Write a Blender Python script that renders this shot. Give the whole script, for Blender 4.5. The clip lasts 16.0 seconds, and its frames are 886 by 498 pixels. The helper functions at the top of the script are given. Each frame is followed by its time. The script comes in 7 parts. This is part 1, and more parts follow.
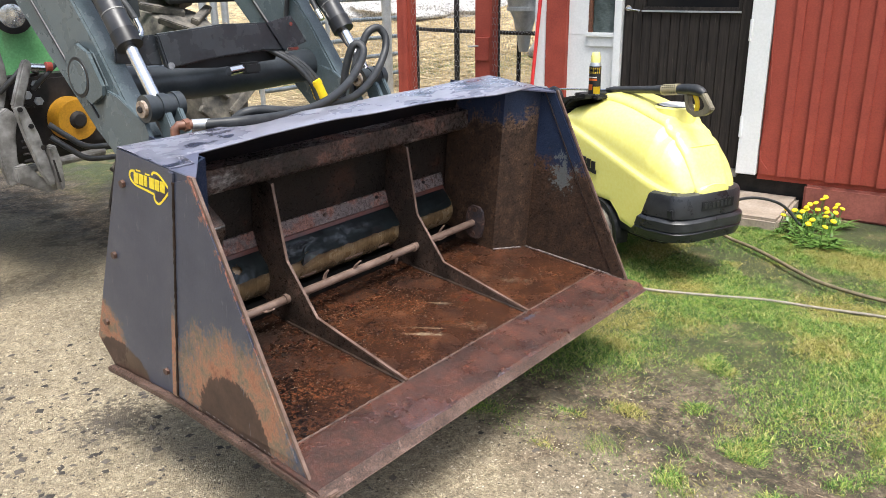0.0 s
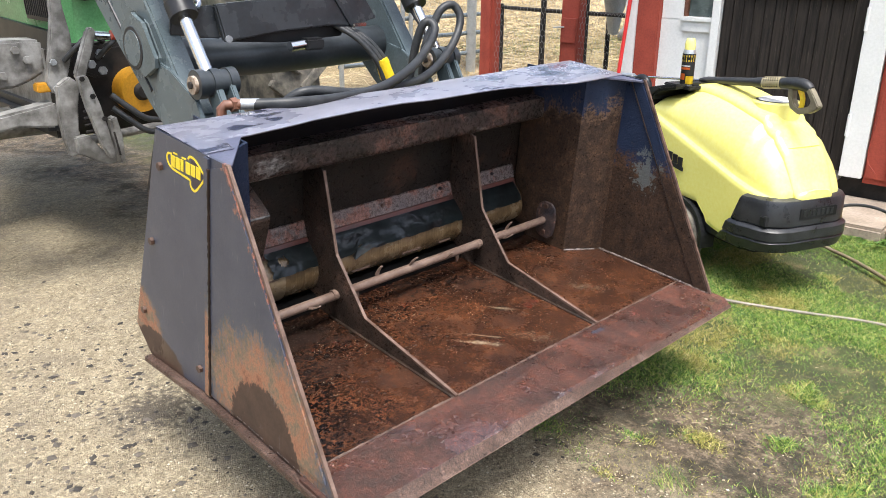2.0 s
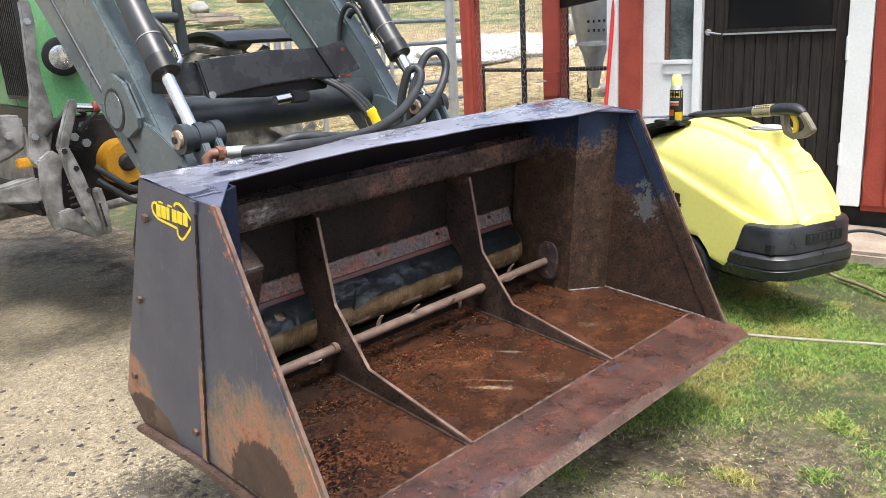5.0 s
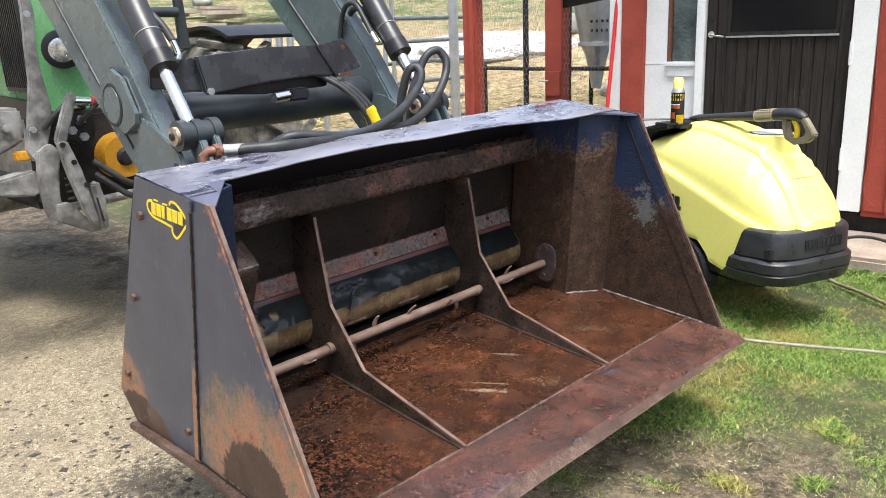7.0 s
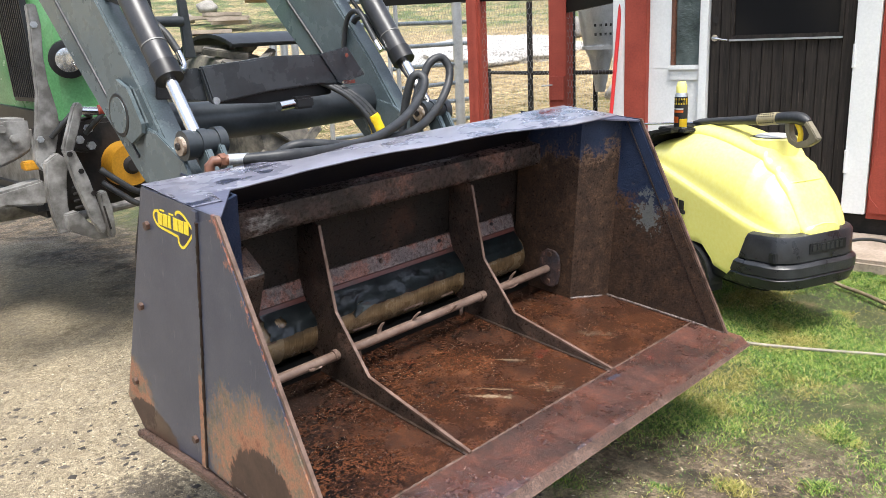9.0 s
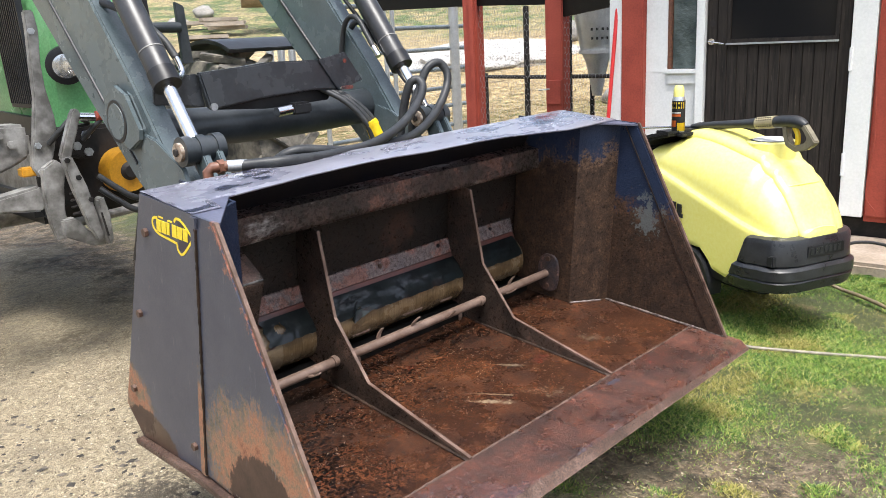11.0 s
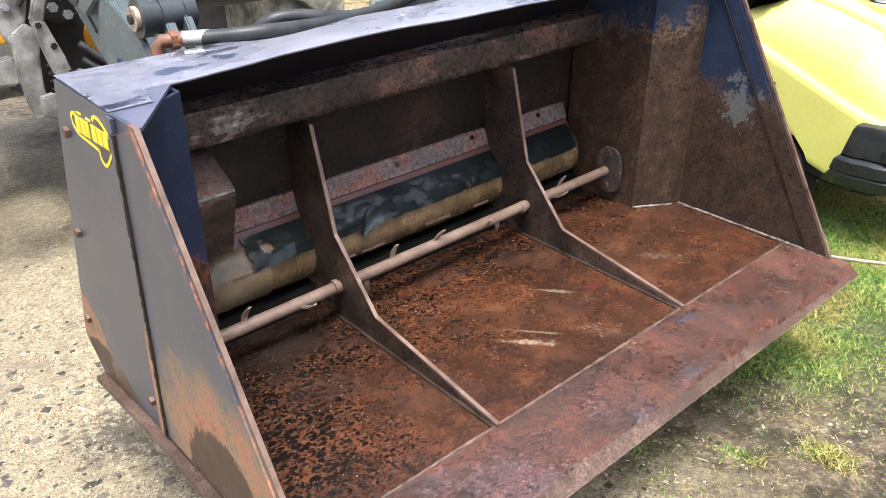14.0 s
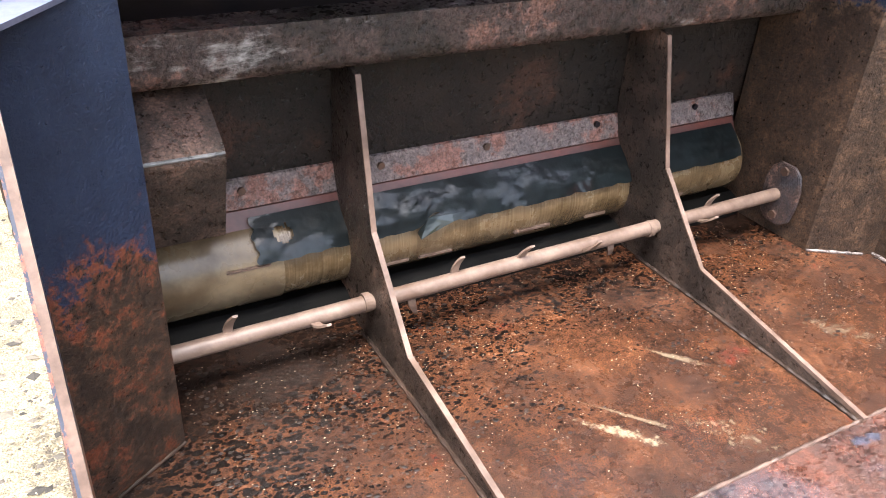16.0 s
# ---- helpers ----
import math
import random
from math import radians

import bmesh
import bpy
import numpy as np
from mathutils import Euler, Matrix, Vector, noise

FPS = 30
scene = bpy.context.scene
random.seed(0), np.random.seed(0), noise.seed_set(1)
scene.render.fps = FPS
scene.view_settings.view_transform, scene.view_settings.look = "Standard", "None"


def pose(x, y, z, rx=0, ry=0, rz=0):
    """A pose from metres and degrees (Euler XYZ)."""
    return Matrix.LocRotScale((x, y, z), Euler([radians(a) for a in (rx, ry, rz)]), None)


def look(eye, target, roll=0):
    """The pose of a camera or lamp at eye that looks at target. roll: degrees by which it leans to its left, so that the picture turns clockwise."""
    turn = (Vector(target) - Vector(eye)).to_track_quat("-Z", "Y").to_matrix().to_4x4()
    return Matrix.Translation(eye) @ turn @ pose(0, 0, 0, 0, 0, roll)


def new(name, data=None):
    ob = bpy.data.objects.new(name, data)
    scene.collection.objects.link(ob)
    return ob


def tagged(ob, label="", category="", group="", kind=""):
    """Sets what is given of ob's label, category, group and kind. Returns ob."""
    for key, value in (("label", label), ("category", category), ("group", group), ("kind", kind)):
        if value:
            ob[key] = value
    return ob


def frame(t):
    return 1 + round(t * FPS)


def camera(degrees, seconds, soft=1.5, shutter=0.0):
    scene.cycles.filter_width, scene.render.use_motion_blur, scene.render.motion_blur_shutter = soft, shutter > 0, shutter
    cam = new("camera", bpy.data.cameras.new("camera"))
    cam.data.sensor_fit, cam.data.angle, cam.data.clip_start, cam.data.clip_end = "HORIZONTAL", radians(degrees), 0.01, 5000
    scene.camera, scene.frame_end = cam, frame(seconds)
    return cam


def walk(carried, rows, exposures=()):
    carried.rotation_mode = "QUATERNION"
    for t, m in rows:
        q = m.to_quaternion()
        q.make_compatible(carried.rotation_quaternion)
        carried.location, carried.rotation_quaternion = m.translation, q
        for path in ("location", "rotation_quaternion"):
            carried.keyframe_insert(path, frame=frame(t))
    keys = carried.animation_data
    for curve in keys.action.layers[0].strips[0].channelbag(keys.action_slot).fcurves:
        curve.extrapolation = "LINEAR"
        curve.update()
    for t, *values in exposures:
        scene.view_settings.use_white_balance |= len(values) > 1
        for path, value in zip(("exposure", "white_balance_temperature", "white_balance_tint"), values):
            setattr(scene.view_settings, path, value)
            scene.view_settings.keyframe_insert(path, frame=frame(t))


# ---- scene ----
cam = camera(57.6, 16.0, soft=0.7)
PATH = [
    (0, (-1.17, -1.391, 1.535), (0.281, -0.173, 0.894), -0.7),
    (0.5, (-1.078, -1.287, 1.511), (0.347, -0.056, 0.838), 1.2),
    (1, (-0.991, -1.267, 1.513), (0.365, 0.012, 0.789), 2.0),
    (1.5, (-0.949, -1.269, 1.513), (0.364, 0.059, 0.796), 0.9),
    (2, (-0.944, -1.257, 1.521), (0.365, 0.088, 0.832), 0.6),
    (2.5, (-0.951, -1.267, 1.52), (0.355, 0.091, 0.849), 0.4),
    (3, (-0.955, -1.27, 1.523), (0.345, 0.099, 0.864), -0.2),
    (3.5, (-0.951, -1.239, 1.448), (0.351, 0.138, 0.807), -1.3),
    (4, (-0.928, -1.212, 1.397), (0.403, 0.163, 0.818), -3.3),
    (4.5, (-0.918, -1.19, 1.396), (0.437, 0.186, 0.873), -3.5),
    (7, (-0.894, -1.181, 1.408), (0.466, 0.187, 0.88), -2.2),
    (7.5, (-0.897, -1.181, 1.417), (0.459, 0.188, 0.884), -2.3),
    (8, (-0.895, -1.187, 1.423), (0.459, 0.186, 0.89), -2.5),
    (8.5, (-0.893, -1.192, 1.425), (0.459, 0.184, 0.897), -2.7),
    (9, (-0.898, -1.195, 1.422), (0.453, 0.185, 0.903), -2.7),
    (9.5, (-0.901, -1.186, 1.425), (0.451, 0.195, 0.912), -2.8),
    (12, (-0.898, -1.19, 1.426), (0.462, 0.185, 0.916), -2.9),
    (12.5, (-0.888, -1.187, 1.416), (0.462, 0.188, 0.88), -2.8),
    (13, (-0.78, -1.177, 1.395), (0.524, 0.213, 0.788), -3.0),
    (13.5, (-0.629, -1.057, 1.365), (0.606, 0.349, 0.661), -3.6),
    (14, (-0.456, -0.837, 1.365), (0.714, 0.563, 0.546), -3.5),
    (14.5, (-0.247, -0.71, 1.302), (0.823, 0.755, 0.46), -2.7),
    (15, (-0.028, -0.589, 1.256), (0.871, 0.954, 0.355), -1.6),
    (15.5, (-0.014, -0.455, 1.114), (0.855, 1.104, 0.212), -0.5),
    (16, (-0.008, -0.444, 1.197), (0.877, 1.121, 0.322), 1.4),
]
walk(cam, [(t, look(eye, target, roll)) for t, eye, target, roll in PATH], exposures=[(0, 1.05), (1.0, 1.17), (4.5, 1.17), (12.6, 1.15), (13.5, 1.22), (14.0, 1.55), (14.5, 1.75), (15.3, 2.3), (16, 2.35)])

# ---- world and sun ----
world = bpy.data.worlds.new("sky")
scene.world = world
world.use_nodes = True
_nt = world.node_tree
_sky = _nt.nodes.new("ShaderNodeTexSky")
_sky.sky_type = "NISHITA"
_sky.sun_disc = False
_sky.sun_elevation, _sky.sun_rotation = radians(70), radians(210)
_sky.air_density, _sky.dust_density, _sky.ozone_density = 1.0, 4.0, 1.5
_haze = _nt.nodes.new("ShaderNodeHueSaturation")
_haze.inputs["Saturation"].default_value = 0.72
_nt.links.new(_sky.outputs[0], _haze.inputs["Color"])
_nt.links.new(_haze.outputs[0], _nt.nodes["Background"].inputs[0])
_nt.nodes["Background"].inputs[1].default_value = 0.15
_sun = bpy.data.lights.new("sun", "SUN")
_sun.energy, _sun.angle, _sun.color = 2.35, radians(24), (1.0, 0.985, 0.965)
sun = new("sun", _sun)
sun.matrix_world = look((0, 0, 0), (0.18, 0.31, -1.0))


# ---- materials ----
def nodes(m):
    return m.node_tree.nodes, m.node_tree.links


def material(name, color=(0.5, 0.5, 0.5), rough=0.6, metal=0.0, spec=0.5):
    m = bpy.data.materials.new(name)
    m.use_nodes = True
    b = m.node_tree.nodes["Principled BSDF"]
    b.inputs["Base Color"].default_value = (*color, 1)
    b.inputs["Roughness"].default_value = rough
    b.inputs["Metallic"].default_value = metal
    b.inputs["Specular IOR Level"].default_value = spec
    return m


def bsdf(m):
    return m.node_tree.nodes["Principled BSDF"]


def tex(m, scale, detail=5.0, kind="ShaderNodeTexNoise", coord="Object", stretch=None, rough=0.55):
    ns, ls = nodes(m)
    c = ns.new("ShaderNodeTexCoord")
    t = ns.new(kind)
    t.inputs["Scale"].default_value = scale
    if kind == "ShaderNodeTexNoise":
        t.inputs["Detail"].default_value = detail
        t.inputs["Roughness"].default_value = rough
    out = c.outputs[coord]
    if stretch:
        mp = ns.new("ShaderNodeMapping")
        mp.inputs["Scale"].default_value = stretch
        ls.new(out, mp.inputs[0])
        out = mp.outputs[0]
    ls.new(out, t.inputs["Vector"])
    return t.outputs["Fac"] if kind == "ShaderNodeTexNoise" else t.outputs["Distance"]


def ramp(m, fac, *stops):
    ns, ls = nodes(m)
    r = ns.new("ShaderNodeValToRGB")
    els = r.color_ramp.elements
    while len(els) < len(stops):
        els.new(0.5)
    for e, (p, c) in zip(els, stops):
        e.position = p
        e.color = (*c, 1) if isinstance(c, tuple) else (c, c, c, 1)
    ls.new(fac, r.inputs[0])
    return r.outputs[0]


def mix(m, fac, a, b, mode="MIX"):
    ns, ls = nodes(m)
    x = ns.new("ShaderNodeMix")
    x.data_type, x.blend_type = "RGBA", mode
    for sock, v in ((x.inputs["Factor"], fac), (x.inputs["A"], a), (x.inputs["B"], b)):
        if isinstance(v, (int, float)):
            sock.default_value = v if sock.type == "VALUE" else (v, v, v, 1)
        elif isinstance(v, tuple):
            sock.default_value = (*v, 1)
        else:
            ls.new(v, sock)
    return x.outputs["Result"]


def calc(m, op, a, b=0.0, c=None):
    ns, ls = nodes(m)
    x = ns.new("ShaderNodeMath")
    x.operation = op
    x.use_clamp = False
    for s, v in zip(x.inputs, (a, b, c)):
        if v is None:
            continue
        if isinstance(v, (int, float)):
            s.default_value = v
        else:
            ls.new(v, s)
    return x.outputs[0]


def axis_of(m, coord="Object"):
    ns, ls = nodes(m)
    c = ns.new("ShaderNodeTexCoord")
    s = ns.new("ShaderNodeSeparateXYZ")
    ls.new(c.outputs[coord], s.inputs[0])
    return s.outputs


def put_color(m, out):
    m.node_tree.links.new(out, bsdf(m).inputs["Base Color"])


def put_rough(m, out):
    m.node_tree.links.new(out, bsdf(m).inputs["Roughness"])


def bump(m, height, strength=0.3, dist=0.004):
    ns, ls = nodes(m)
    b = ns.new("ShaderNodeBump")
    b.inputs["Strength"].default_value = strength
    b.inputs["Distance"].default_value = dist
    ls.new(height, b.inputs["Height"])
    ls.new(b.outputs[0], bsdf(m).inputs["Normal"])


def worn(name, a, b, rough=0.6, scale=8.0, fine=60.0, strength=0.2, metal=0.0, lo=0.35, hi=0.7, spec=0.5):
    """A surface of two tones with grain and fine relief."""
    m = material(name, a, rough, metal, spec)
    n1, n2 = tex(m, scale), tex(m, fine)
    c = ramp(m, n1, (lo, a), (hi, b))
    c = mix(m, 0.25, c, ramp(m, n2, (0.3, 0.25), (0.7, 0.9)), "OVERLAY")
    put_color(m, c)
    put_rough(m, calc(m, "ADD", calc(m, "MULTIPLY", n1, 0.3), rough - 0.15))
    bump(m, n2, strength, 0.002)
    return m


def wet_rust(name, tones, rough=0.35, scuff=None, seed=0.0, big=2.4, spec=0.5, relief=0.9, cut=(0.40, 0.52, 0.62)):
    """Wet rusty steel: crisp clouds of dark, mid and bright rust, pits, scuffs, broken gloss."""
    m = material(name, tones[0], rough, spec=spec)
    a, b, c, d = tex(m, big, 10, rough=0.62), tex(m, 11 + seed, 14, rough=0.72), tex(m, 70, 8, rough=0.75), tex(m, 210, 2, rough=0.6)
    t = calc(m, "ADD", b, calc(m, "MULTIPLY", calc(m, "SUBTRACT", a, 0.5), 0.9))
    col = ramp(m, t, (cut[0], tones[0]), (cut[1], tones[1]), (cut[1] + 0.05, tones[1]), (cut[2], tones[2]))
    col = mix(m, 0.6, col, ramp(m, c, (0.34, 0.12), (0.66, 0.85)), "OVERLAY")
    col = mix(m, 0.6, col, ramp(m, d, (0.34, 0.08), (0.66, 0.95)), "OVERLAY")
    if scuff:
        s = tex(m, 6.5 + seed, 12, stretch=(0.5, 1, 1.3), rough=0.75)
        col = mix(m, ramp(m, s, (0.56, 0.0), (0.64, 0.85)), col, mix(m, 0.5, scuff, ramp(m, c, (0.35, 0.3), (0.65, 0.8)), "OVERLAY"))
    put_color(m, col)
    put_rough(m, ramp(m, c, (0.34, max(0.08, rough - 0.2)), (0.5, rough), (0.66, rough + 0.3)))
    bump(m, calc(m, "ADD", calc(m, "ADD", c, calc(m, "MULTIPLY", d, 0.5)), calc(m, "MULTIPLY", b, 0.8)), relief, 0.004)
    return m


def smear(m, ax, cx, cy, half, wide, grain):
    """A pale dried streak that runs slantwise over the floor and thickens towards its near end."""
    dx, dy = calc(m, "SUBTRACT", ax[0], cx), calc(m, "SUBTRACT", ax[1], cy)
    u = calc(m, "DIVIDE", calc(m, "SUBTRACT", calc(m, "MULTIPLY", dx, 0.66), calc(m, "MULTIPLY", dy, 0.75)), half)
    w = calc(m, "DIVIDE", calc(m, "ADD", calc(m, "MULTIPLY", dx, 0.75), calc(m, "MULTIPLY", dy, 0.66)), wide)
    w = calc(m, "DIVIDE", w, calc(m, "MAXIMUM", calc(m, "ADD", calc(m, "MULTIPLY", u, 0.45), 0.75), 0.15))
    e = calc(m, "ADD", calc(m, "MULTIPLY", u, u), calc(m, "MULTIPLY", w, w))
    return calc(m, "ADD", e, grain)


def floor_rust():
    """The bucket's floor: orange-brown wet rust, droplet spots that merge into a dark crust at the back, pale dried streaks."""
    m = material("wet_rust_floor", (0.1, 0.035, 0.015), 0.35, spec=0.25)
    ax = axis_of(m)
    a, b, c, d = tex(m, 2.6, 10, rough=0.6), tex(m, 12, 14, rough=0.74), tex(m, 75, 8, rough=0.75), tex(m, 330, 3, rough=0.7)
    t = calc(m, "ADD", b, calc(m, "MULTIPLY", calc(m, "SUBTRACT", a, 0.5), 0.55))
    col = ramp(m, t, (0.32, (0.024, 0.0105, 0.0065)), (0.47, (0.041, 0.0162, 0.0085)), (0.60, (0.070, 0.026, 0.0118)), (0.74, (0.122, 0.048, 0.022)))
    col = mix(m, 0.6, col, ramp(m, c, (0.34, 0.1), (0.66, 0.88)), "OVERLAY")
    col = mix(m, 0.6, col, ramp(m, d, (0.34, 0.08), (0.66, 0.95)), "OVERLAY")
    red = ramp(m, tex(m, 7.3, 12, rough=0.78), (0.60, 0.0), (0.66, 0.5))
    col = mix(m, red, col, (0.15, 0.022, 0.013))
    zone = calc(m, "ADD", calc(m, "MULTIPLY", calc(m, "SUBTRACT", ax[1], 0.60), 1.9), calc(m, "MULTIPLY", calc(m, "SUBTRACT", tex(m, 3.1, 6, rough=0.6), 0.5), 2.0))
    bay = calc(m, "MULTIPLY", calc(m, "MAXIMUM", calc(m, "SUBTRACT", 0.60, ax[0]), 0.0), 2.2)
    wob = calc(m, "MULTIPLY", calc(m, "SUBTRACT", c, 0.5), 0.3)
    for size, grow, floor_at in ((36, 0.42, 0.20), (58, 0.42, 0.24), (104, 0.42, 0.26)):
        v = calc(m, "ADD", tex(m, size, kind="ShaderNodeTexVoronoi", stretch=(1, 1.5, 1)), wob)
        spot = calc(m, "SUBTRACT", calc(m, "MINIMUM", calc(m, "ADD", calc(m, "MULTIPLY", calc(m, "ADD", zone, bay), grow), floor_at), 0.40), v)
        col = mix(m, calc(m, "MULTIPLY", ramp(m, spot, (0.0, 0.0), (0.04, 1.0)), 0.95), col, (0.0042, 0.0027, 0.0023))
    crust = calc(m, "ADD", calc(m, "ADD", zone, calc(m, "MULTIPLY", bay, 0.55)), calc(m, "MULTIPLY", calc(m, "SUBTRACT", b, 0.5), 1.2))
    col = mix(m, ramp(m, crust, (0.45, 0.0), (0.65, 0.85)), col, ramp(m, c, (0.35, (0.006, 0.004, 0.0033)), (0.66, (0.020, 0.0105, 0.007))))
    grain = calc(m, "ADD", calc(m, "MULTIPLY", calc(m, "SUBTRACT", c, 0.48), 6.0), calc(m, "MULTIPLY", calc(m, "SUBTRACT", b, 0.46), 5.0))
    for cx, cy, half, wide, top, at in ((0.80, 0.372, 0.088, 0.018, 0.75, 0.9), (0.835, 0.405, 0.11, 0.006, 0.4, 0.7), (1.03, 0.49, 0.08, 0.009, 0.4, 0.6), (0.97, 0.30, 0.11, 0.05, 0.35, 0.2), (1.42, 0.40, 0.09, 0.05, 0.3, 0.15)):
        e = smear(m, ax, cx, cy, half, wide, grain)
        col = mix(m, ramp(m, e, (at * 0.2, top), (at + 0.35, 0.0)), col, (0.30, 0.23, 0.15))
    grit = ramp(m, tex(m, 150, 4, rough=0.75), (0.69, 0.0), (0.72, 0.6))
    col = mix(m, grit, col, (0.25, 0.16, 0.10))
    put_color(m, col)
    wetn = tex(m, 4.2, 8, rough=0.65)
    put_rough(m, calc(m, "ADD", ramp(m, wetn, (0.46, 0.14), (0.60, 0.45)), calc(m, "MULTIPLY", calc(m, "SUBTRACT", c, 0.5), 0.5)))
    film = calc(m, "MULTIPLY", ramp(m, wetn, (0.42, 0.8), (0.54, 0.0)), ramp(m, ax[1], (0.3, 1.0), (0.62, 0.0)))
    m.node_tree.links.new(film, bsdf(m).inputs["Coat Weight"])
    bsdf(m).inputs["Coat Roughness"].default_value = 0.12
    bump(m, calc(m, "ADD", calc(m, "ADD", c, calc(m, "MULTIPLY", d, 0.45)), calc(m, "MULTIPLY", b, 0.6)), 0.7, 0.003)
    return m


def wet_lip():
    """The cutting edge: brown rusty steel under beads and streaks of standing water, with a chip of old blue paint."""
    m = material("worn_lip", (0.06, 0.025, 0.016), 0.3, spec=0.6)
    ax = axis_of(m)
    a, b, c, d = tex(m, 3.2, 10, rough=0.65), tex(m, 14, 14, rough=0.74), tex(m, 80, 8, rough=0.75), tex(m, 330, 3, rough=0.7)
    t = calc(m, "ADD", b, calc(m, "MULTIPLY", calc(m, "SUBTRACT", a, 0.5), 0.7))
    col = ramp(m, t, (0.36, (0.030, 0.0125, 0.008)), (0.5, (0.064, 0.0225, 0.0135)), (0.62, (0.105, 0.033, 0.0175)), (0.72, (0.135, 0.052, 0.032)))
    col = mix(m, 0.6, col, ramp(m, c, (0.34, 0.1), (0.66, 0.88)), "OVERLAY")
    col = mix(m, 0.6, col, ramp(m, d, (0.34, 0.08), (0.66, 0.95)), "OVERLAY")
    red = ramp(m, tex(m, 9, 12, rough=0.78), (0.60, 0.0), (0.66, 0.5))
    col = mix(m, red, col, (0.20, 0.03, 0.02))
    chip = calc(m, "ADD", blob(m, (ax[2], ax[0], ax[1]), 1.18, 0.16, 0.07, 0.03), calc(m, "MULTIPLY", calc(m, "SUBTRACT", b, 0.5), 3.5))
    col = mix(m, ramp(m, chip, (0.3, 0.7), (0.42, 0.0)), col, (0.036, 0.05, 0.085))
    put_color(m, col)
    bead_v = tex(m, 90, kind="ShaderNodeTexVoronoi", stretch=(0.75, 1.3, 1))
    water = calc(m, "ADD", tex(m, 3.6, 8, rough=0.6), calc(m, "MULTIPLY", calc(m, "SUBTRACT", c, 0.5), 0.3))
    film = ramp(m, water, (0.46, 0.0), (0.54, 0.8))
    m.node_tree.links.new(film, bsdf(m).inputs["Coat Weight"])
    bsdf(m).inputs["Coat Roughness"].default_value = 0.08
    bsdf(m).inputs["Coat IOR"].default_value = 1.9
    put_rough(m, ramp(m, water, (0.42, 0.5), (0.55, 0.22)))
    drops = calc(m, "MULTIPLY", ramp(m, bead_v, (0.1, 1.0), (0.5, 0.0)), film)
    bump(m, calc(m, "ADD", calc(m, "MULTIPLY", drops, 2.2), calc(m, "ADD", c, calc(m, "MULTIPLY", d, 0.5))), 0.9, 0.004)
    return m


def blob(m, ax, cy, cz, ry, rz):
    y = calc(m, "DIVIDE", calc(m, "SUBTRACT", ax[1], cy), ry)
    z = calc(m, "DIVIDE", calc(m, "SUBTRACT", ax[2], cz), rz)
    return calc(m, "SQRT", calc(m, "ADD", calc(m, "MULTIPLY", y, y), calc(m, "MULTIPLY", z, z)))


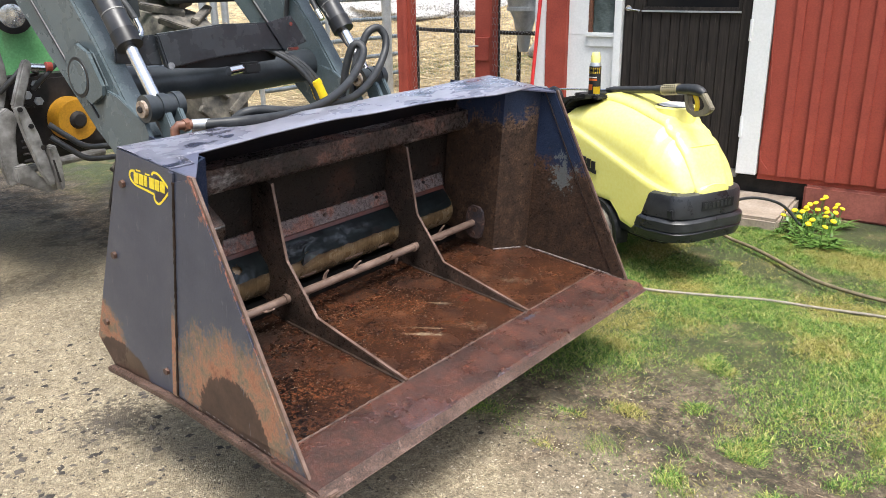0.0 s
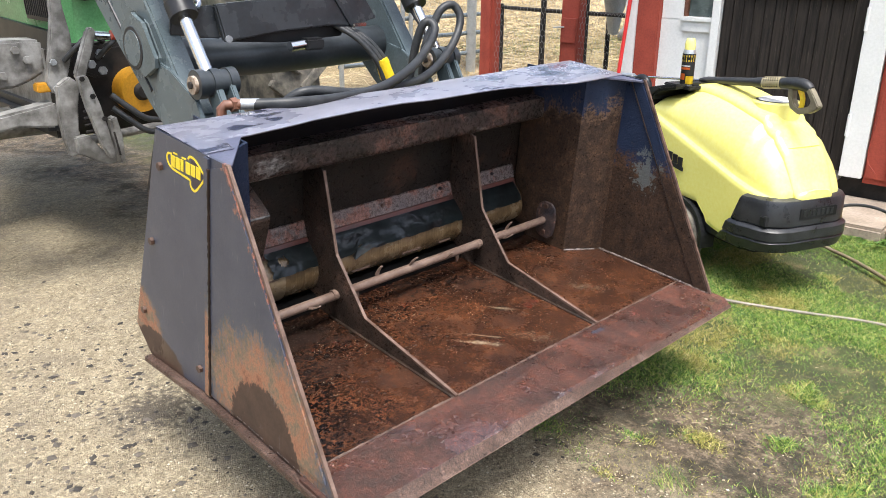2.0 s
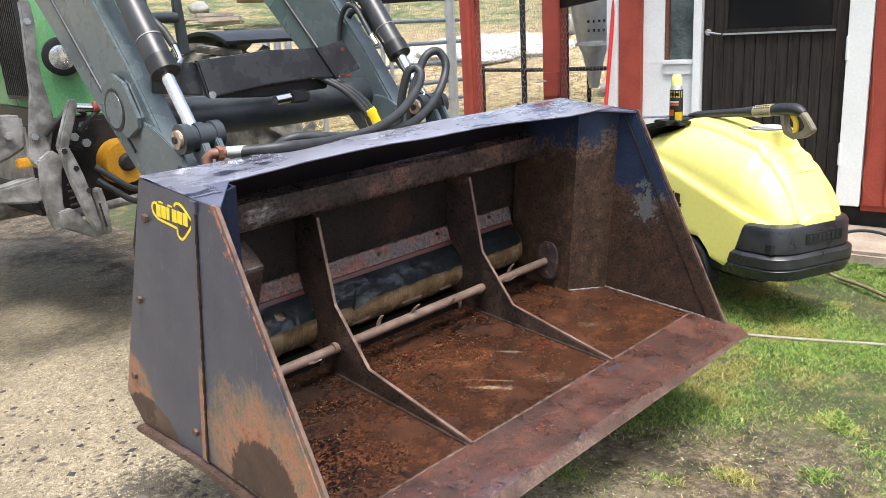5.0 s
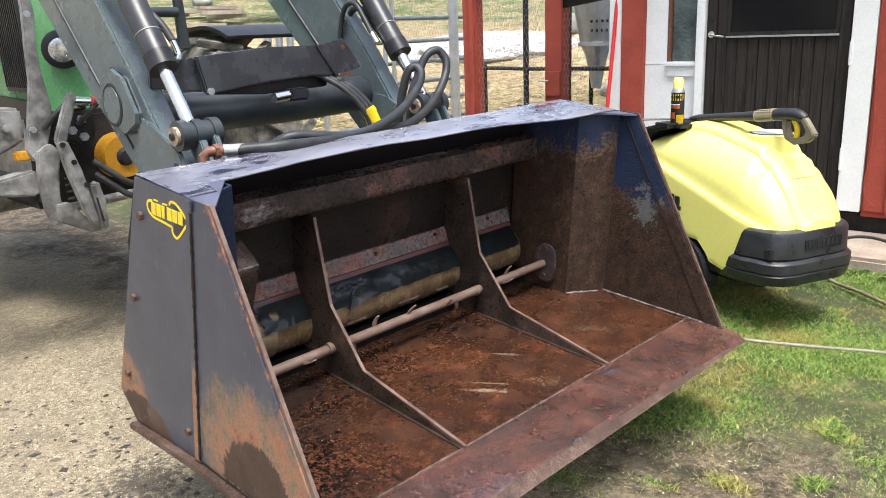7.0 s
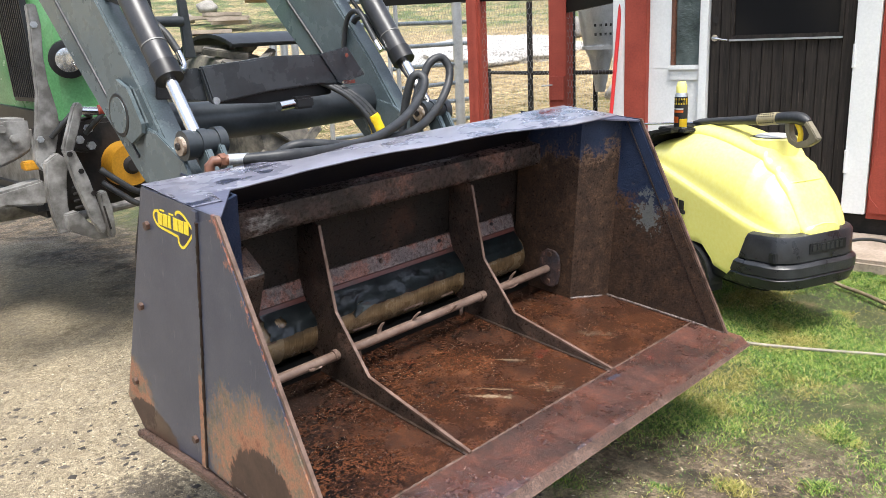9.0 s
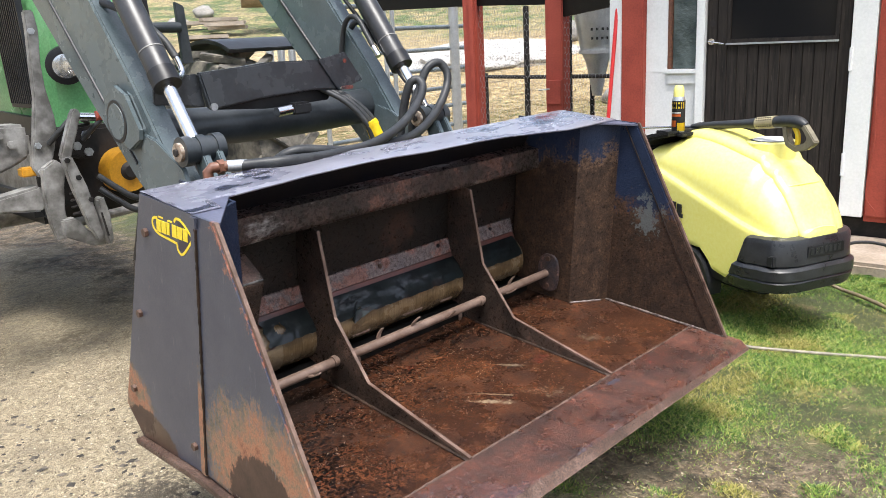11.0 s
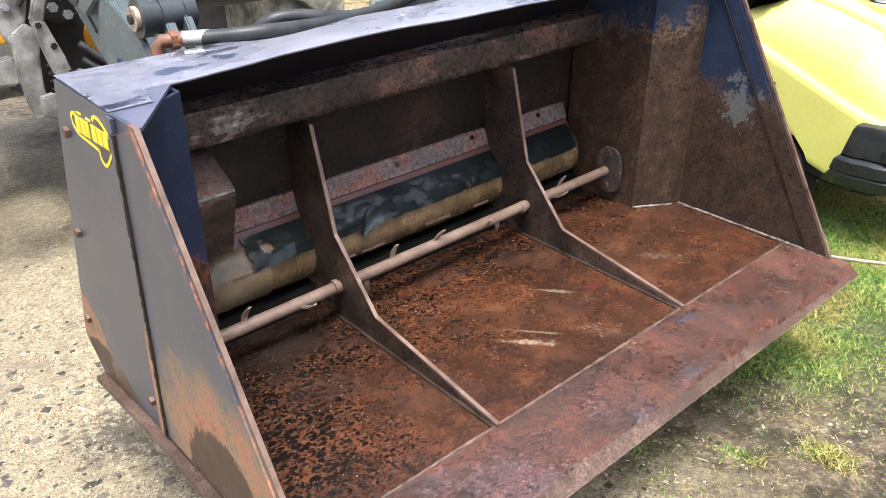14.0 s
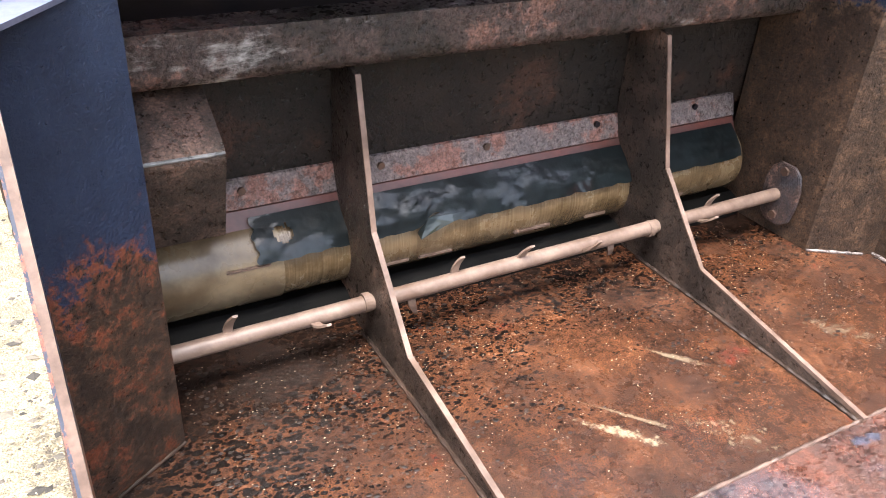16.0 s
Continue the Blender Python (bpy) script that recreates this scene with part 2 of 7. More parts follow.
def side_paint(strip=False):
    """Slate-blue enamel outside: chalky, scratched, worn to tan and orange rust low down with a damp brown patch."""
    m = material("blue_paint_outside", (0.05, 0.055, 0.085), 0.35)
    ax = axis_of(m)
    a, b = tex(m, 7, 12, rough=0.7), tex(m, 17, 14, stretch=(1, 1, 0.85), rough=0.8)
    c, d = tex(m, 90, 8, stretch=(1, 1, 0.5), rough=0.75), tex(m, 240, 3)
    blue = ramp(m, a, (0.30, (0.034, 0.040, 0.064)), (0.52, (0.050, 0.056, 0.080)), (0.72, (0.068, 0.073, 0.096)))
    blue = mix(m, 0.25, blue, ramp(m, d, (0.3, 0.2), (0.7, 0.85)), "OVERLAY")
    teal = ramp(m, b, (0.40, (0.028, 0.052, 0.088)), (0.54, (0.055, 0.085, 0.098)), (0.62, (0.16, 0.135, 0.085)))
    tan = ramp(m, b, (0.34, (0.085, 0.075, 0.058)), (0.45, (0.175, 0.13, 0.085)), (0.54, (0.31, 0.142, 0.080)), (0.66, (0.17, 0.068, 0.038)))
    tan = mix(m, 0.4, tan, ramp(m, d, (0.3, 0.15), (0.7, 0.9)), "OVERLAY")
    brown = ramp(m, b, (0.38, (0.04, 0.022, 0.015)), (0.62, (0.075, 0.042, 0.028)))
    rag = calc(m, "ADD", calc(m, "MULTIPLY", calc(m, "SUBTRACT", a, 0.5), 0.9), calc(m, "ADD", calc(m, "MULTIPLY", calc(m, "SUBTRACT", b, 0.5), 1.3), calc(m, "MULTIPLY", calc(m, "SUBTRACT", c, 0.5), 1.1)))
    rust = calc(m, "MINIMUM", blob(m, ax, 0.36, 0.10, 0.30, 0.235), blob(m, ax, 1.07, 0.05, 0.15, 0.135))
    if strip:
        rust = calc(m, "MINIMUM", rust, blob(m, ax, 0.66, -0.02, 0.25, 0.36))
    rust = calc(m, "ADD", rust, calc(m, "MULTIPLY", rag, 0.95))
    damp = calc(m, "MINIMUM", blob(m, ax, 0.37, 0.0, 0.165, 0.185), blob(m, ax, 0.97, -0.05, 0.17, 0.105))
    damp = calc(m, "ADD", damp, calc(m, "MULTIPLY", rag, 0.32))
    col = mix(m, ramp(m, rust, (0.95, 1.0), (1.45, 0.0)), blue, teal)
    col = mix(m, ramp(m, rust, (0.72, 1.0), (1.0, 0.0)), col, tan)
    col = mix(m, ramp(m, damp, (0.93, 1.0), (0.98, 0.0)), col, brown)
    chips = ramp(m, tex(m, 42, 8, stretch=(1, 1, 0.6), rough=0.75), (0.67, 0.0), (0.69, 1.0))
    col = mix(m, calc(m, "MULTIPLY", chips, 0.7), col, (0.26, 0.13, 0.075))
    scr = ramp(m, tex(m, 18, 4, stretch=(1, 6, 0.5), rough=0.6), (0.67, 0.0), (0.69, 0.5))
    col = mix(m, scr, col, (0.15, 0.155, 0.175))
    rim = calc(m, "SUBTRACT", calc(m, "SUBTRACT", ax[1], 0.06), calc(m, "MULTIPLY", ax[2], 0.622))
    rim = calc(m, "ADD", calc(m, "MULTIPLY", calc(m, "SUBTRACT", 0.018, rim), 5.0), tex(m, 30, 10, stretch=(1, 1, 0.5), rough=0.75))
    col = mix(m, ramp(m, rim, (0.60, 0.0), (0.62, 0.9)), col, ramp(m, c, (0.4, (0.17, 0.062, 0.038)), (0.6, (0.32, 0.15, 0.105))))
    put_color(m, col)
    put_rough(m, ramp(m, rust, (0.8, 0.62), (1.15, 0.34)))
    bump(m, calc(m, "ADD", calc(m, "MULTIPLY", d, 0.4), c), 0.18, 0.002)
    return m


def inner_paint(name, line, grey=False, speck=(0.065, 0.034, 0.018), rag=0.4, patch=0.60, gain=1.0):
    """Blue enamel inside, rusted through below a ragged height; rust blisters and a pale scraped patch."""
    m = material(name, (0.02, 0.026, 0.055), 0.4, spec=0.3)
    ax = axis_of(m)
    a, b, c, d = tex(m, 6, 14, rough=0.74), tex(m, 22, 14, rough=0.78), tex(m, 95, 8, rough=0.75), tex(m, 210, 2, rough=0.6)
    rust = ramp(m, b, (0.36, tuple(gain * v for v in (0.017, 0.0112, 0.0083))), (0.50, tuple(gain * v for v in (0.038, 0.0225, 0.0148))), (patch, tuple(gain * v for v in (0.054, 0.030, 0.0185))), (patch + 0.07, speck))
    rust = mix(m, 0.6, rust, ramp(m, c, (0.36, 0.1), (0.64, 0.88)), "OVERLAY")
    rust = mix(m, 0.4, rust, ramp(m, d, (0.34, 0.08), (0.66, 0.95)), "OVERLAY")
    blue = ramp(m, a, (0.36, (0.0085, 0.0155, 0.036)), (0.6, (0.0145, 0.025, 0.055)))
    lvl = calc(m, "ADD", calc(m, "SUBTRACT", ax[2], line), calc(m, "ADD", calc(m, "MULTIPLY", calc(m, "SUBTRACT", a, 0.5), rag), calc(m, "MULTIPLY", calc(m, "SUBTRACT", b, 0.5), 0.3)))
    col = mix(m, ramp(m, calc(m, "ADD", lvl, 0.5), (0.495, 0.0), (0.505, 1.0)), rust, blue)
    edge = ramp(m, calc(m, "ABSOLUTE", lvl), (0.0, 1.0), (0.05, 0.0))
    col = mix(m, calc(m, "MULTIPLY", edge, ramp(m, c, (0.46, 0.0), (0.52, 1.0))), col, tuple(min(1.0, 1.3 * v) for v in speck))
    if grey:
        g = calc(m, "ADD", blob(m, ax, 0.425, 0.40, 0.085, 0.12), calc(m, "ADD", calc(m, "MULTIPLY", calc(m, "SUBTRACT", b, 0.5), 5.0), calc(m, "MULTIPLY", calc(m, "SUBTRACT", c, 0.5), 1.5)))
        col = mix(m, ramp(m, g, (0.46, 0.9), (0.5, 0.0)), col, (0.105, 0.115, 0.112))
    put_color(m, col)
    put_rough(m, ramp(m, c, (0.34, 0.22), (0.66, 0.62)))
    bump(m, calc(m, "ADD", calc(m, "ADD", c, calc(m, "MULTIPLY", d, 0.5)), calc(m, "MULTIPLY", b, 1.2)), 0.8, 0.004)
    return m


M = {}
M["plate_out"] = side_paint()
M["strip_out"] = side_paint(True)
M["plate_in"] = inner_paint("blue_paint_inside", 0.43, True)
M["box_left"] = inner_paint("corner_box_left", 0.36, speck=(0.125, 0.036, 0.017), patch=0.52)
M["box_right"] = inner_paint("corner_box_right", 0.60, speck=(0.10, 0.062, 0.040), rag=0.5, patch=0.58, gain=1.15)
M["floor"] = floor_rust()
M["lip"] = wet_lip()
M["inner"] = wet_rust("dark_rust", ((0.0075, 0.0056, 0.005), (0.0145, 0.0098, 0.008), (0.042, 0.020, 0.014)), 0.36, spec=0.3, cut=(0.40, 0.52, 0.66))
# near-black blue: the shade under the top plate is put into the colour
M["upper"] = worn("shaded_dark_blue", (0.005, 0.0055, 0.009), (0.013, 0.010, 0.0105), 0.45, 7, 80, 0.3, spec=0.2)
M["rib"] = wet_rust("rib_rust", ((0.021, 0.0148, 0.012), (0.052, 0.034, 0.026), (0.11, 0.066, 0.049)), 0.36, spec=0.4, relief=1.0)
M["beam"] = wet_rust("beam_rust", ((0.024, 0.019, 0.0165), (0.058, 0.039, 0.034), (0.15, 0.08, 0.062)), 0.3, (0.33, 0.315, 0.30), 0.9, spec=0.35)
M["pink"] = wet_rust("primed_strip", ((0.092, 0.074, 0.073), (0.125, 0.094, 0.089), (0.165, 0.076, 0.058)), 0.3, None, 3.0, 4.0)
M["bevel"] = wet_rust("scoured_bevel", ((0.05, 0.029, 0.021), (0.078, 0.046, 0.034), (0.11, 0.07, 0.054)), 0.42, None, 9.0, spec=0.4)
M["stiff"] = wet_rust("rusty_strip", ((0.03, 0.027, 0.033), (0.058, 0.038, 0.034), (0.12, 0.068, 0.052)), 0.5, None, 4.0, 6.0)
M["fold"] = worn("folded_edge_rust", (0.014, 0.009, 0.007), (0.045, 0.026, 0.018), 0.5, 9, 120, 0.35, spec=0.3)
M["edge"] = worn("bare_edge", (0.085, 0.052, 0.038), (0.19, 0.125, 0.098), 0.5, 20, 150)
M["seam"] = worn("rusty_seam", (0.04, 0.024, 0.018), (0.17, 0.11, 0.085), 0.45, 30, 200, 0.5)
M["red_strip"] = worn("red_strip", (0.10, 0.028, 0.02), (0.06, 0.03, 0.025), 0.4, 12, 90)


def wet_top():
    """Enamel under a broken film of rain water: sky sheen painted pale, smooth wet patches among dull dry ones."""
    m = material("blue_top_sheen", (0.08, 0.085, 0.15), 0.2, 0.0, 1.0)
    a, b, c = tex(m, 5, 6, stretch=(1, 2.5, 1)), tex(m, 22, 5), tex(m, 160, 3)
    # pale tones stand for reflected sky, dark ones for the gaps between
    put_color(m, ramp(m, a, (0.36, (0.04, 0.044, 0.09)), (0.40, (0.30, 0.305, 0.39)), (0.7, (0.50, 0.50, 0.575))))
    put_rough(m, ramp(m, calc(m, "ADD", a, calc(m, "MULTIPLY", b, 0.25)), (0.5, 0.07), (0.62, 0.28)))
    bsdf(m).inputs["Coat Weight"].default_value = 1.0
    bsdf(m).inputs["Coat IOR"].default_value = 1.8
    bsdf(m).inputs["Coat Roughness"].default_value = 0.10
    bump(m, calc(m, "ADD", calc(m, "MULTIPLY", a, 3.0), b), 0.10, 0.004)
    return m


M["top"] = wet_top()
M["gusset"] = worn("blue_gusset", (0.05, 0.055, 0.09), (0.10, 0.105, 0.15), 0.35, 9, 120, 0.1)
M["pipe"] = worn("pale_pipe", (0.18, 0.125, 0.098), (0.09, 0.054, 0.038), 0.45, 14, 90, 0.35)
M["rubber"] = worn("wet_rubber", (0.004, 0.0065, 0.007), (0.011, 0.018, 0.02), 0.45, 24, 40, 0.5, spec=0.3)
_r = M["rubber"]
_r.node_tree.links.new(ramp(_r, tex(_r, 17, 6, stretch=(0.7, 1, 1.6), rough=0.6), (0.50, 0.0), (0.56, 1.0)), bsdf(_r).inputs["Coat Weight"])
bsdf(_r).inputs["Coat Roughness"].default_value = 0.07
bsdf(_r).inputs["Coat IOR"].default_value = 1.6
# near black that stands for deep shade, under the roller and the eave
M["shade_black"] = worn("near_black_shade", (0.002, 0.002, 0.0022), (0.006, 0.0055, 0.005), 0.5, 14, 80, 0.4, spec=0.12)


def roller_skin():
    m = material("oily_roller", (0.2, 0.12, 0.05), 0.3)
    a, b = tex(m, 9, 8, rough=0.65), tex(m, 5, 8, stretch=(60, 1, 1), rough=0.6)
    col = ramp(m, b, (0.30, (0.125, 0.078, 0.036)), (0.5, (0.175, 0.116, 0.06)), (0.70, (0.225, 0.16, 0.092)))
    col = mix(m, ramp(m, a, (0.40, 0.75), (0.55, 0.0)), col, (0.07, 0.042, 0.018))
    put_color(m, col)
    put_rough(m, ramp(m, a, (0.4, 0.14), (0.6, 0.34)))
    bsdf(m).inputs["Coat Weight"].default_value = 0.6
    bsdf(m).inputs["Coat Roughness"].default_value = 0.15
    bump(m, calc(m, "ADD", b, calc(m, "MULTIPLY", tex(m, 90, 6, rough=0.7), 1.2)), 0.5, 0.003)
    return m


M["roller"] = roller_skin()
M["weld"] = worn("weld_bead", (0.03, 0.021, 0.018), (0.23, 0.185, 0.17), 0.35, 120, 300, 0.8, lo=0.4, hi=0.62)
M["bolt"] = worn("rusty_bolt", (0.09, 0.045, 0.03), (0.05, 0.03, 0.022), 0.5, 60, 200)
M["loader"] = worn("grey_loader_paint", (0.068, 0.091, 0.099), (0.10, 0.127, 0.137), 0.26, 7, 170, 0.08)
M["black"] = worn("black_plastic", (0.010, 0.0105, 0.012), (0.022, 0.023, 0.025), 0.4, 9, 120, 0.08, spec=0.3)
M["cast"] = worn("muddy_cast_iron", (0.10, 0.096, 0.088), (0.265, 0.262, 0.25), 0.46, 13, 45, 0.5, lo=0.36, hi=0.62)
M["loader_dark"] = worn("dark_loader_steel", (0.022, 0.027, 0.031), (0.040, 0.046, 0.051), 0.36, 9, 70, 0.2)
M["cover"] = worn("wet_slate_steel", (0.024, 0.028, 0.033), (0.045, 0.051, 0.058), 0.27, 12, 90, 0.25)
M["gate"] = worn("dull_galvanised", (0.10, 0.125, 0.14), (0.20, 0.23, 0.25), 0.35, 9, 90, 0.1, metal=0.3)
M["barrel"] = worn("wet_black_barrel", (0.016, 0.017, 0.019), (0.034, 0.035, 0.037), 0.36, 14, 110, 0.12)
M["bare_pin"] = worn("rusty_bare_pin", (0.16, 0.095, 0.055), (0.48, 0.42, 0.35), 0.4, 60, 160, 0.4)
M["khaki"] = worn("khaki_grip", (0.20, 0.175, 0.12), (0.13, 0.115, 0.08), 0.55, 12, 90, 0.1)
M["lens"] = worn("lamp_glass", (0.7, 0.72, 0.74), (0.35, 0.37, 0.39), 0.16, 30, 90, 0.5, metal=0.8)
M["green"] = worn("tractor_green", (0.11, 0.30, 0.12), (0.145, 0.36, 0.155), 0.26, 4, 90, 0.03)
M["chrome"] = worn("chrome_rod", (0.75, 0.75, 0.75), (0.62, 0.62, 0.62), 0.16, 6, 80, 0.02, metal=1.0)
M["yellow"] = worn("washer_yellow", (0.90, 0.84, 0.24), (0.88, 0.80, 0.20), 0.34, 2, 60, 0.0)
bsdf(M["yellow"]).inputs["Coat Weight"].default_value = 1.0
bsdf(M["yellow"]).inputs["Coat Roughness"].default_value = 0.12
M["orange"] = worn("orange_guard", (0.55, 0.27, 0.02), (0.42, 0.2, 0.02), 0.45, 12, 90, 0.05)
M["tyre"] = worn("dusty_tyre", (0.05, 0.048, 0.044), (0.25, 0.225, 0.18), 0.85, 12, 70, 0.4)
M["brass"] = worn("corroded_fitting", (0.18, 0.075, 0.042), (0.08, 0.036, 0.024), 0.5, 50, 200)
M["hose"] = worn("black_hose", (0.02, 0.022, 0.024), (0.04, 0.042, 0.044), 0.45, 20, 150, 0.1, spec=0.35)
M["bumper"] = worn("wet_bumper_plastic", (0.012, 0.013, 0.015), (0.028, 0.03, 0.033), 0.3, 14, 110, 0.35)
M["sleeve"] = worn("tan_sleeve", (0.36, 0.31, 0.19), (0.26, 0.22, 0.13), 0.5, 20, 90, 0.1)
M["safety"] = worn("yellow_plastic", (0.80, 0.56, 0.02), (0.7, 0.47, 0.02), 0.4, 12, 90, 0.05)
M["galv"] = worn("galvanised", (0.5, 0.52, 0.54), (0.38, 0.40, 0.42), 0.4, 12, 120, 0.05, metal=0.7)
M["white"] = worn("white_paint", (0.78, 0.79, 0.78), (0.70, 0.71, 0.70), 0.5, 3, 60, 0.08)
M["darkiron"] = worn("dark_iron", (0.012, 0.012, 0.012), (0.035, 0.03, 0.028), 0.6, 12, 90, spec=0.25)
M["stone"] = worn("grey_stone", (0.19, 0.18, 0.165), (0.33, 0.315, 0.285), 0.85, 5, 50, 0.5)
M["red"] = worn("falu_red", (0.33, 0.056, 0.032), (0.25, 0.04, 0.025), 0.75, 5, 90, 0.3)
M["decal"] = worn("decal_yellow", (0.80, 0.62, 0.03), (0.72, 0.55, 0.03), 0.4, 20, 90, 0.02)


# ---- building helpers ----
def link_mesh(name, bm, mat, parent=None, label="", smooth=False):
    bmesh.ops.recalc_face_normals(bm, faces=bm.faces)
    me = bpy.data.meshes.new(name)
    bm.to_mesh(me)
    bm.free()
    me.materials.append(mat)
    if smooth:
        me.polygons.foreach_set("use_smooth", [True] * len(me.polygons))
        me.set_sharp_from_angle(angle=radians(38))
    ob = new(name, me)
    if parent is not None:
        ob.parent = parent
    if label:
        ob["label"] = label
    return ob


def part(name, bm, mat, parent, label="", smooth=False):
    return link_mesh(name, bm, mat, parent, label, smooth)


def thing(name, m, label, category, group="", kind=""):
    ob = new(name)
    ob.matrix_basis = m
    ob.empty_display_size = 0.1
    return tagged(ob, label, category, group, kind)


def box(lo, hi, bevel=0.0, m=None, bm=None):
    bm = bm or bmesh.new()
    b2 = bmesh.new()
    bmesh.ops.create_cube(b2, size=1)
    s = [h - l for l, h in zip(lo, hi)]
    c = [(h + l) / 2 for l, h in zip(lo, hi)]
    bmesh.ops.transform(b2, matrix=Matrix.Translation(c) @ Matrix.Diagonal((*s, 1)), verts=b2.verts)
    if bevel:
        bmesh.ops.bevel(b2, geom=b2.edges[:], offset=bevel, segments=2, affect="EDGES", clamp_overlap=True)
    if m is not None:
        bmesh.ops.transform(b2, matrix=m, verts=b2.verts)
    return add(bm, b2)


def add(bm, b2):
    me = bpy.data.meshes.new("tmp")
    b2.to_mesh(me)
    b2.free()
    bm.from_mesh(me)
    bpy.data.meshes.remove(me)
    return bm


def prism(poly, axis, a, b, bevel=0.0, bm=None):
    """A polygon in the plane across an axis, from a to b along it. poly: (y, z), (x, z) or (x, y)."""
    bm = bm or bmesh.new()
    b2 = bmesh.new()

    def at(p, d):
        return {"x": (d, p[0], p[1]), "y": (p[0], d, p[1]), "z": (p[0], p[1], d)}[axis]

    lo = [b2.verts.new(at(p, a)) for p in poly]
    hi = [b2.verts.new(at(p, b)) for p in poly]
    b2.faces.new(lo)
    b2.faces.new(hi[::-1])
    for i in range(len(poly)):
        j = (i + 1) % len(poly)
        b2.faces.new((lo[i], hi[i], hi[j], lo[j]))
    bmesh.ops.recalc_face_normals(b2, faces=b2.faces)
    if bevel:
        bmesh.ops.bevel(b2, geom=b2.edges[:], offset=bevel, segments=2, affect="EDGES", clamp_overlap=True)
    return add(bm, b2)


def smooth_path(pts, n=8):
    """Catmull-Rom through the points."""
    p = [Vector(v) for v in pts]
    p = [2 * p[0] - p[1]] + p + [2 * p[-1] - p[-2]]
    out = []
    for i in range(1, len(p) - 2):
        for k in range(n):
            t = k / n
            a, b, c, d = p[i - 1], p[i], p[i + 1], p[i + 2]
            out.append(0.5 * (2 * b + (c - a) * t + (2 * a - 5 * b + 4 * c - d) * t * t + (3 * b - a - 3 * c + d) * t ** 3))
    return out + [p[-2]]


def tube(pts, r, segs=12, bm=None, caps=True):
    bm = bm or bmesh.new()
    pts = [Vector(p) for p in pts]
    rad = r if isinstance(r, (list, tuple)) else [r] * len(pts)
    up = Vector((0, 0, 1))
    rings = []
    for i, p in enumerate(pts):
        d = (pts[min(i + 1, len(pts) - 1)] - pts[max(i - 1, 0)]).normalized()
        if abs(d.dot(up)) > 0.98:
            up = Vector((0, 1, 0)) if abs(d.y) < 0.9 else Vector((1, 0, 0))
        u = d.cross(up).normalized()
        v = u.cross(d)
        up = v
        rings.append([bm.verts.new(p + rad[i] * (math.cos(a) * u + math.sin(a) * v)) for a in (2 * math.pi * k / segs for k in range(segs))])
    for a, b in zip(rings, rings[1:]):
        for k in range(segs):
            j = (k + 1) % segs
            bm.faces.new((a[k], a[j], b[j], b[k]))
    if caps:
        bm.faces.new(rings[0][::-1])
        bm.faces.new(rings[-1])
    return bm


def rod(a, b, r, segs=16, bm=None):
    return tube([a, b], r, segs, bm)


def lathe(profile, m, segs=24, bm=None):
    """profile: (radius, height) pairs round the local z axis."""
    bm = bm or bmesh.new()
    b2 = bmesh.new()
    rings = [[b2.verts.new((r * math.cos(a), r * math.sin(a), h)) for a in (2 * math.pi * k / segs for k in range(segs))] for r, h in profile]
    for a, b in zip(rings, rings[1:]):
        for k in range(segs):
            j = (k + 1) % segs
            b2.faces.new((a[k], a[j], b[j], b[k]))
    b2.faces.new(rings[0][::-1])
    b2.faces.new(rings[-1])
    bmesh.ops.transform(b2, matrix=m, verts=b2.verts)
    return add(bm, b2)


def bead(a, b, r, seed=1):
    """A weld bead from a to b with an uneven thickness."""
    rng = random.Random(seed)
    a, b = Vector(a), Vector(b)
    n = max(4, int((b - a).length / 0.012))
    return tube([a.lerp(b, i / n) for i in range(n + 1)], [r * rng.uniform(0.65, 1.25) for _ in range(n + 1)], 7)


AX = {"x": Euler((0, radians(90), 0)).to_matrix().to_4x4(), "y": Euler((radians(-90), 0, 0)).to_matrix().to_4x4(), "z": Matrix()}


def disc(axis, at, profile, segs=24, bm=None):
    return lathe(profile, Matrix.Translation(at) @ AX[axis], segs, bm)


def hexbolt(axis, at, r=0.009, h=0.008):
    return disc(axis, at, [(r, 0), (r, h * 0.8), (r * 0.8, h)], 6)


# ---- ground ----
def height(x, y):
    """The yard is level; the field behind rises to a low hill."""
    far = max(0.0, math.hypot(x, y) - 8.5)
    rise = min(1.0, max(0.0, (y - 2.5) / 2.5))
    h = min(far, 90) * 0.2 * (1 - math.exp(-far / 2.0)) * rise * rise * (3 - 2 * rise)
    h += 0.02 * noise.noise((x * 0.9, y * 0.9, 3.1)) + 0.008 * noise.noise((x * 3.7, y * 3.7, 1.7))
    return h - 0.02 - (0.03 if y < 0.4 and x > 1.2 else 0.0) * min(1, (0.4 - y) * 1.5)


def ground_sheet():
    n = 240
    t = np.linspace(-1, 1, n + 1)
    span = np.sinh(t * 7.2) / math.sinh(7.2) * 1800
    vs = [(1 + a, 0.8 + b, height(1 + a, 0.8 + b)) for b in span for a in span]
    fs = [(j * (n + 1) + i, j * (n + 1) + i + 1, (j + 1) * (n + 1) + i + 1, (j + 1) * (n + 1) + i) for j in range(n) for i in range(n)]
    me = bpy.data.meshes.new("ground")
    me.from_pydata(vs, [], fs)
    me.polygons.foreach_set("use_smooth", [True] * len(fs))
    return me


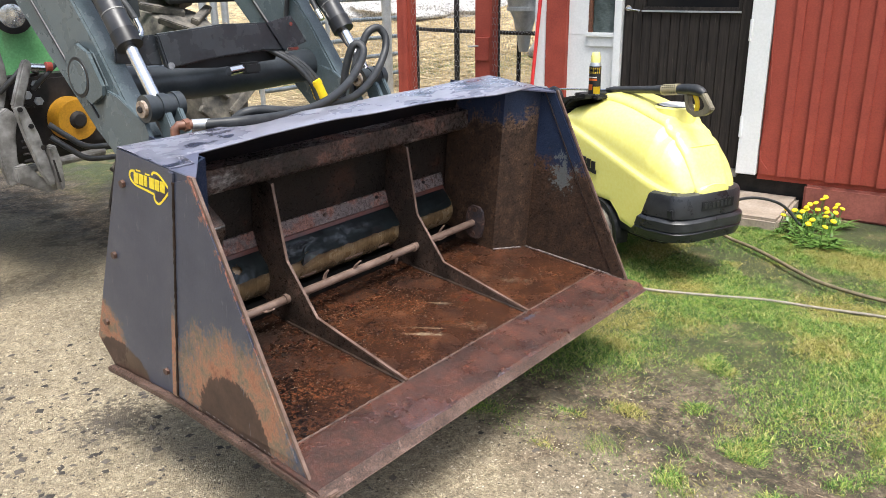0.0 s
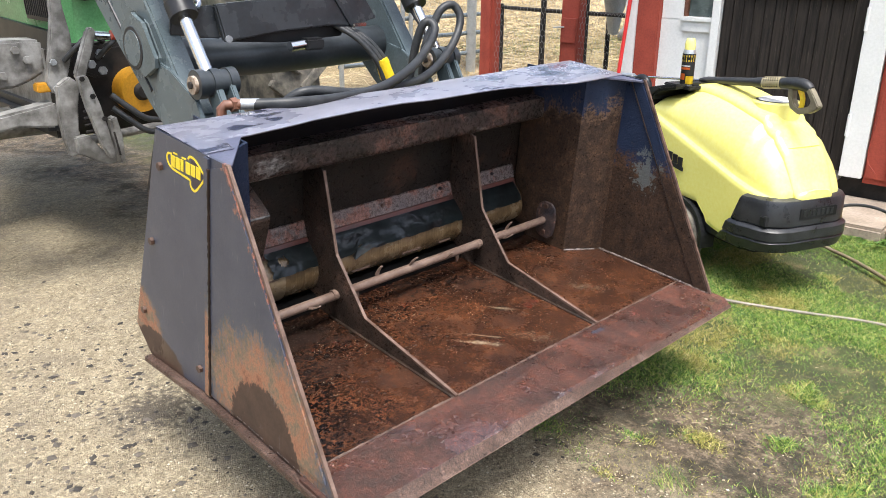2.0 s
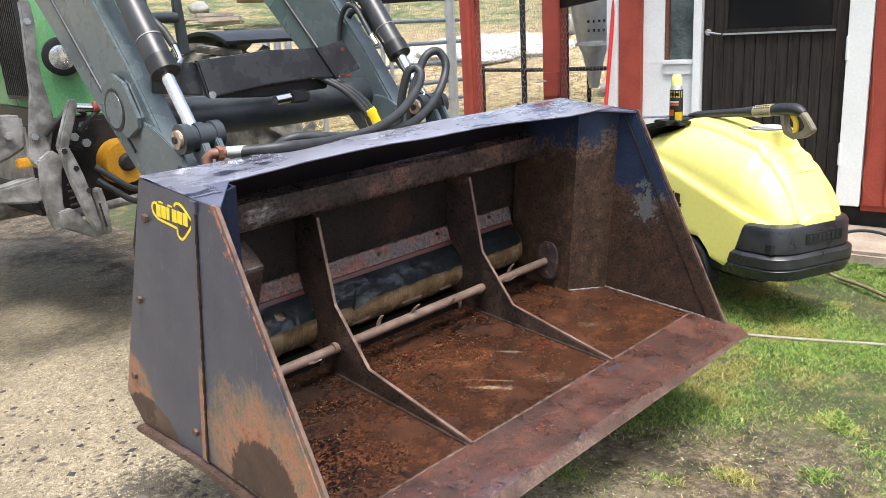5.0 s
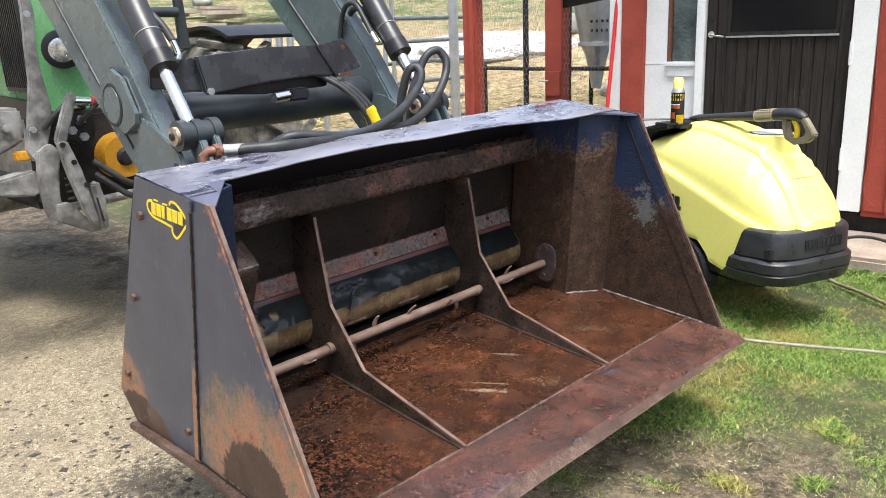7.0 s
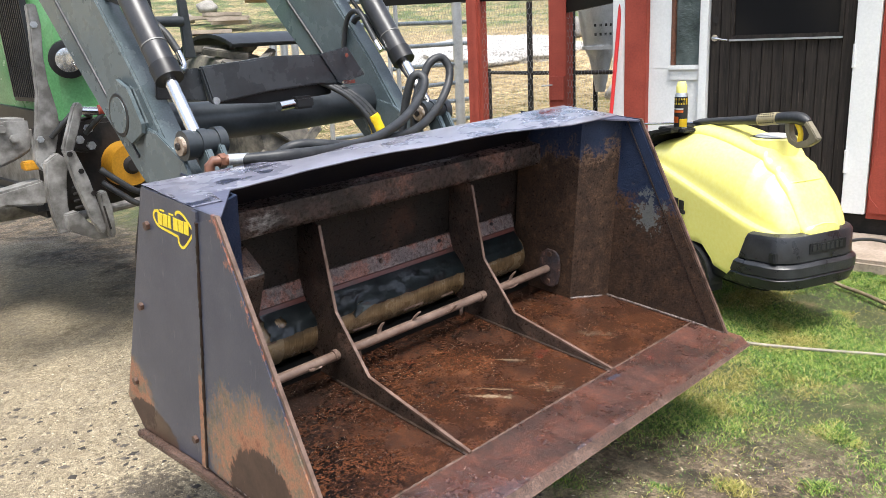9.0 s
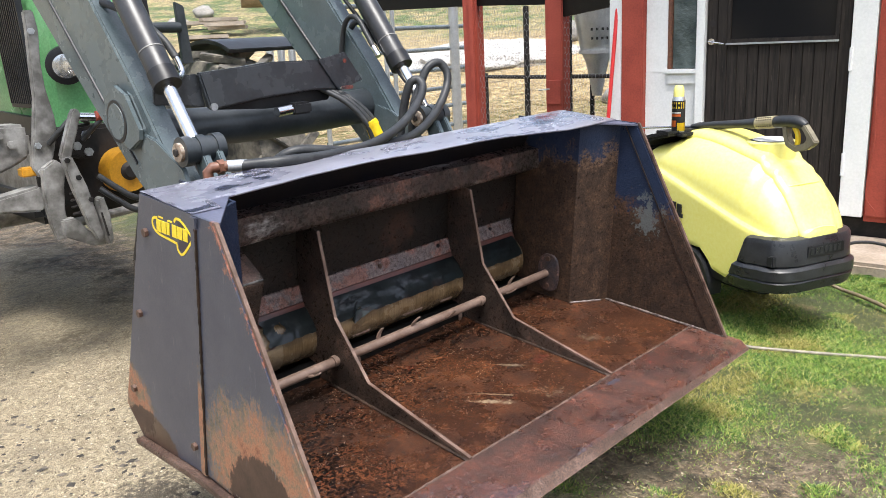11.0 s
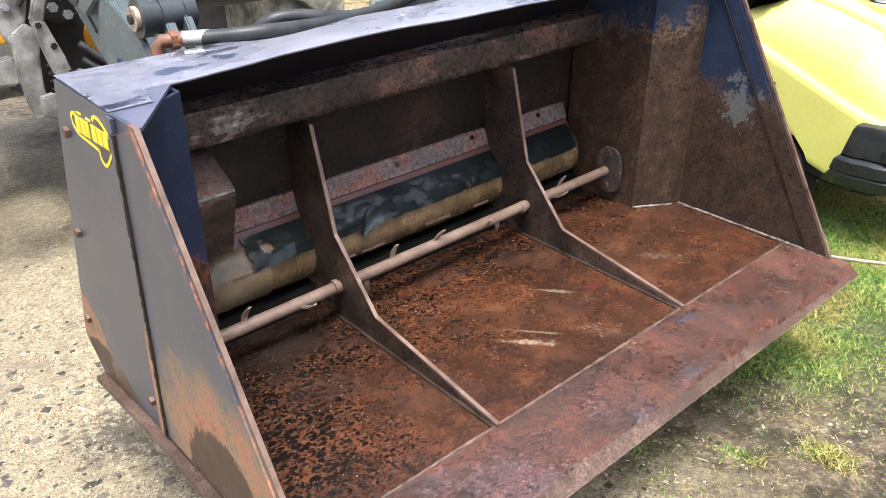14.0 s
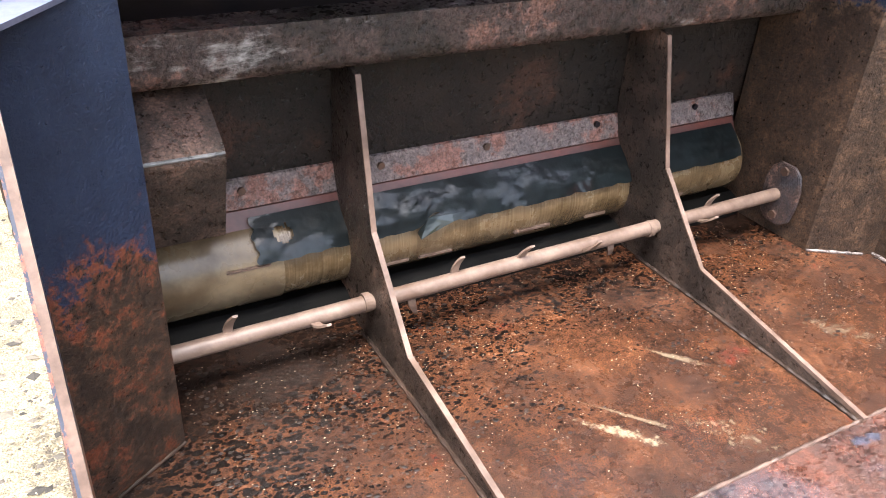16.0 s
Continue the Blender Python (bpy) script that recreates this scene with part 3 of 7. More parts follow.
def specks(m, scale):
    """A grey from grain to grain, mostly middling with some dark and some pale."""
    ns, ls = nodes(m)
    v, c = ns.new("ShaderNodeTexVoronoi"), ns.new("ShaderNodeTexCoord")
    v.inputs["Scale"].default_value = scale
    ls.new(c.outputs["Object"], v.inputs["Vector"])
    return ramp(m, calc(m, "MULTIPLY", v.outputs["Color"], 1.0), (0.0, 0.08), (0.25, 0.4), (0.75, 0.56), (1.0, 0.95))


def ground_material():
    m = material("gravel_and_turf", rough=0.9)
    ax = axis_of(m)
    n1, n2, n3, n4 = tex(m, 0.9, 6), tex(m, 4.5, 9, rough=0.65), tex(m, 34, 10, rough=0.72), tex(m, 260, 5, rough=0.7)
    vor = tex(m, 190, kind="ShaderNodeTexVoronoi")
    gravel = ramp(m, n3, (0.3, (0.17, 0.138, 0.088)), (0.5, (0.27, 0.224, 0.146)), (0.7, (0.38, 0.325, 0.222)))
    gravel = mix(m, 0.4, gravel, ramp(m, vor, (0.1, 0.2), (0.6, 0.8)), "OVERLAY")
    gravel = mix(m, 0.75, gravel, specks(m, 120), "OVERLAY")
    gravel = mix(m, 0.5, gravel, specks(m, 300), "OVERLAY")
    gravel = mix(m, 0.1, gravel, ramp(m, n4, (0.36, 0.1), (0.64, 0.9)), "OVERLAY")
    damp = ramp(m, n2, (0.36, 1.0), (0.5, 0.0))
    gravel = mix(m, calc(m, "MULTIPLY", damp, 0.45), gravel, (0.12, 0.097, 0.066))
    soil = ramp(m, n3, (0.3, (0.040, 0.029, 0.018)), (0.5, (0.125, 0.092, 0.058)), (0.68, (0.30, 0.238, 0.16)))
    soil = mix(m, ramp(m, tex(m, 7, 10, rough=0.72), (0.44, 0.8), (0.54, 0.0)), soil, (0.030, 0.027, 0.014))
    soil = mix(m, 0.8, soil, specks(m, 150), "OVERLAY")
    turf = ramp(m, n2, (0.35, (0.028, 0.036, 0.012)), (0.54, (0.062, 0.078, 0.023)), (0.68, (0.20, 0.155, 0.08)))
    straw = ramp(m, n3, (0.3, (0.16, 0.115, 0.055)), (0.55, (0.30, 0.235, 0.13)), (0.7, (0.42, 0.35, 0.22)))
    rag = calc(m, "MULTIPLY", calc(m, "SUBTRACT", n2, 0.5), 1.5)
    lawn = calc(m, "ADD", calc(m, "SUBTRACT", ax[0], 1.5), rag)
    lawn = calc(m, "ADD", lawn, calc(m, "MULTIPLY", calc(m, "MINIMUM", calc(m, "ADD", ax[1], 0.25), 0.0), 0.9))
    c = mix(m, ramp(m, calc(m, "ADD", calc(m, "MULTIPLY", ax[0], 0.5), calc(m, "ADD", calc(m, "MULTIPLY", rag, 0.45), calc(m, "MULTIPLY", calc(m, "SUBTRACT", n1, 0.5), 1.6))), (0.36, 0.0), (0.64, 1.0)), gravel, soil)
    wet = calc(m, "SQRT", calc(m, "ADD", calc(m, "POWER", calc(m, "ABSOLUTE", calc(m, "DIVIDE", calc(m, "SUBTRACT", ax[0], 0.08), 0.20)), 2.0), calc(m, "POWER", calc(m, "ABSOLUTE", calc(m, "DIVIDE", calc(m, "SUBTRACT", ax[1], 1.26), 0.20)), 2.0)))
    wet = calc(m, "ADD", wet, calc(m, "MULTIPLY", calc(m, "SUBTRACT", n3, 0.5), 3.4))
    c = mix(m, ramp(m, wet, (0.35, 0.8), (0.85, 0.0)), c, (0.045, 0.036, 0.026))
    c = mix(m, ramp(m, lawn, (0.1, 0.0), (0.55, 1.0)), c, turf)
    yard = calc(m, "ADD", calc(m, "SUBTRACT", ax[1], 3.4), calc(m, "MULTIPLY", rag, 0.5))
    yard = calc(m, "MULTIPLY", ramp(m, yard, (0.0, 0.0), (0.5, 1.0)), ramp(m, calc(m, "SUBTRACT", ax[0], 3.6), (0.0, 0.0), (0.9, 1.0)))
    c = mix(m, yard, c, straw)
    dist = calc(m, "ADD", calc(m, "MULTIPLY", ax[0], 0.7), calc(m, "MULTIPLY", ax[1], 0.7))
    dist = calc(m, "ADD", dist, calc(m, "ADD", calc(m, "MULTIPLY", calc(m, "SUBTRACT", n1, 0.5), 2.5), rag))
    far = calc(m, "MULTIPLY", calc(m, "SUBTRACT", dist, 9.0), 0.1)
    hill = ramp(m, far, (0.0, (0.10, 0.14, 0.04)), (0.16, (0.14, 0.16, 0.05)), (0.22, (0.46, 0.36, 0.20)), (0.55, (0.42, 0.33, 0.19)), (0.64, (0.24, 0.18, 0.10)), (0.72, (0.085, 0.12, 0.035)), (1.0, (0.08, 0.11, 0.035)))
    hill = mix(m, ramp(m, tex(m, 1.7, 9, rough=0.7), (0.44, 0.0), (0.56, 0.8)), hill, (0.30, 0.235, 0.12))
    hill = mix(m, 0.8, hill, ramp(m, tex(m, 9, 10, rough=0.75), (0.36, 0.1), (0.64, 0.9)), "OVERLAY")
    c = mix(m, ramp(m, far, (0.0, 0.0), (0.12, 1.0)), c, hill)
    c = mix(m, 0.45, c, ramp(m, n4, (0.36, 0.1), (0.64, 0.9)), "OVERLAY")
    put_color(m, c)
    put_rough(m, ramp(m, n2, (0.3, 0.6), (0.6, 0.95)))
    bump(m, calc(m, "ADD", n4, calc(m, "MULTIPLY", vor, 1.4)), 0.8, 0.006)
    return m


ground = tagged(new("ground", ground_sheet()), "pale gravel yard turning to worn lawn and straw", "ground", kind="structure")
ground.data.materials.append(ground_material())

# ---- bucket ----
BW = 1.76
TILT = Matrix(((0.99984, -0.00179, -0.01787, 0), (0, 0.99503, -0.09955, 0), (0.01796, 0.09954, 0.99487, 0.269), (0, 0, 0, 1)))
bucket = thing("loader_bucket", TILT, "dark blue steel loader bucket with a wet rusty inside", "bucket")


def bucket_sides():
    side = [(0.06, 0.0), (0.35, -0.003), (0.65, -0.010), (1.03, -0.055), (1.115, 0.02), (0.862, 0.727), (0.60, 0.729), (0.50, 0.731)]
    for x0, x1, name in ((-0.008, 0.0, "side_plate"), (BW, BW + 0.008, "side_plate")):
        part(name, prism(side, "x", x0, x1), M["plate_out"] if x0 < 0 else M["plate_in"], bucket, "blue paint over rust" if x0 < 0 else "blue above, brown rust below")
    # bare front edges of the side plates
    for x in (-0.004, BW + 0.004):
        part("edge_bar", prism([(0.055, 0.002), (0.066, 0.004), (0.506, 0.732), (0.496, 0.732)], "x", x - 0.0047, x + 0.0047), M["edge"] if x < 1 else M["seam"], bucket, "worn bare steel edge" if x < 1 else "")
        part("weld", bead((min(x, BW - 0.002), 0.07, 0.006), (min(x, BW - 0.002), 0.64, 0.001), 0.0045, 3), M["weld"], bucket, "wet silvery weld bead")
    part("edge_fold", prism([(0.070, 0.006), (0.130, 0.006), (0.552, 0.727), (0.508, 0.727)], "x", BW - 0.005, BW - 0.0005, 0.0015), M["plate_in"], bucket, "folded front edge")
    part("weld", bead((BW - 0.002, 0.134, 0.01), (BW - 0.003, 0.555, 0.72), 0.0026, 12), M["fold"], bucket)
    # stiffening strip outside and doubled front panel
    part("front_panel", prism([(0.10, 0.04), (0.645, 0.0), (0.578, 0.70), (0.502, 0.726)], "x", -0.0125, -0.0085), M["plate_out"], bucket)
    part("stiffener", prism([(0.645, -0.008), (0.672, -0.008), (0.598, 0.727), (0.574, 0.727)], "x", -0.0155, -0.0085, 0.0015), M["strip_out"], bucket, "painted strip, rusted at its foot")
    part("weld", bead((-0.0145, 0.645, 0.0), (-0.0145, 0.577, 0.70), 0.0042, 21), M["fold"], bucket, "dark rusty weld seam")
    part("skid_strip", prism([(-0.02, -0.022), (0.66, -0.034), (1.035, -0.078), (1.035, -0.06), (0.66, -0.014), (-0.02, -0.004)], "x", -0.03, 0.0, 0.002), M["bevel"], bucket, "worn brown skid strip")


def bucket_floor():
    part("floor_plate", prism([(0.2, 0.0), (0.98, 0.0), (0.98, -0.01), (0.2, -0.01)], "x", 0.0, BW), M["floor"], bucket, "wet orange-brown rusty floor plate")
    part("cutting_edge", prism([(-0.022, -0.021), (0.010, 0.0035), (0.197, 0.004), (0.197, -0.018), (-0.022, -0.024)], "x", -0.022, BW + 0.022, 0.001), M["lip"], bucket, "worn cutting edge")
    part("weld", bead((0.0, 0.199, 0.0025), (BW, 0.199, 0.0025), 0.0042, 5), M["seam"], bucket)
    bm, ends = bmesh.new(), []
    for k in range(61):
        x = -0.0225 + (BW + 0.045) * k / 60
        f = 1.0 - 0.72 * (k / 60) ** 1.4 + 0.06 * noise.noise((x * 9, 0, 3))
        y, z = -0.0235 + 0.033 * f, -0.0205 + 0.025 * f
        ends.append([bm.verts.new(p) for p in ((x, -0.0235, -0.0205), (x, y, z), (x, y + 0.001, z - 0.0012), (x, -0.0225, -0.0218))])
    for p, q in zip(ends, ends[1:]):
        for k in range(4):
            bm.faces.new((p[k], p[(k + 1) % 4], q[(k + 1) % 4], q[k]))
    bm.faces.new(ends[0][::-1])
    bm.faces.new(ends[-1])
    bmesh.ops.recalc_face_normals(bm, faces=bm.faces[:])
    part("lip_bar", bm, M["bevel"], bucket, "scoured brown bevel")
    part("bright_rim", tube([(-0.0225, -0.0225, -0.0215), (BW + 0.0225, -0.0225, -0.0215)], 0.0016, 6), M["edge"], bucket, "bright worn rim")


def bucket_back():
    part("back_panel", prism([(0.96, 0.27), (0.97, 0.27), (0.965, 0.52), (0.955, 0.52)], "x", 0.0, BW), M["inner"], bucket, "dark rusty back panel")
    # darker than the panel below, shade under the top plate coloured in
    part("upper_back", prism([(0.955, 0.5205), (0.965, 0.5205), (0.875, 0.726), (0.863, 0.726)], "x", 0.0, BW), M["upper"], bucket, "dark blue upper back with shade in its colour")
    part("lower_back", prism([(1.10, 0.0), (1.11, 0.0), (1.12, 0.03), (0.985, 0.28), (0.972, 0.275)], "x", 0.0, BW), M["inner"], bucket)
    part("cross_beam", prism([(0.840, 0.545), (0.841, 0.534), (0.846, 0.525), (0.855, 0.519), (0.868, 0.517), (0.957, 0.53), (0.957, 0.54), (0.868, 0.527), (0.858, 0.530), (0.851, 0.538), (0.856, 0.596), (0.955, 0.60), (0.955, 0.608), (0.846, 0.604)], "x", 0.10, 1.61), M["beam"], bucket, "scraped rusty cross beam", True)
    part("angle_strip", prism([(0.957, 0.300), (0.951, 0.298), (0.934, 0.248), (0.942, 0.246)], "x", 0.15, 1.58), M["pink"], bucket, "pinkish primed steel strip with bolts")
    # ledge coloured near black to give the shaded gap below the roller
    part("ledge", prism([(0.86, 0.035), (0.90, 0.05), (0.95, 0.05), (0.95, 0.0), (0.86, 0.0)], "x", 0.145, 1.6), M["shade_black"], bucket)
    part("lower_strip", prism([(0.940, 0.247), (0.932, 0.246), (0.914, 0.214), (0.922, 0.214)], "x", 0.155, 1.575), M["red_strip"], bucket, "reddish clamping strip")
    for x in (0.344, 0.62, 0.862, 1.153, 1.449):
        # bolt holes are discs in the same shade colour
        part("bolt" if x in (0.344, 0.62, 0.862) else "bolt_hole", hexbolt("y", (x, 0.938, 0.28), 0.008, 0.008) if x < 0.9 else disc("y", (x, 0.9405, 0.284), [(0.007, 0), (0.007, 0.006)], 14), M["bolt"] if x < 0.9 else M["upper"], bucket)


def bucket_ribs():
    poly = [(0.195, 0.001), (0.205, 0.012), (0.62, 0.072), (0.775, 0.24), (0.846, 0.508), (0.955, 0.53), (0.955, 0.001)]
    for x in (0.529, 1.219):
        r = part("rib", prism(poly, "x", x - 0.005, x + 0.005, 0.001), M["rib"], bucket)
        part("rib_edge", prism([(0.194, 0.002), (0.62, 0.072), (0.775, 0.24), (0.846, 0.508), (0.8435, 0.508), (0.7725, 0.2415), (0.618, 0.0745), (0.194, 0.012)], "x", x - 0.0052, x + 0.0052), M["edge"], r)
        part("weld", bead((x + 0.008, 0.2, 0.002), (x + 0.008, 0.8, 0.002), 0.005, 7), M["fold"], r)
        part("weld", bead((x - 0.008, 0.2, 0.002), (x - 0.008, 0.8, 0.002), 0.005, 8), M["fold"], r)


def bucket_posts():
    # folded corner boxes that carry the roller's bearings
    for s, x0 in ((1, 0.0), (-1, BW)):
        def px(v):
            return x0 + s * v
        poly = [(px(0.0), 0.575), (px(0.03), 0.587), (px(0.145), 0.658), (px(0.152), 0.95), (px(0.146), 0.95), (px(0.138), 0.664), (px(0.026), 0.595), (px(0.0), 0.583)]
        part("corner_box", prism(poly, "z", 0.0, 0.719), M["box_left"] if s > 0 else M["box_right"], bucket, "folded corner box, blue above and rusty below")
        part("weld", bead((px(0.03), 0.583, 0.003), (px(0.145), 0.654, 0.003), 0.003 if s > 0 else 0.004, 9), M["fold"] if s > 0 else M["weld"], bucket)
    f = part("bearing_flange", prism([(0.735, 0.032), (0.775, 0.032), (0.797, 0.05), (0.805, 0.09), (0.805, 0.135), (0.795, 0.17), (0.775, 0.187), (0.735, 0.187), (0.715, 0.17), (0.705, 0.135), (0.705, 0.09), (0.713, 0.05)], "x", 1.594, 1.606, 0.002), M["stiff"], bucket, "rusty bearing flange")
    for z in (0.055, 0.17):
        part("bolt", hexbolt("x", (1.588, 0.755, z), 0.011, 0.012), M["bolt"], f)
    bx = [(0.828, 0.265), (0.777, 0.420), (0.7755, 0.428), (0.776, 0.436), (0.780, 0.443), (0.787, 0.449), (0.93, 0.527), (0.955, 0.527), (0.955, 0.265)]
    part("drive_cover", prism(bx, "x", 0.146, 0.282), M["rib"], bucket, "dark folded drive cover", True)
    # thin pale tube laid on the bend as its highlight
    part("bend_highlight", tube([(0.147, 0.7772, 0.4365), (0.281, 0.7772, 0.4365)], 0.0035, 8), worn("bend_highlight", (0.07, 0.068, 0.066), (0.20, 0.195, 0.19), 0.3, 30, 120), bucket, "pale highlight line along the bend", True)


def bucket_top():
    # top plate with a drooping, dented front fold
    bm = bmesh.new()
    n = 88
    edge = ((0.085, 0.684), (0.315, 0.696), (0.52, 0.716), (0.74, 0.722), (0.97, 0.703), (1.22, 0.68), (1.37, 0.648), (1.48, 0.61), (1.62, 0.602))
    rows = []
    for i in range(n + 1):
        u = i / n
        x = -0.008 + u * (BW + 0.016)
        inner = 0.085 < x < 1.62
        yf = 0.602
        for (a, va), (b, vb) in zip(edge, edge[1:]):
            if a < x <= b:
                yf = va + (vb - va) * (x - a) / (b - a)
        yf += 0.003 * noise.noise((x * 9, 0, 0))
        dip = 0.005 + 0.003 * noise.noise((u * 7, 0, 0))
        z0 = 0.734 + 0.004 * noise.noise((u * 5, 2, 0))
        rows.append([(x, 0.862, z0), (x, 0.80, z0 + 0.001), (x, 0.745, z0 - 0.001), (x, yf + 0.01, z0 - (dip * 0.6 if inner else 0.002)), (x, yf, z0 - (dip if inner else 0.003)), (x, yf + 0.002, z0 - 0.004 - (dip if inner else 0.003))])
    vs = [[bm.verts.new(p) for p in r] for r in rows]
    for a, b in zip(vs, vs[1:]):
        for k in range(len(a) - 1):
            bm.faces.new((a[k], a[k + 1], b[k + 1], b[k]))
    bmesh.ops.solidify(bm, geom=bm.faces[:], thickness=0.005)
    part("top_plate", bm, M["top"], bucket, "wet blue top plate, sky sheen painted pale", True)
    for x0, s in ((-0.004, 1), (BW + 0.004, -1)):
        part("gusset", prism([(x0, 0.502), (x0 + s * 0.012, 0.502), (x0 + s * (0.15 if s > 0 else 0.1), 0.69 if s > 0 else 0.62), (x0, 0.69 if s > 0 else 0.62)], "z", 0.722, 0.728), M["gusset"], bucket)


def bucket_roller():
    part("roller", rod((0.15, 0.955, 0.135), (1.575, 0.955, 0.135), 0.088, 28), M["roller"], bucket, "oily tan ribbed roller", True)
    part("roller_sleeve", rod((0.152, 0.955, 0.135), (0.392, 0.955, 0.135), 0.0905, 32), worn("oily_sleeve", (0.19, 0.14, 0.085), (0.085, 0.056, 0.03), 0.28, 9, 90, 0.15, lo=0.4, hi=0.62), bucket, "smooth oily end sleeve", True)
    for x0, x1, z in ((0.285, 0.368, 0.160), (0.578, 0.614, 0.168), (0.60, 0.655, 0.094), (0.677, 0.756, 0.092), (0.80, 0.85, 0.166), (0.906, 1.003, 0.099), (1.06, 1.12, 0.172), (1.10, 1.16, 0.094), (1.30, 1.40, 0.093)):
        y = 0.955 - math.sqrt(0.0885 ** 2 - (z - 0.135) ** 2)
        part("roller_cleat", box((x0, y - 0.004, z - 0.004), (x1, y + 0.004, z + 0.004), 0.002), M["pipe"], bucket)
    s = part("agitator_shaft", rod((0.146, 0.765, 0.095), (1.60, 0.765, 0.105), 0.0155, 20), M["pipe"], bucket, "pale rusty agitator pipe", True)
    for x, dy, dz, reach, bend in ((0.255, 0.25, 0.97, 0.034, 0.020), (0.405, -0.9, -0.3, 0.034, -0.030), (0.60, -0.5, -0.86, 0.032, 0.022), (0.70, 0.3, 0.95, 0.036, 0.018), (0.85, -0.15, 0.99, 0.040, 0.014), (1.005, -0.95, 0.1, 0.036, -0.030), (1.085, -0.3, -0.95, 0.030, 0.022), (1.335, -0.95, -0.1, 0.034, -0.026), (1.37, 0.35, 0.94, 0.034, 0.024)):
        c, d, n = Vector((x, 0.765, 0.099)), Vector((0, dy, dz)).normalized(), Vector((0, -dz, dy)).normalized()
        bm, rings = bmesh.new(), []
        for k in range(8):
            u = k / 7
            p = c + d * (0.011 + reach * u) + n * bend * u * u + Vector((0.012 * u * u, 0, 0))
            t = (d * reach + n * 2 * bend * u).normalized().cross(Vector((1, 0, 0))) * 0.0022
            w = Vector((0.0085 * (1 - 0.45 * u * u), 0, 0))
            rings.append([bm.verts.new(q) for q in (p - w - t, p + w - t, p + w + t, p - w + t)])
        for a, b in zip(rings, rings[1:]):
            for k in range(4):
                bm.faces.new((a[k], a[(k + 1) % 4], b[(k + 1) % 4], b[k]))
        bm.faces.new(rings[0][::-1])
        bm.faces.new(rings[-1])
        part("finger", bm, M["pipe"], s, "bent flat steel finger", True)
    for x in (0.512, 0.545, 1.195, 1.243):
        part("collar", disc("x", (x - 0.008, 0.765, 0.1), [(0.0185, 0), (0.0185, 0.014)], 20), M["pipe"], s)
    def FLAP(v):
        pts = ((0.926, 0.236), (0.902, 0.214), (0.880, 0.192), (0.866, 0.166), (0.860, 0.14), (0.862, 0.12))
        k = min(4, max(0, int(v * 4)))
        f = v * 4 - k
        (a, b), (c, d) = pts[k], pts[k + 1]
        return a + (c - a) * f, b + (d - b) * f
    # rubber flap over the roller, in three torn lengths
    for x0, x1 in ((0.345, 0.52), (0.535, 1.21), (1.228, 1.56)):
        bm = bmesh.new()
        n = int((x1 - x0) / 0.004)
        rows = []
        for i in range(n + 1):
            x = x0 + (x1 - x0) * i / n
            tear = 0.002 * noise.noise((x * 9, 4.0, 0)) + 0.001 * noise.noise((x * 60, 1.0, 0)) - 0.035 * math.exp(-((x - 0.71) / 0.03) ** 2) - 0.012 * max(0.0, noise.noise((x * 26, 8.0, 0)))
            row = []
            for k in range(19):
                v = k / 18
                py, pz = FLAP(v * 0.73 * (1 + 9.0 * tear))
                w = 0.004 * noise.noise((x * 20, v * 2.5, 0)) * min(1, 3 * v) + 0.0022 * noise.noise((x * 44, v * 7, 3)) * max(0.0, 1 - 2 * abs(v - 0.55)) + 0.0008 * noise.noise((x * 140, v * 24, 6))
                row.append(bm.verts.new((x + (0.012 * noise.noise((v * 6, 2.0, 0)) if i == 0 else 0), py - 0.007 + w, pz)))
            rows.append(row)
        for i, (a, b) in enumerate(zip(rows, rows[1:])):
            for k in range(18):
                if x0 < 0.4 and math.hypot((i - 13) / 4.5, (k - 8) / 3.5) < 1 + 0.4 * noise.noise((i * 0.7, k * 0.7, 1)):
                    continue
                bm.faces.new((a[k], a[k + 1], b[k + 1], b[k]))
        bmesh.ops.solidify(bm, geom=bm.faces[:], thickness=0.004)
        part("rubber_flap", bm, M["rubber"], bucket, "torn wet black rubber flap", True)
    # a tongue torn from the flap's edge, hanging over the roller
    bm = bmesh.new()
    tip = [(0.660, 0.166), (0.668, 0.150), (0.70, 0.158), (0.745, 0.170), (0.785, 0.178), (0.775, 0.186), (0.745, 0.184), (0.72, 0.190), (0.69, 0.186)]
    vs = [bm.verts.new((x, 0.955 - math.sqrt(0.096 ** 2 - (z - 0.135) ** 2) - 0.004 - 0.10 * abs(x - 0.72), z)) for x, z in tip]
    bm.faces.new(vs)
    bmesh.ops.solidify(bm, geom=bm.faces[:], thickness=0.003)
    part("rubber_tongue", bm, M["rubber"], bucket, "torn hanging scrap of rubber")


bucket_sides(), bucket_floor(), bucket_back(), bucket_ribs(), bucket_posts(), bucket_top(), bucket_roller()


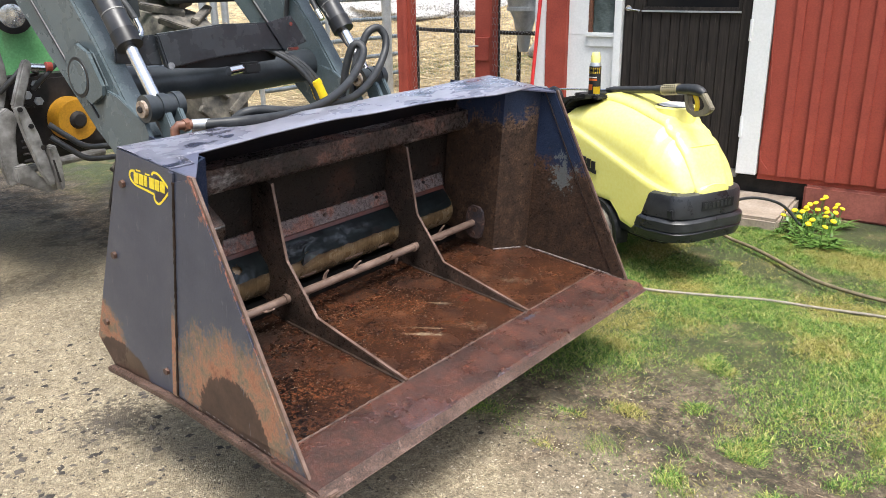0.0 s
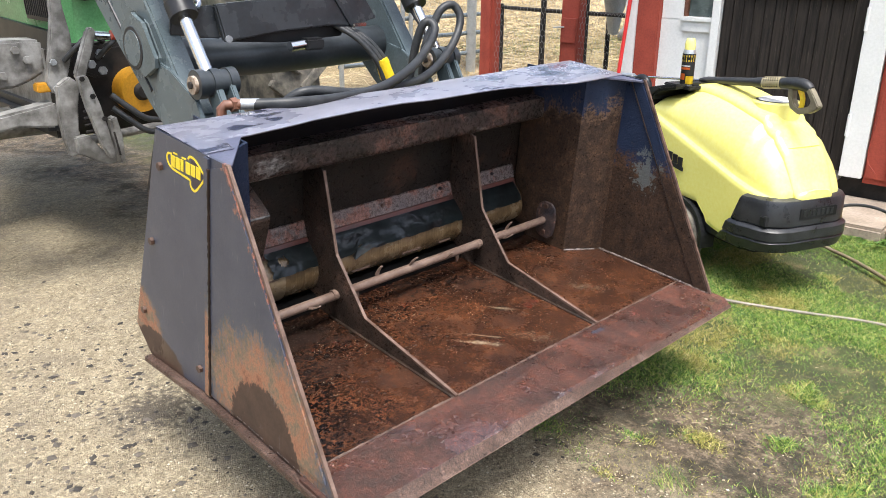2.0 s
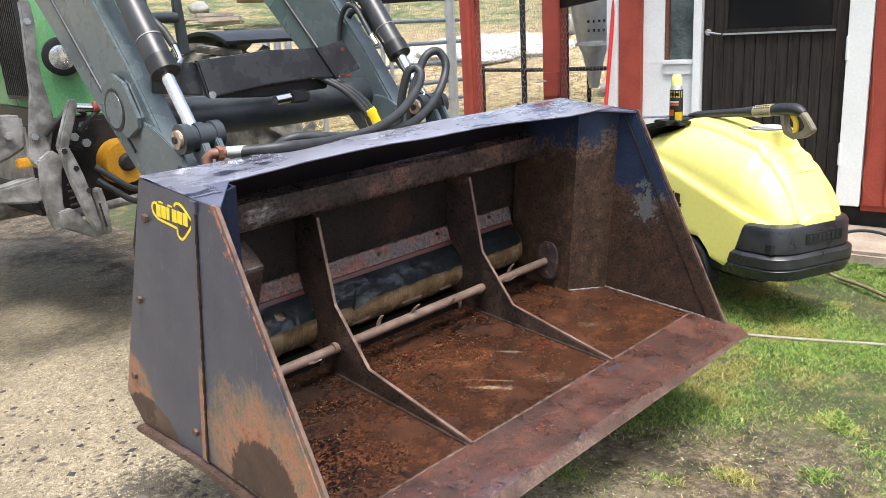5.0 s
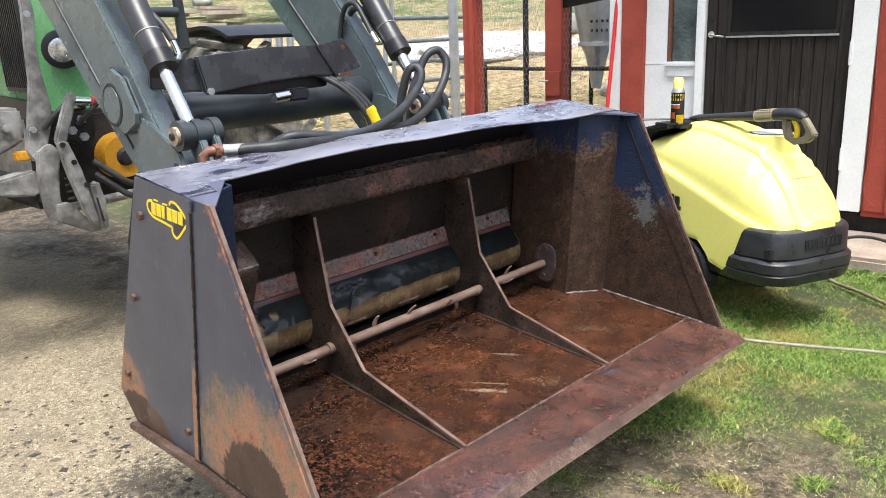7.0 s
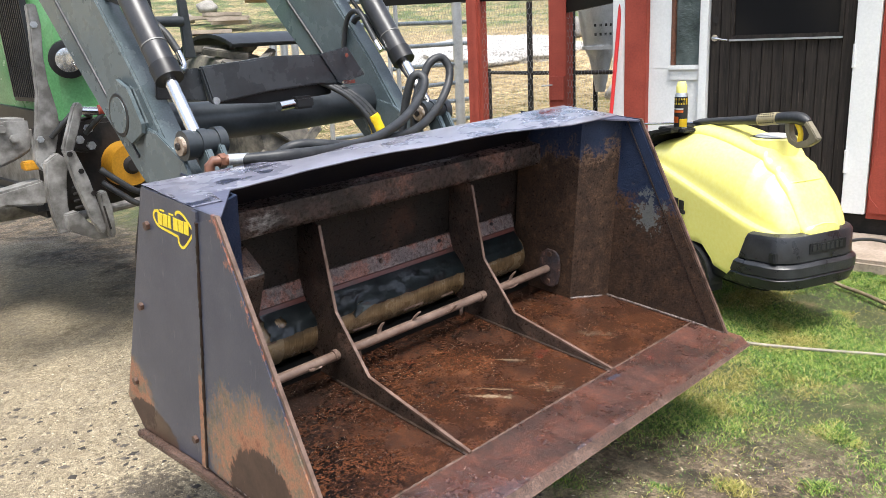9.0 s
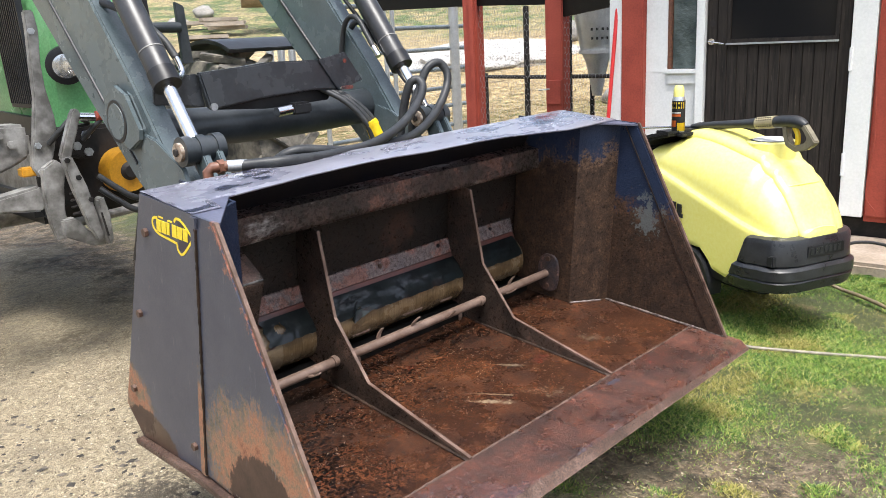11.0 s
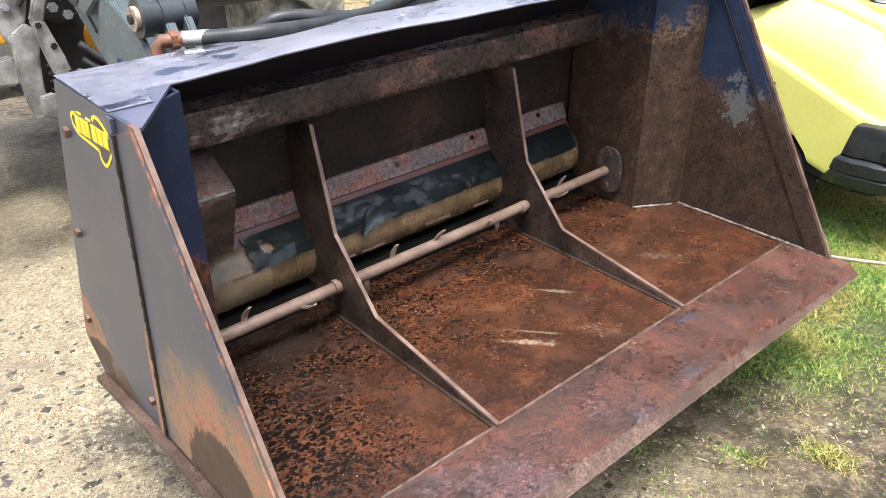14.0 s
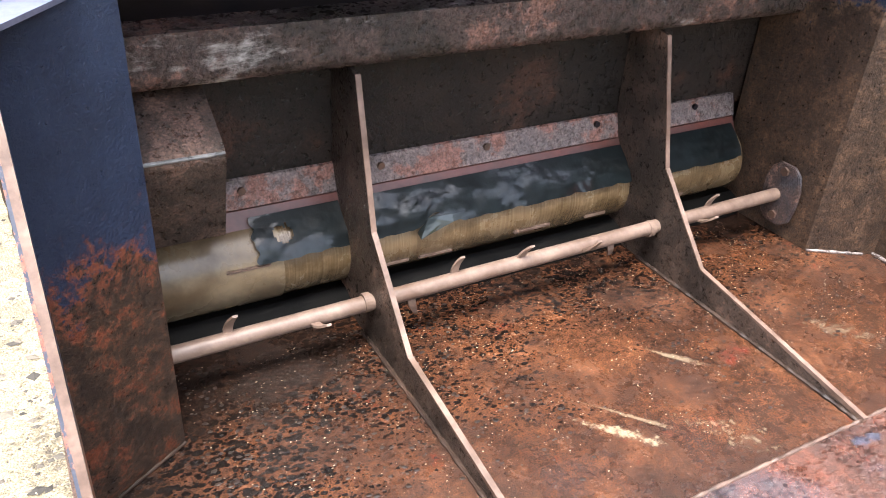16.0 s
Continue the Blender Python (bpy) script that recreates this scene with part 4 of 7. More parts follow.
# ---- front loader ----
def arm_pair():
    loader = thing("front_loader", pose(0, 0, 0), "dark grey front loader with hydraulic cylinders, lowered", "loader")
    poly = [(3.14, 2.475), (2.25, 1.61), (1.90, 1.287), (1.575, 0.995), (1.40, 0.87), (1.26, 0.86), (1.24, 1.0), (1.338, 1.115), (1.494, 1.325), (1.71, 1.575), (2.46, 2.49)]
    back = [(2.46, 2.49), (3.00, 2.475), (4.2, 1.95), (4.2, 1.72), (2.9, 2.2)]
    for k, (x0, x1) in enumerate(((0.324, 0.404), (1.356, 1.436))):
        a = part("arm", prism(poly, "x", x0, x1, 0.008), M["loader"], loader, "scuffed dark grey box arm")
        part("rear_arm", prism(back, "x", x0 + 0.003, x1 - 0.003, 0.006), M["loader"], loader)
        xo = x0 if k == 0 else x1
        s = -1 if k == 0 else 1
        c = [(1.588, 1.331), (1.695, 1.275), (1.693, 1.176), (1.532, 1.087), (1.432, 1.132), (1.423, 1.176), (1.502, 1.297)]
        pl = part("pivot_cover", prism(c, "x", *sorted((xo, xo + s * 0.026)), 0.013), M["loader"], a, "octagonal pivot cover")
        part("pivot_ring", disc("x", (xo + (s * 0.0285 if s < 0 else 0.0205), 1.60, 1.195), [(0.074, 0), (0.076, 0.003), (0.070, 0.007)]), M["black"], a)
        part("pivot_cap", disc("x", (xo + (s * 0.03 if s < 0 else 0.02), 1.60, 1.195), [(0.062, 0), (0.065, 0.006), (0.057, 0.011)]), M["loader"], a)
        # edge flange along the arm
        part("edge_strip", tube([(xo, 2.95, 2.50), (xo, 2.10, 1.63), (xo, 1.80, 1.32), (xo, 1.54, 1.05)], 0.006, 8), M["black"], a)
        # tilt cylinder
        cx = 0.364 if k == 0 else 1.396
        p0, p1, p2 = Vector((cx, 1.86, 2.03)), Vector((cx, 1.328, 1.318)), Vector((cx, 1.20, 1.145))
        cy = part("cylinder_barrel", rod(p0, p1, 0.044, 24), M["barrel"], loader, "black hydraulic cylinder barrel", True)
        d = (p2 - p1).normalized()
        part("gland", rod(p1 - d * 0.05, p1 + d * 0.006, 0.048, 24), M["black"], cy, smooth=True)
        part("ring", rod(p1 - d * 0.13, p1 - d * 0.126, 0.0455, 24), M["cast"], cy, smooth=True)
        part("piston_rod", rod(p1, p2, 0.0215, 20), M["chrome"], cy, "bright chrome rod", True)
        # clevis and pin at the bucket
        pin = Vector((cx - 0.006, 1.188, 1.113))
        cl = part("clevis", rod(pin + Vector((-0.045, 0, 0)), pin + Vector((0.09, 0, 0)), 0.042, 24), M["loader_dark"], loader, "greasy clevis", True)
        for dx in (-0.05, 0.0, 0.06):
            part("clevis_ring", rod(pin + Vector((dx, 0, 0)), pin + Vector((dx + 0.03, 0, 0)), 0.048, 24), M["loader_dark"], cl, smooth=True)
        part("pin", disc("x", pin + Vector((-0.062, 0, 0)), [(0.03, 0), (0.03, 0.012), (0.022, 0.014)], 20), M["bare_pin"], cl, "greasy bare pin", True)
        part("pin_bolt", hexbolt("x", pin + Vector((-0.07, 0, 0)), 0.012, 0.01), M["darkiron"], cl)
        part("lug", prism([(1.21, 1.10), (1.14, 1.10), (1.02, 0.88), (1.12, 0.86)], "x", cx - 0.005, cx + 0.02, 0.004), M["loader"], loader, "bracket plate on the bucket")
        part("lug", prism([(1.21, 1.11), (1.14, 1.11), (1.02, 0.90), (1.12, 0.88)], "x", cx + 0.045, cx + 0.065, 0.004), M["loader"], loader)
        part("tip_plate", prism([(1.45, 1.16), (1.36, 1.14), (1.20, 1.06), (1.12, 0.9), (1.40, 0.88), (1.5, 1.0)], "x", x0 - 0.012, x0 + 0.004, 0.003), M["loader"], loader)
    part("cross_tube", tube(smooth_path([(0.38, 1.54, 1.16), (0.6, 1.54, 1.145), (1.0, 1.54, 1.142), (1.38, 1.54, 1.155)], 4), 0.072, 28), M["loader_dark"], loader, "round cross tube", True)
    cov = [(0.517, 1.345), (0.70, 1.357), (0.80, 1.366), (1.04, 1.362), (1.12, 1.242), (0.995, 1.250), (0.787, 1.241), (0.549, 1.215)]
    bm = prism(cov, "y", 1.395, 1.425, 0.006)
    c = part("valve_cover", bm, M["cover"], loader, "folded black steel valve cover", False)
    part("cover_wing", prism([(0.37, 1.336), (0.53, 1.341), (0.55, 1.225), (0.36, 1.25)], "y", 1.43, 1.445, 0.004), M["cover"], c)
    # black rather than the cover's slate: shade of the downturned lip as colour
    part("cover_lip", prism([(0.56, 1.214), (0.787, 1.240), (0.995, 1.249), (1.10, 1.243), (1.09, 1.205), (0.80, 1.196)], "y", 1.43, 1.445, 0.004), M["black"], c, "folded lower lip, its shade given as black")
    part("cover_flap", prism([(1.02, 1.362), (1.155, 1.385), (1.235, 1.272), (1.107, 1.242)], "y", 1.389, 1.397, 0.002), M["cover"], c)
    part("screw", disc("y", (0.56, 1.388, 1.226), [(0.013, 0), (0.013, 0.008), (0.010, 0.010)], 16), M["galv"], c, "", True)
    part("screw", disc("y", (1.135, 1.37, 1.352), [(0.009, 0), (0.009, 0.008)], 12), M["chrome"], c)
    part("coupling", rod((0.80, 1.37, 1.185), (0.865, 1.37, 1.19), 0.019, 20), M["chrome"], loader, "steel hydraulic coupling", True)
    part("coupling_cap", box((0.86, 1.345, 1.168), (0.945, 1.395, 1.213), 0.008), M["black"], loader)
    part("latch", box((1.10, 1.362, 1.243), (1.165, 1.374, 1.257), 0.003), M["chrome"], c)
    # hose bundle with yellow spiral guard
    for i, off in enumerate((-0.022, 0.0, 0.022)):
        part("hose", tube(smooth_path([(1.06 + off, 1.44, 1.26), (1.13 + off, 1.36, 1.20), (1.185 + off, 1.31, 1.12), (1.215 + off, 1.29, 1.03), (1.23 + off, 1.28, 0.95)], 6), 0.011, 10), M["hose"], loader, smooth=True)
    g = part("spiral_guard", rod((1.19, 1.305, 1.115), (1.217, 1.29, 1.04), 0.026, 20), M["safety"], loader, "yellow spiral hose guard", True)
    for k in range(4):
        z = 1.105 - 0.017 * k
        part("guard_turn", rod((1.193 + 0.006 * k, 1.304, z), (1.198 + 0.006 * k, 1.302, z - 0.011), 0.0285, 20), M["safety"], g, smooth=True)
    # feed hoses on the cylinders
    part("hose", tube(smooth_path([(0.36, 1.72, 1.60), (0.40, 1.60, 1.55), (0.45, 1.50, 1.47), (0.47, 1.45, 1.40)], 6), 0.013, 12), M["hose"], loader, smooth=True)
    part("hose_end", tube(smooth_path([(0.47, 1.45, 1.40), (0.475, 1.43, 1.355), (0.45, 1.40, 1.335), (0.42, 1.37, 1.335)], 5), 0.011, 12), M["chrome"], loader, smooth=True)
    part("hose", tube(smooth_path([(1.41, 1.73, 1.32), (1.40, 1.68, 1.42), (1.39, 1.60, 1.50), (1.39, 1.50, 1.48), (1.39, 1.42, 1.41)], 6), 0.013, 12), M["hose"], loader, smooth=True)
    part("hose_end", tube(smooth_path([(1.39, 1.42, 1.41), (1.39, 1.39, 1.37), (1.40, 1.36, 1.365)], 5), 0.011, 12), M["chrome"], loader, smooth=True)
    part("steel_line", rod((1.38, 1.75, 1.70), (1.38, 1.19, 1.16), 0.009, 10), M["black"], loader)
    part("seam_strip", rod((1.352, 2.30, 1.846), (1.352, 1.70, 1.235), 0.007, 8), M["black"], loader)
    part("hose", tube(smooth_path([(1.34, 1.655, 1.34), (1.34, 1.619, 1.472), (1.34, 1.575, 1.521), (1.34, 1.52, 1.514), (1.34, 1.472, 1.455), (1.34, 1.431, 1.397)], 6), 0.011, 10), M["hose"], loader, smooth=True)
    part("hose_end", rod((1.34, 1.431, 1.397), (1.34, 1.40, 1.36), 0.013, 12), M["chrome"], loader, smooth=True)
    part("cross_pipe", rod((0.62, 2.4, 1.53), (1.0, 2.4, 1.525), 0.024, 14), M["loader_dark"], loader, smooth=True)
    part("stay_plate", prism([(0.985, 1.64), (1.03, 1.62), (1.045, 1.36), (0.99, 1.36)], "y", 2.39, 2.41, 0.004), M["loader_dark"], loader)
    part("post_bracket", prism([(0.42, 1.30), (0.52, 1.30), (0.50, 1.62), (0.45, 1.66)], "y", 1.66, 1.70, 0.01), M["black"], loader)
    return loader


arm_pair()


def bucket_hoses():
    hz = thing("hydraulic_hoses", pose(0, 0, 0), "two black hydraulic hoses lying on the bucket's top", "hose")
    one = smooth_path([(0.30, 0.82, 1.10), (0.415, 0.75, 1.103), (0.601, 0.78, 1.094), (0.828, 0.86, 1.096), (1.069, 0.98, 1.13), (1.229, 1.06, 1.195), (1.292, 1.10, 1.243), (1.294, 1.13, 1.268), (1.274, 1.15, 1.255), (1.26, 1.17, 1.19), (1.254, 1.19, 1.103), (1.24, 1.20, 1.0)], 8)
    two = smooth_path([(0.45, 0.95, 1.03), (0.487, 0.90, 1.092), (0.551, 0.87, 1.108), (0.699, 0.85, 1.088), (0.929, 0.92, 1.075), (1.159, 1.02, 1.077), (1.346, 1.10, 1.129), (1.455, 1.14, 1.208), (1.493, 1.16, 1.272), (1.486, 1.18, 1.313), (1.458, 1.19, 1.324), (1.415, 1.20, 1.30), (1.382, 1.21, 1.235), (1.347, 1.22, 1.148), (1.337, 1.23, 1.0)], 8)
    part("hose", tube(one, 0.0165, 14), M["hose"], hz, smooth=True)
    part("hose", tube(two, 0.0165, 14), M["hose"], hz, smooth=True)
    part("ferrule", rod((0.262, 0.835, 1.103), (0.315, 0.815, 1.101), 0.0165, 18), M["galv"], hz, "crimped steel ferrule", True)
    e = part("elbow", tube([(0.215, 0.862, 1.02), (0.215, 0.86, 1.092), (0.225, 0.855, 1.102), (0.268, 0.835, 1.103)], 0.0150, 14), M["brass"], hz, "rust-stained elbow fitting", True)
    part("nut", disc("z", (0.215, 0.862, 1.045), [(0.021, 0), (0.021, 0.022)], 6), M["brass"], e)
    part("nut", disc("x", (0.238, 0.846, 1.102), [(0.0205, 0), (0.0205, 0.02)], 6), M["brass"], e)


bucket_hoses()


def bucket_marks():
    # maker's mark as plain yellow shapes on the outside plate: an outlined arrow with bars
    xs = -0.0082
    dark = worn("decal_violet", (0.016, 0.012, 0.03), (0.022, 0.017, 0.04), 0.35, 30, 120, 0.05)
    part("maker_mark", prism([(0.672, 0.694), (0.650, 0.692), (0.608, 0.667), (0.655, 0.622), (0.676, 0.622), (0.676, 0.640)], "x", xs - 0.0006, xs + 0.0003), dark, bucket, "dark violet arrow head")
    for k, pts in enumerate((((0.776, 0.683), (0.797, 0.678), (0.8055, 0.664), (0.798, 0.649), (0.776, 0.641), (0.732, 0.639), (0.684, 0.637)),
                             ((0.684, 0.637), (0.685, 0.623), (0.675, 0.614), (0.660, 0.616), (0.634, 0.638), (0.612, 0.660)),
                             ((0.6005, 0.669), (0.616, 0.677), (0.642, 0.695), (0.661, 0.7025), (0.680, 0.701), (0.689, 0.692)))):
        bm = bmesh.new()
        path = smooth_path([(xs, y, z) for y, z in pts], 6)
        rings = []
        for a, p in enumerate(path):
            d = (path[min(a + 1, len(path) - 1)] - path[max(a - 1, 0)]).normalized()
            q = Vector((0, -d.z, d.y)) * 0.0032
            rings.append([bm.verts.new(v) for v in (p - q, p + q, p + q + Vector((-0.0009, 0, 0)), p - q + Vector((-0.0009, 0, 0)))])
        for a, b in zip(rings, rings[1:]):
            for m in range(4):
                bm.faces.new((a[m], a[(m + 1) % 4], b[(m + 1) % 4], b[m]))
        part("maker_mark", bm, M["decal"], bucket, "yellow arrow outline" if k == 0 else "")
    for i in range(6):
        y, z = 0.778 - i * 0.0265, 0.6635 + 0.0012 * i
        w = 0.016 if i != 2 else 0.007
        part("mark_bar", prism([(y + 0.006, z - 0.016), (y - w, z - 0.016), (y - w - 0.004, z + 0.016), (y + 0.002, z + 0.016)], "x", xs - 0.0018, xs), M["decal"], bucket)
    for y in (0.768, 0.722):
        part("mark_bar", prism([(y, 0.6855), (y - 0.022, 0.6865), (y - 0.022, 0.6905), (y, 0.6895)], "x", xs - 0.0012, xs), M["decal"], bucket)
    for y, z in ((0.845, 0.628), (0.94, 0.372), (1.04, 0.10), (0.70, 0.06)):
        part("bolt", hexbolt("x", (-0.018, y, z), 0.012, 0.012), M["bolt"], bucket)
    part("lip_tab", box((-0.034, -0.02, -0.03), (0.03, 0.04, -0.008), 0.003), M["edge"], bucket)


bucket_marks()


# ---- tractor ----
def tractor():
    tr = thing("tractor", pose(0, 0, 0), "green tractor with muddy grey front linkage", "tractor")
    # bonnet: rounded section swept along y
    bm = bmesh.new()
    rings = []
    for y, w, zt in ((2.93, 0.20, 1.62), (2.96, 0.27, 1.74), (3.06, 0.31, 1.84), (3.6, 0.33, 1.92), (5.2, 0.34, 2.0)):
        ring = []
        for k in range(25):
            a = math.pi * k / 24
            ring.append(bm.verts.new((0.88 - w * math.copysign(abs(math.cos(a)) ** 0.35, math.cos(a)), y, 1.04 + (zt - 1.04) * abs(math.sin(a)) ** 0.4)))
        rings.append(ring)
    for a, b in zip(rings, rings[1:]):
        for k in range(24):
            bm.faces.new((a[k], a[k + 1], b[k + 1], b[k]))
    bm.faces.new(rings[0])
    part("bonnet", bm, M["green"], tr, "green bonnet", True)
    g = part("side_grille", prism([(3.02, 1.18), (3.40, 1.18), (3.46, 1.8), (3.10, 1.8)], "x", 0.535, 0.56), M["black"], tr, "dark slatted grille")
    for i in range(14):
        y = 3.03 + i * 0.027
        part("slat", prism([(y, 1.2), (y + 0.009, 1.2), (y + 0.07, 1.78), (y + 0.061, 1.78)], "x", 0.528, 0.536), M["black"], g)
    part("lower_grille", prism([(3.02, 1.02), (3.9, 1.02), (3.9, 1.16), (3.02, 1.13)], "x", 0.53, 0.56), M["black"], tr)
    h = part("headlight", lathe([(0.085, 0), (0.092, 0.03), (0.09, 0.06), (0.07, 0.07)], Matrix.Translation((0.665, 2.93, 1.385)) @ Euler((radians(98), 0, radians(-25))).to_matrix().to_4x4(), 28), M["black"], tr, "round headlight", True)
    part("lens", lathe([(0.066, 0.066), (0.05, 0.074), (0.02, 0.078)], Matrix.Translation((0.665, 2.93, 1.385)) @ Euler((radians(98), 0, radians(-25))).to_matrix().to_4x4(), 28), M["lens"], h, "clear ribbed lens", True)
    part("chassis", box((0.52, 2.80, 0.72), (1.24, 5.4, 1.06), 0.02), M["cast"], tr, "muddy cast front frame")
    part("front_block", box((0.40, 2.70, 0.72), (1.30, 2.84, 1.10), 0.02), M["darkiron"], tr)
    # made broad so that it shades the ground under the tractor
    part("crankcase", box((0.45, 3.05, 0.60), (1.31, 5.4, 0.74), 0.04), M["black"], tr)
    part("axle", rod((-0.1, 3.68, 0.60), (1.86, 3.68, 0.60), 0.09, 16), M["cast"], tr, smooth=True)
    # guard plates and linkage, muddy grey
    up = [(0.393, 1.62), (0.431, 1.62), (0.440, 1.535), (0.426, 1.40), (0.428, 1.293), (0.447, 1.16), (0.446, 1.10), (0.415, 0.991), (0.375, 0.915), (0.340, 0.905), (0.316, 0.953), (0.347, 1.10), (0.376, 1.25), (0.381, 1.369), (0.392, 1.536)]
    gp = part("guard_plate", prism(up, "y", 2.585, 2.625, 0.006), M["cast"], tr, "muddy scalloped guard plate")
    for x, z in ((0.405, 1.533), (0.352, 1.047), (0.348, 0.930)):
        part("bolt", hexbolt("y", (x, 2.57, z), 0.015, 0.016), M["galv"], gp)
    lowp = [(0.341, 0.95), (0.398, 0.985), (0.440, 0.945), (0.418, 0.86), (0.405, 0.75), (0.412, 0.66), (0.395, 0.632), (0.355, 0.622), (0.338, 0.69), (0.328, 0.81)]
    part("lower_plate", prism(lowp, "y", 2.53, 2.575, 0.006), M["cast"], tr, "worn lower guard plate")
    la = [(0.394, 1.0), (0.470, 1.187), (0.490, 1.203), (0.512, 1.183), (0.494, 1.128), (0.447, 1.01), (0.437, 0.985), (0.405, 0.975)]
    l = part("lift_arm", prism(la, "y", 2.45, 2.49, 0.007), M["cast"], tr, "worn lifting arm")
    lb = [(0.394, 0.995), (0.436, 0.998), (0.479, 0.864), (0.500, 0.756), (0.522, 0.63), (0.515, 0.612), (0.494, 0.61), (0.463, 0.684), (0.420, 0.848), (0.400, 0.953)]
    part("hook_bar", prism(lb, "y", 2.43, 2.47, 0.005), M["cast"], l, "bent hook bar")
    part("side_bracket", prism([(0.505, 0.797), (0.532, 0.808), (0.549, 0.724), (0.549, 0.603), (0.530, 0.586), (0.519, 0.65)], "y", 2.40, 2.46, 0.005), M["cast"], l)
    part("foot", prism([(0.374, 0.715), (0.433, 0.719), (0.474, 0.655), (0.566, 0.590), (0.556, 0.572), (0.495, 0.573), (0.374, 0.640)], "y", 2.49, 2.55, 0.006), M["cast"], l, "pale worn foot plate")
    part("latch_slot", prism([(0.507, 0.74), (0.514, 0.74), (0.530, 0.63), (0.522, 0.63)], "y", 2.396, 2.401), M["darkiron"], l)
    for x, z in ((0.41, 0.985), (0.447, 0.905), (0.486, 0.80)):
        part("bolt", hexbolt("y", (x, 2.42, z), 0.012, 0.012), M["darkiron"], l)
    part("spring", tube([(0.452 + 0.024 * math.cos(k), 2.50 + 0.024 * math.sin(k), 0.72 + 0.005 * k) for k in [j * 0.5 for j in range(44)]], 0.006, 6), M["darkiron"], l)
    part("cross_pin", rod((0.44, 2.53, 0.69), (0.86, 2.60, 0.70), 0.022, 12), M["cast"], tr)
    part("lower_beam", prism([(-0.1, 0.805), (0.18, 0.848), (0.335, 0.873), (0.355, 0.80), (0.330, 0.755), (0.168, 0.775), (-0.1, 0.74)], "y", 2.58, 2.68, 0.010), M["cast"], tr, "muddy tapered beam")
    part("hitch_block", prism([(-0.1, 1.15), (0.241, 1.145), (0.335, 1.14), (0.335, 1.0), (0.27, 0.965), (0.20, 0.94), (-0.1, 0.92)], "y", 2.64, 2.80, 0.012), M["cast"], tr, "cast hitch block")
    for x, z in ((0.216, 1.105), (0.26, 1.06), (0.12, 1.11), (0.15, 1.0)):
        part("bolt", hexbolt("y", (x, 2.615, z), 0.018, 0.024), M["cast"], tr)
    part("rib", prism([(0.06, 0.95), (0.085, 0.95), (0.115, 1.14), (0.09, 1.14)], "y", 2.615, 2.65, 0.005), M["cast"], tr)
    part("bearing_block", prism([(0.47, 1.11), (0.60, 1.12), (0.64, 1.06), (0.62, 0.97), (0.55, 0.955), (0.47, 0.99)], "y", 2.59, 2.68, 0.012), M["darkiron"], tr, "dark greasy bearing block")
    for x, z in ((0.565, 1.072), (0.566, 0.993), (0.517, 1.026)):
        part("bolt", hexbolt("y", (x, 2.565, z), 0.020, 0.024), M["galv"], tr)
    part("amber_lamp", box((0.275, 2.60, 0.915), (0.34, 2.66, 0.955), 0.006), M["orange"], tr)
    y = part("shaft_guard", disc("y", (0.755, 2.60, 0.875), [(0.06, 0), (0.10, 0.0), (0.11, 0.05), (0.11, 0.12), (0.09, 0.13)], 28), M["orange"], tr, "orange-yellow shaft guard", True)
    part("hub", disc("y", (0.755, 2.58, 0.875), [(0.03, 0), (0.045, 0.02), (0.045, 0.06)], 20), M["darkiron"], y)
    for i, z in enumerate((0.86, 0.80)):
        part("hose", tube(smooth_path([(0.56, 2.5, z + 0.03), (0.62, 2.46, z - 0.03), (0.70, 2.44, z - 0.09), (0.85, 2.46, z - 0.11)], 6), 0.014, 10), M["hose"], tr, smooth=True)
    for xs in (0.40, 0.55):
        part("hose", tube(smooth_path([(xs, 2.58, 1.05), (xs + 0.05, 2.52, 1.12), (xs + 0.12, 2.55, 1.16), (xs + 0.2, 2.62, 1.12)], 6), 0.012, 10), M["hose"], tr, smooth=True)
    part("coupling", rod((0.52, 2.53, 1.16), (0.60, 2.53, 1.15), 0.02, 14), M["chrome"], tr)
    part("cap", rod((0.60, 2.52, 1.155), (0.625, 2.52, 1.153), 0.022, 14), M["red"], tr)
    # front wheels
    for x in (1.94, -0.18):
        w = part("wheel", disc("x", (x - 0.12, 3.68, 0.69), [(0.10, 0), (0.34, 0.02), (0.36, 0.12), (0.34, 0.22), (0.10, 0.24)], 36), M["safety"], tr, "yellow rim")
        t = part("tyre", disc("x", (x - 0.22, 3.68, 0.69), [(0.36, 0.02), (0.54, 0.0), (0.655, 0.05), (0.685, 0.14), (0.69, 0.22), (0.685, 0.30), (0.655, 0.39), (0.54, 0.44), (0.36, 0.42)], 48), M["tyre"], w, "dusty lugged tyre", True)
        for k in range(20):
            for s in (-1, 1):
                a = 2 * math.pi * (k + (0.5 if s > 0 else 0)) / 20
                m = Matrix.Translation((x, 3.68, 0.69)) @ Euler((a, 0, 0)).to_matrix().to_4x4() @ Matrix.Translation((s * 0.11, 0, 0.695)) @ Euler((0, 0, s * radians(38))).to_matrix().to_4x4()
                part("lug", box((-0.14, -0.025, -0.02), (0.14, 0.025, 0.025), 0.006, m), M["tyre"], t)
        f = [(3.68 + 0.80 * math.cos(a), 0.68 + 0.80 * math.sin(a)) for a in [radians(v) for v in range(48, 115, 6)]]
        f2 = [(3.68 + 0.775 * math.cos(a), 0.68 + 0.775 * math.sin(a)) for a in [radians(v) for v in range(114, 47, -6)]]
        part("mudguard", prism(f + f2, "x", x - 0.12, x + 0.48, 0.004), M["black"], tr, "black front mudguard", True)


tractor()


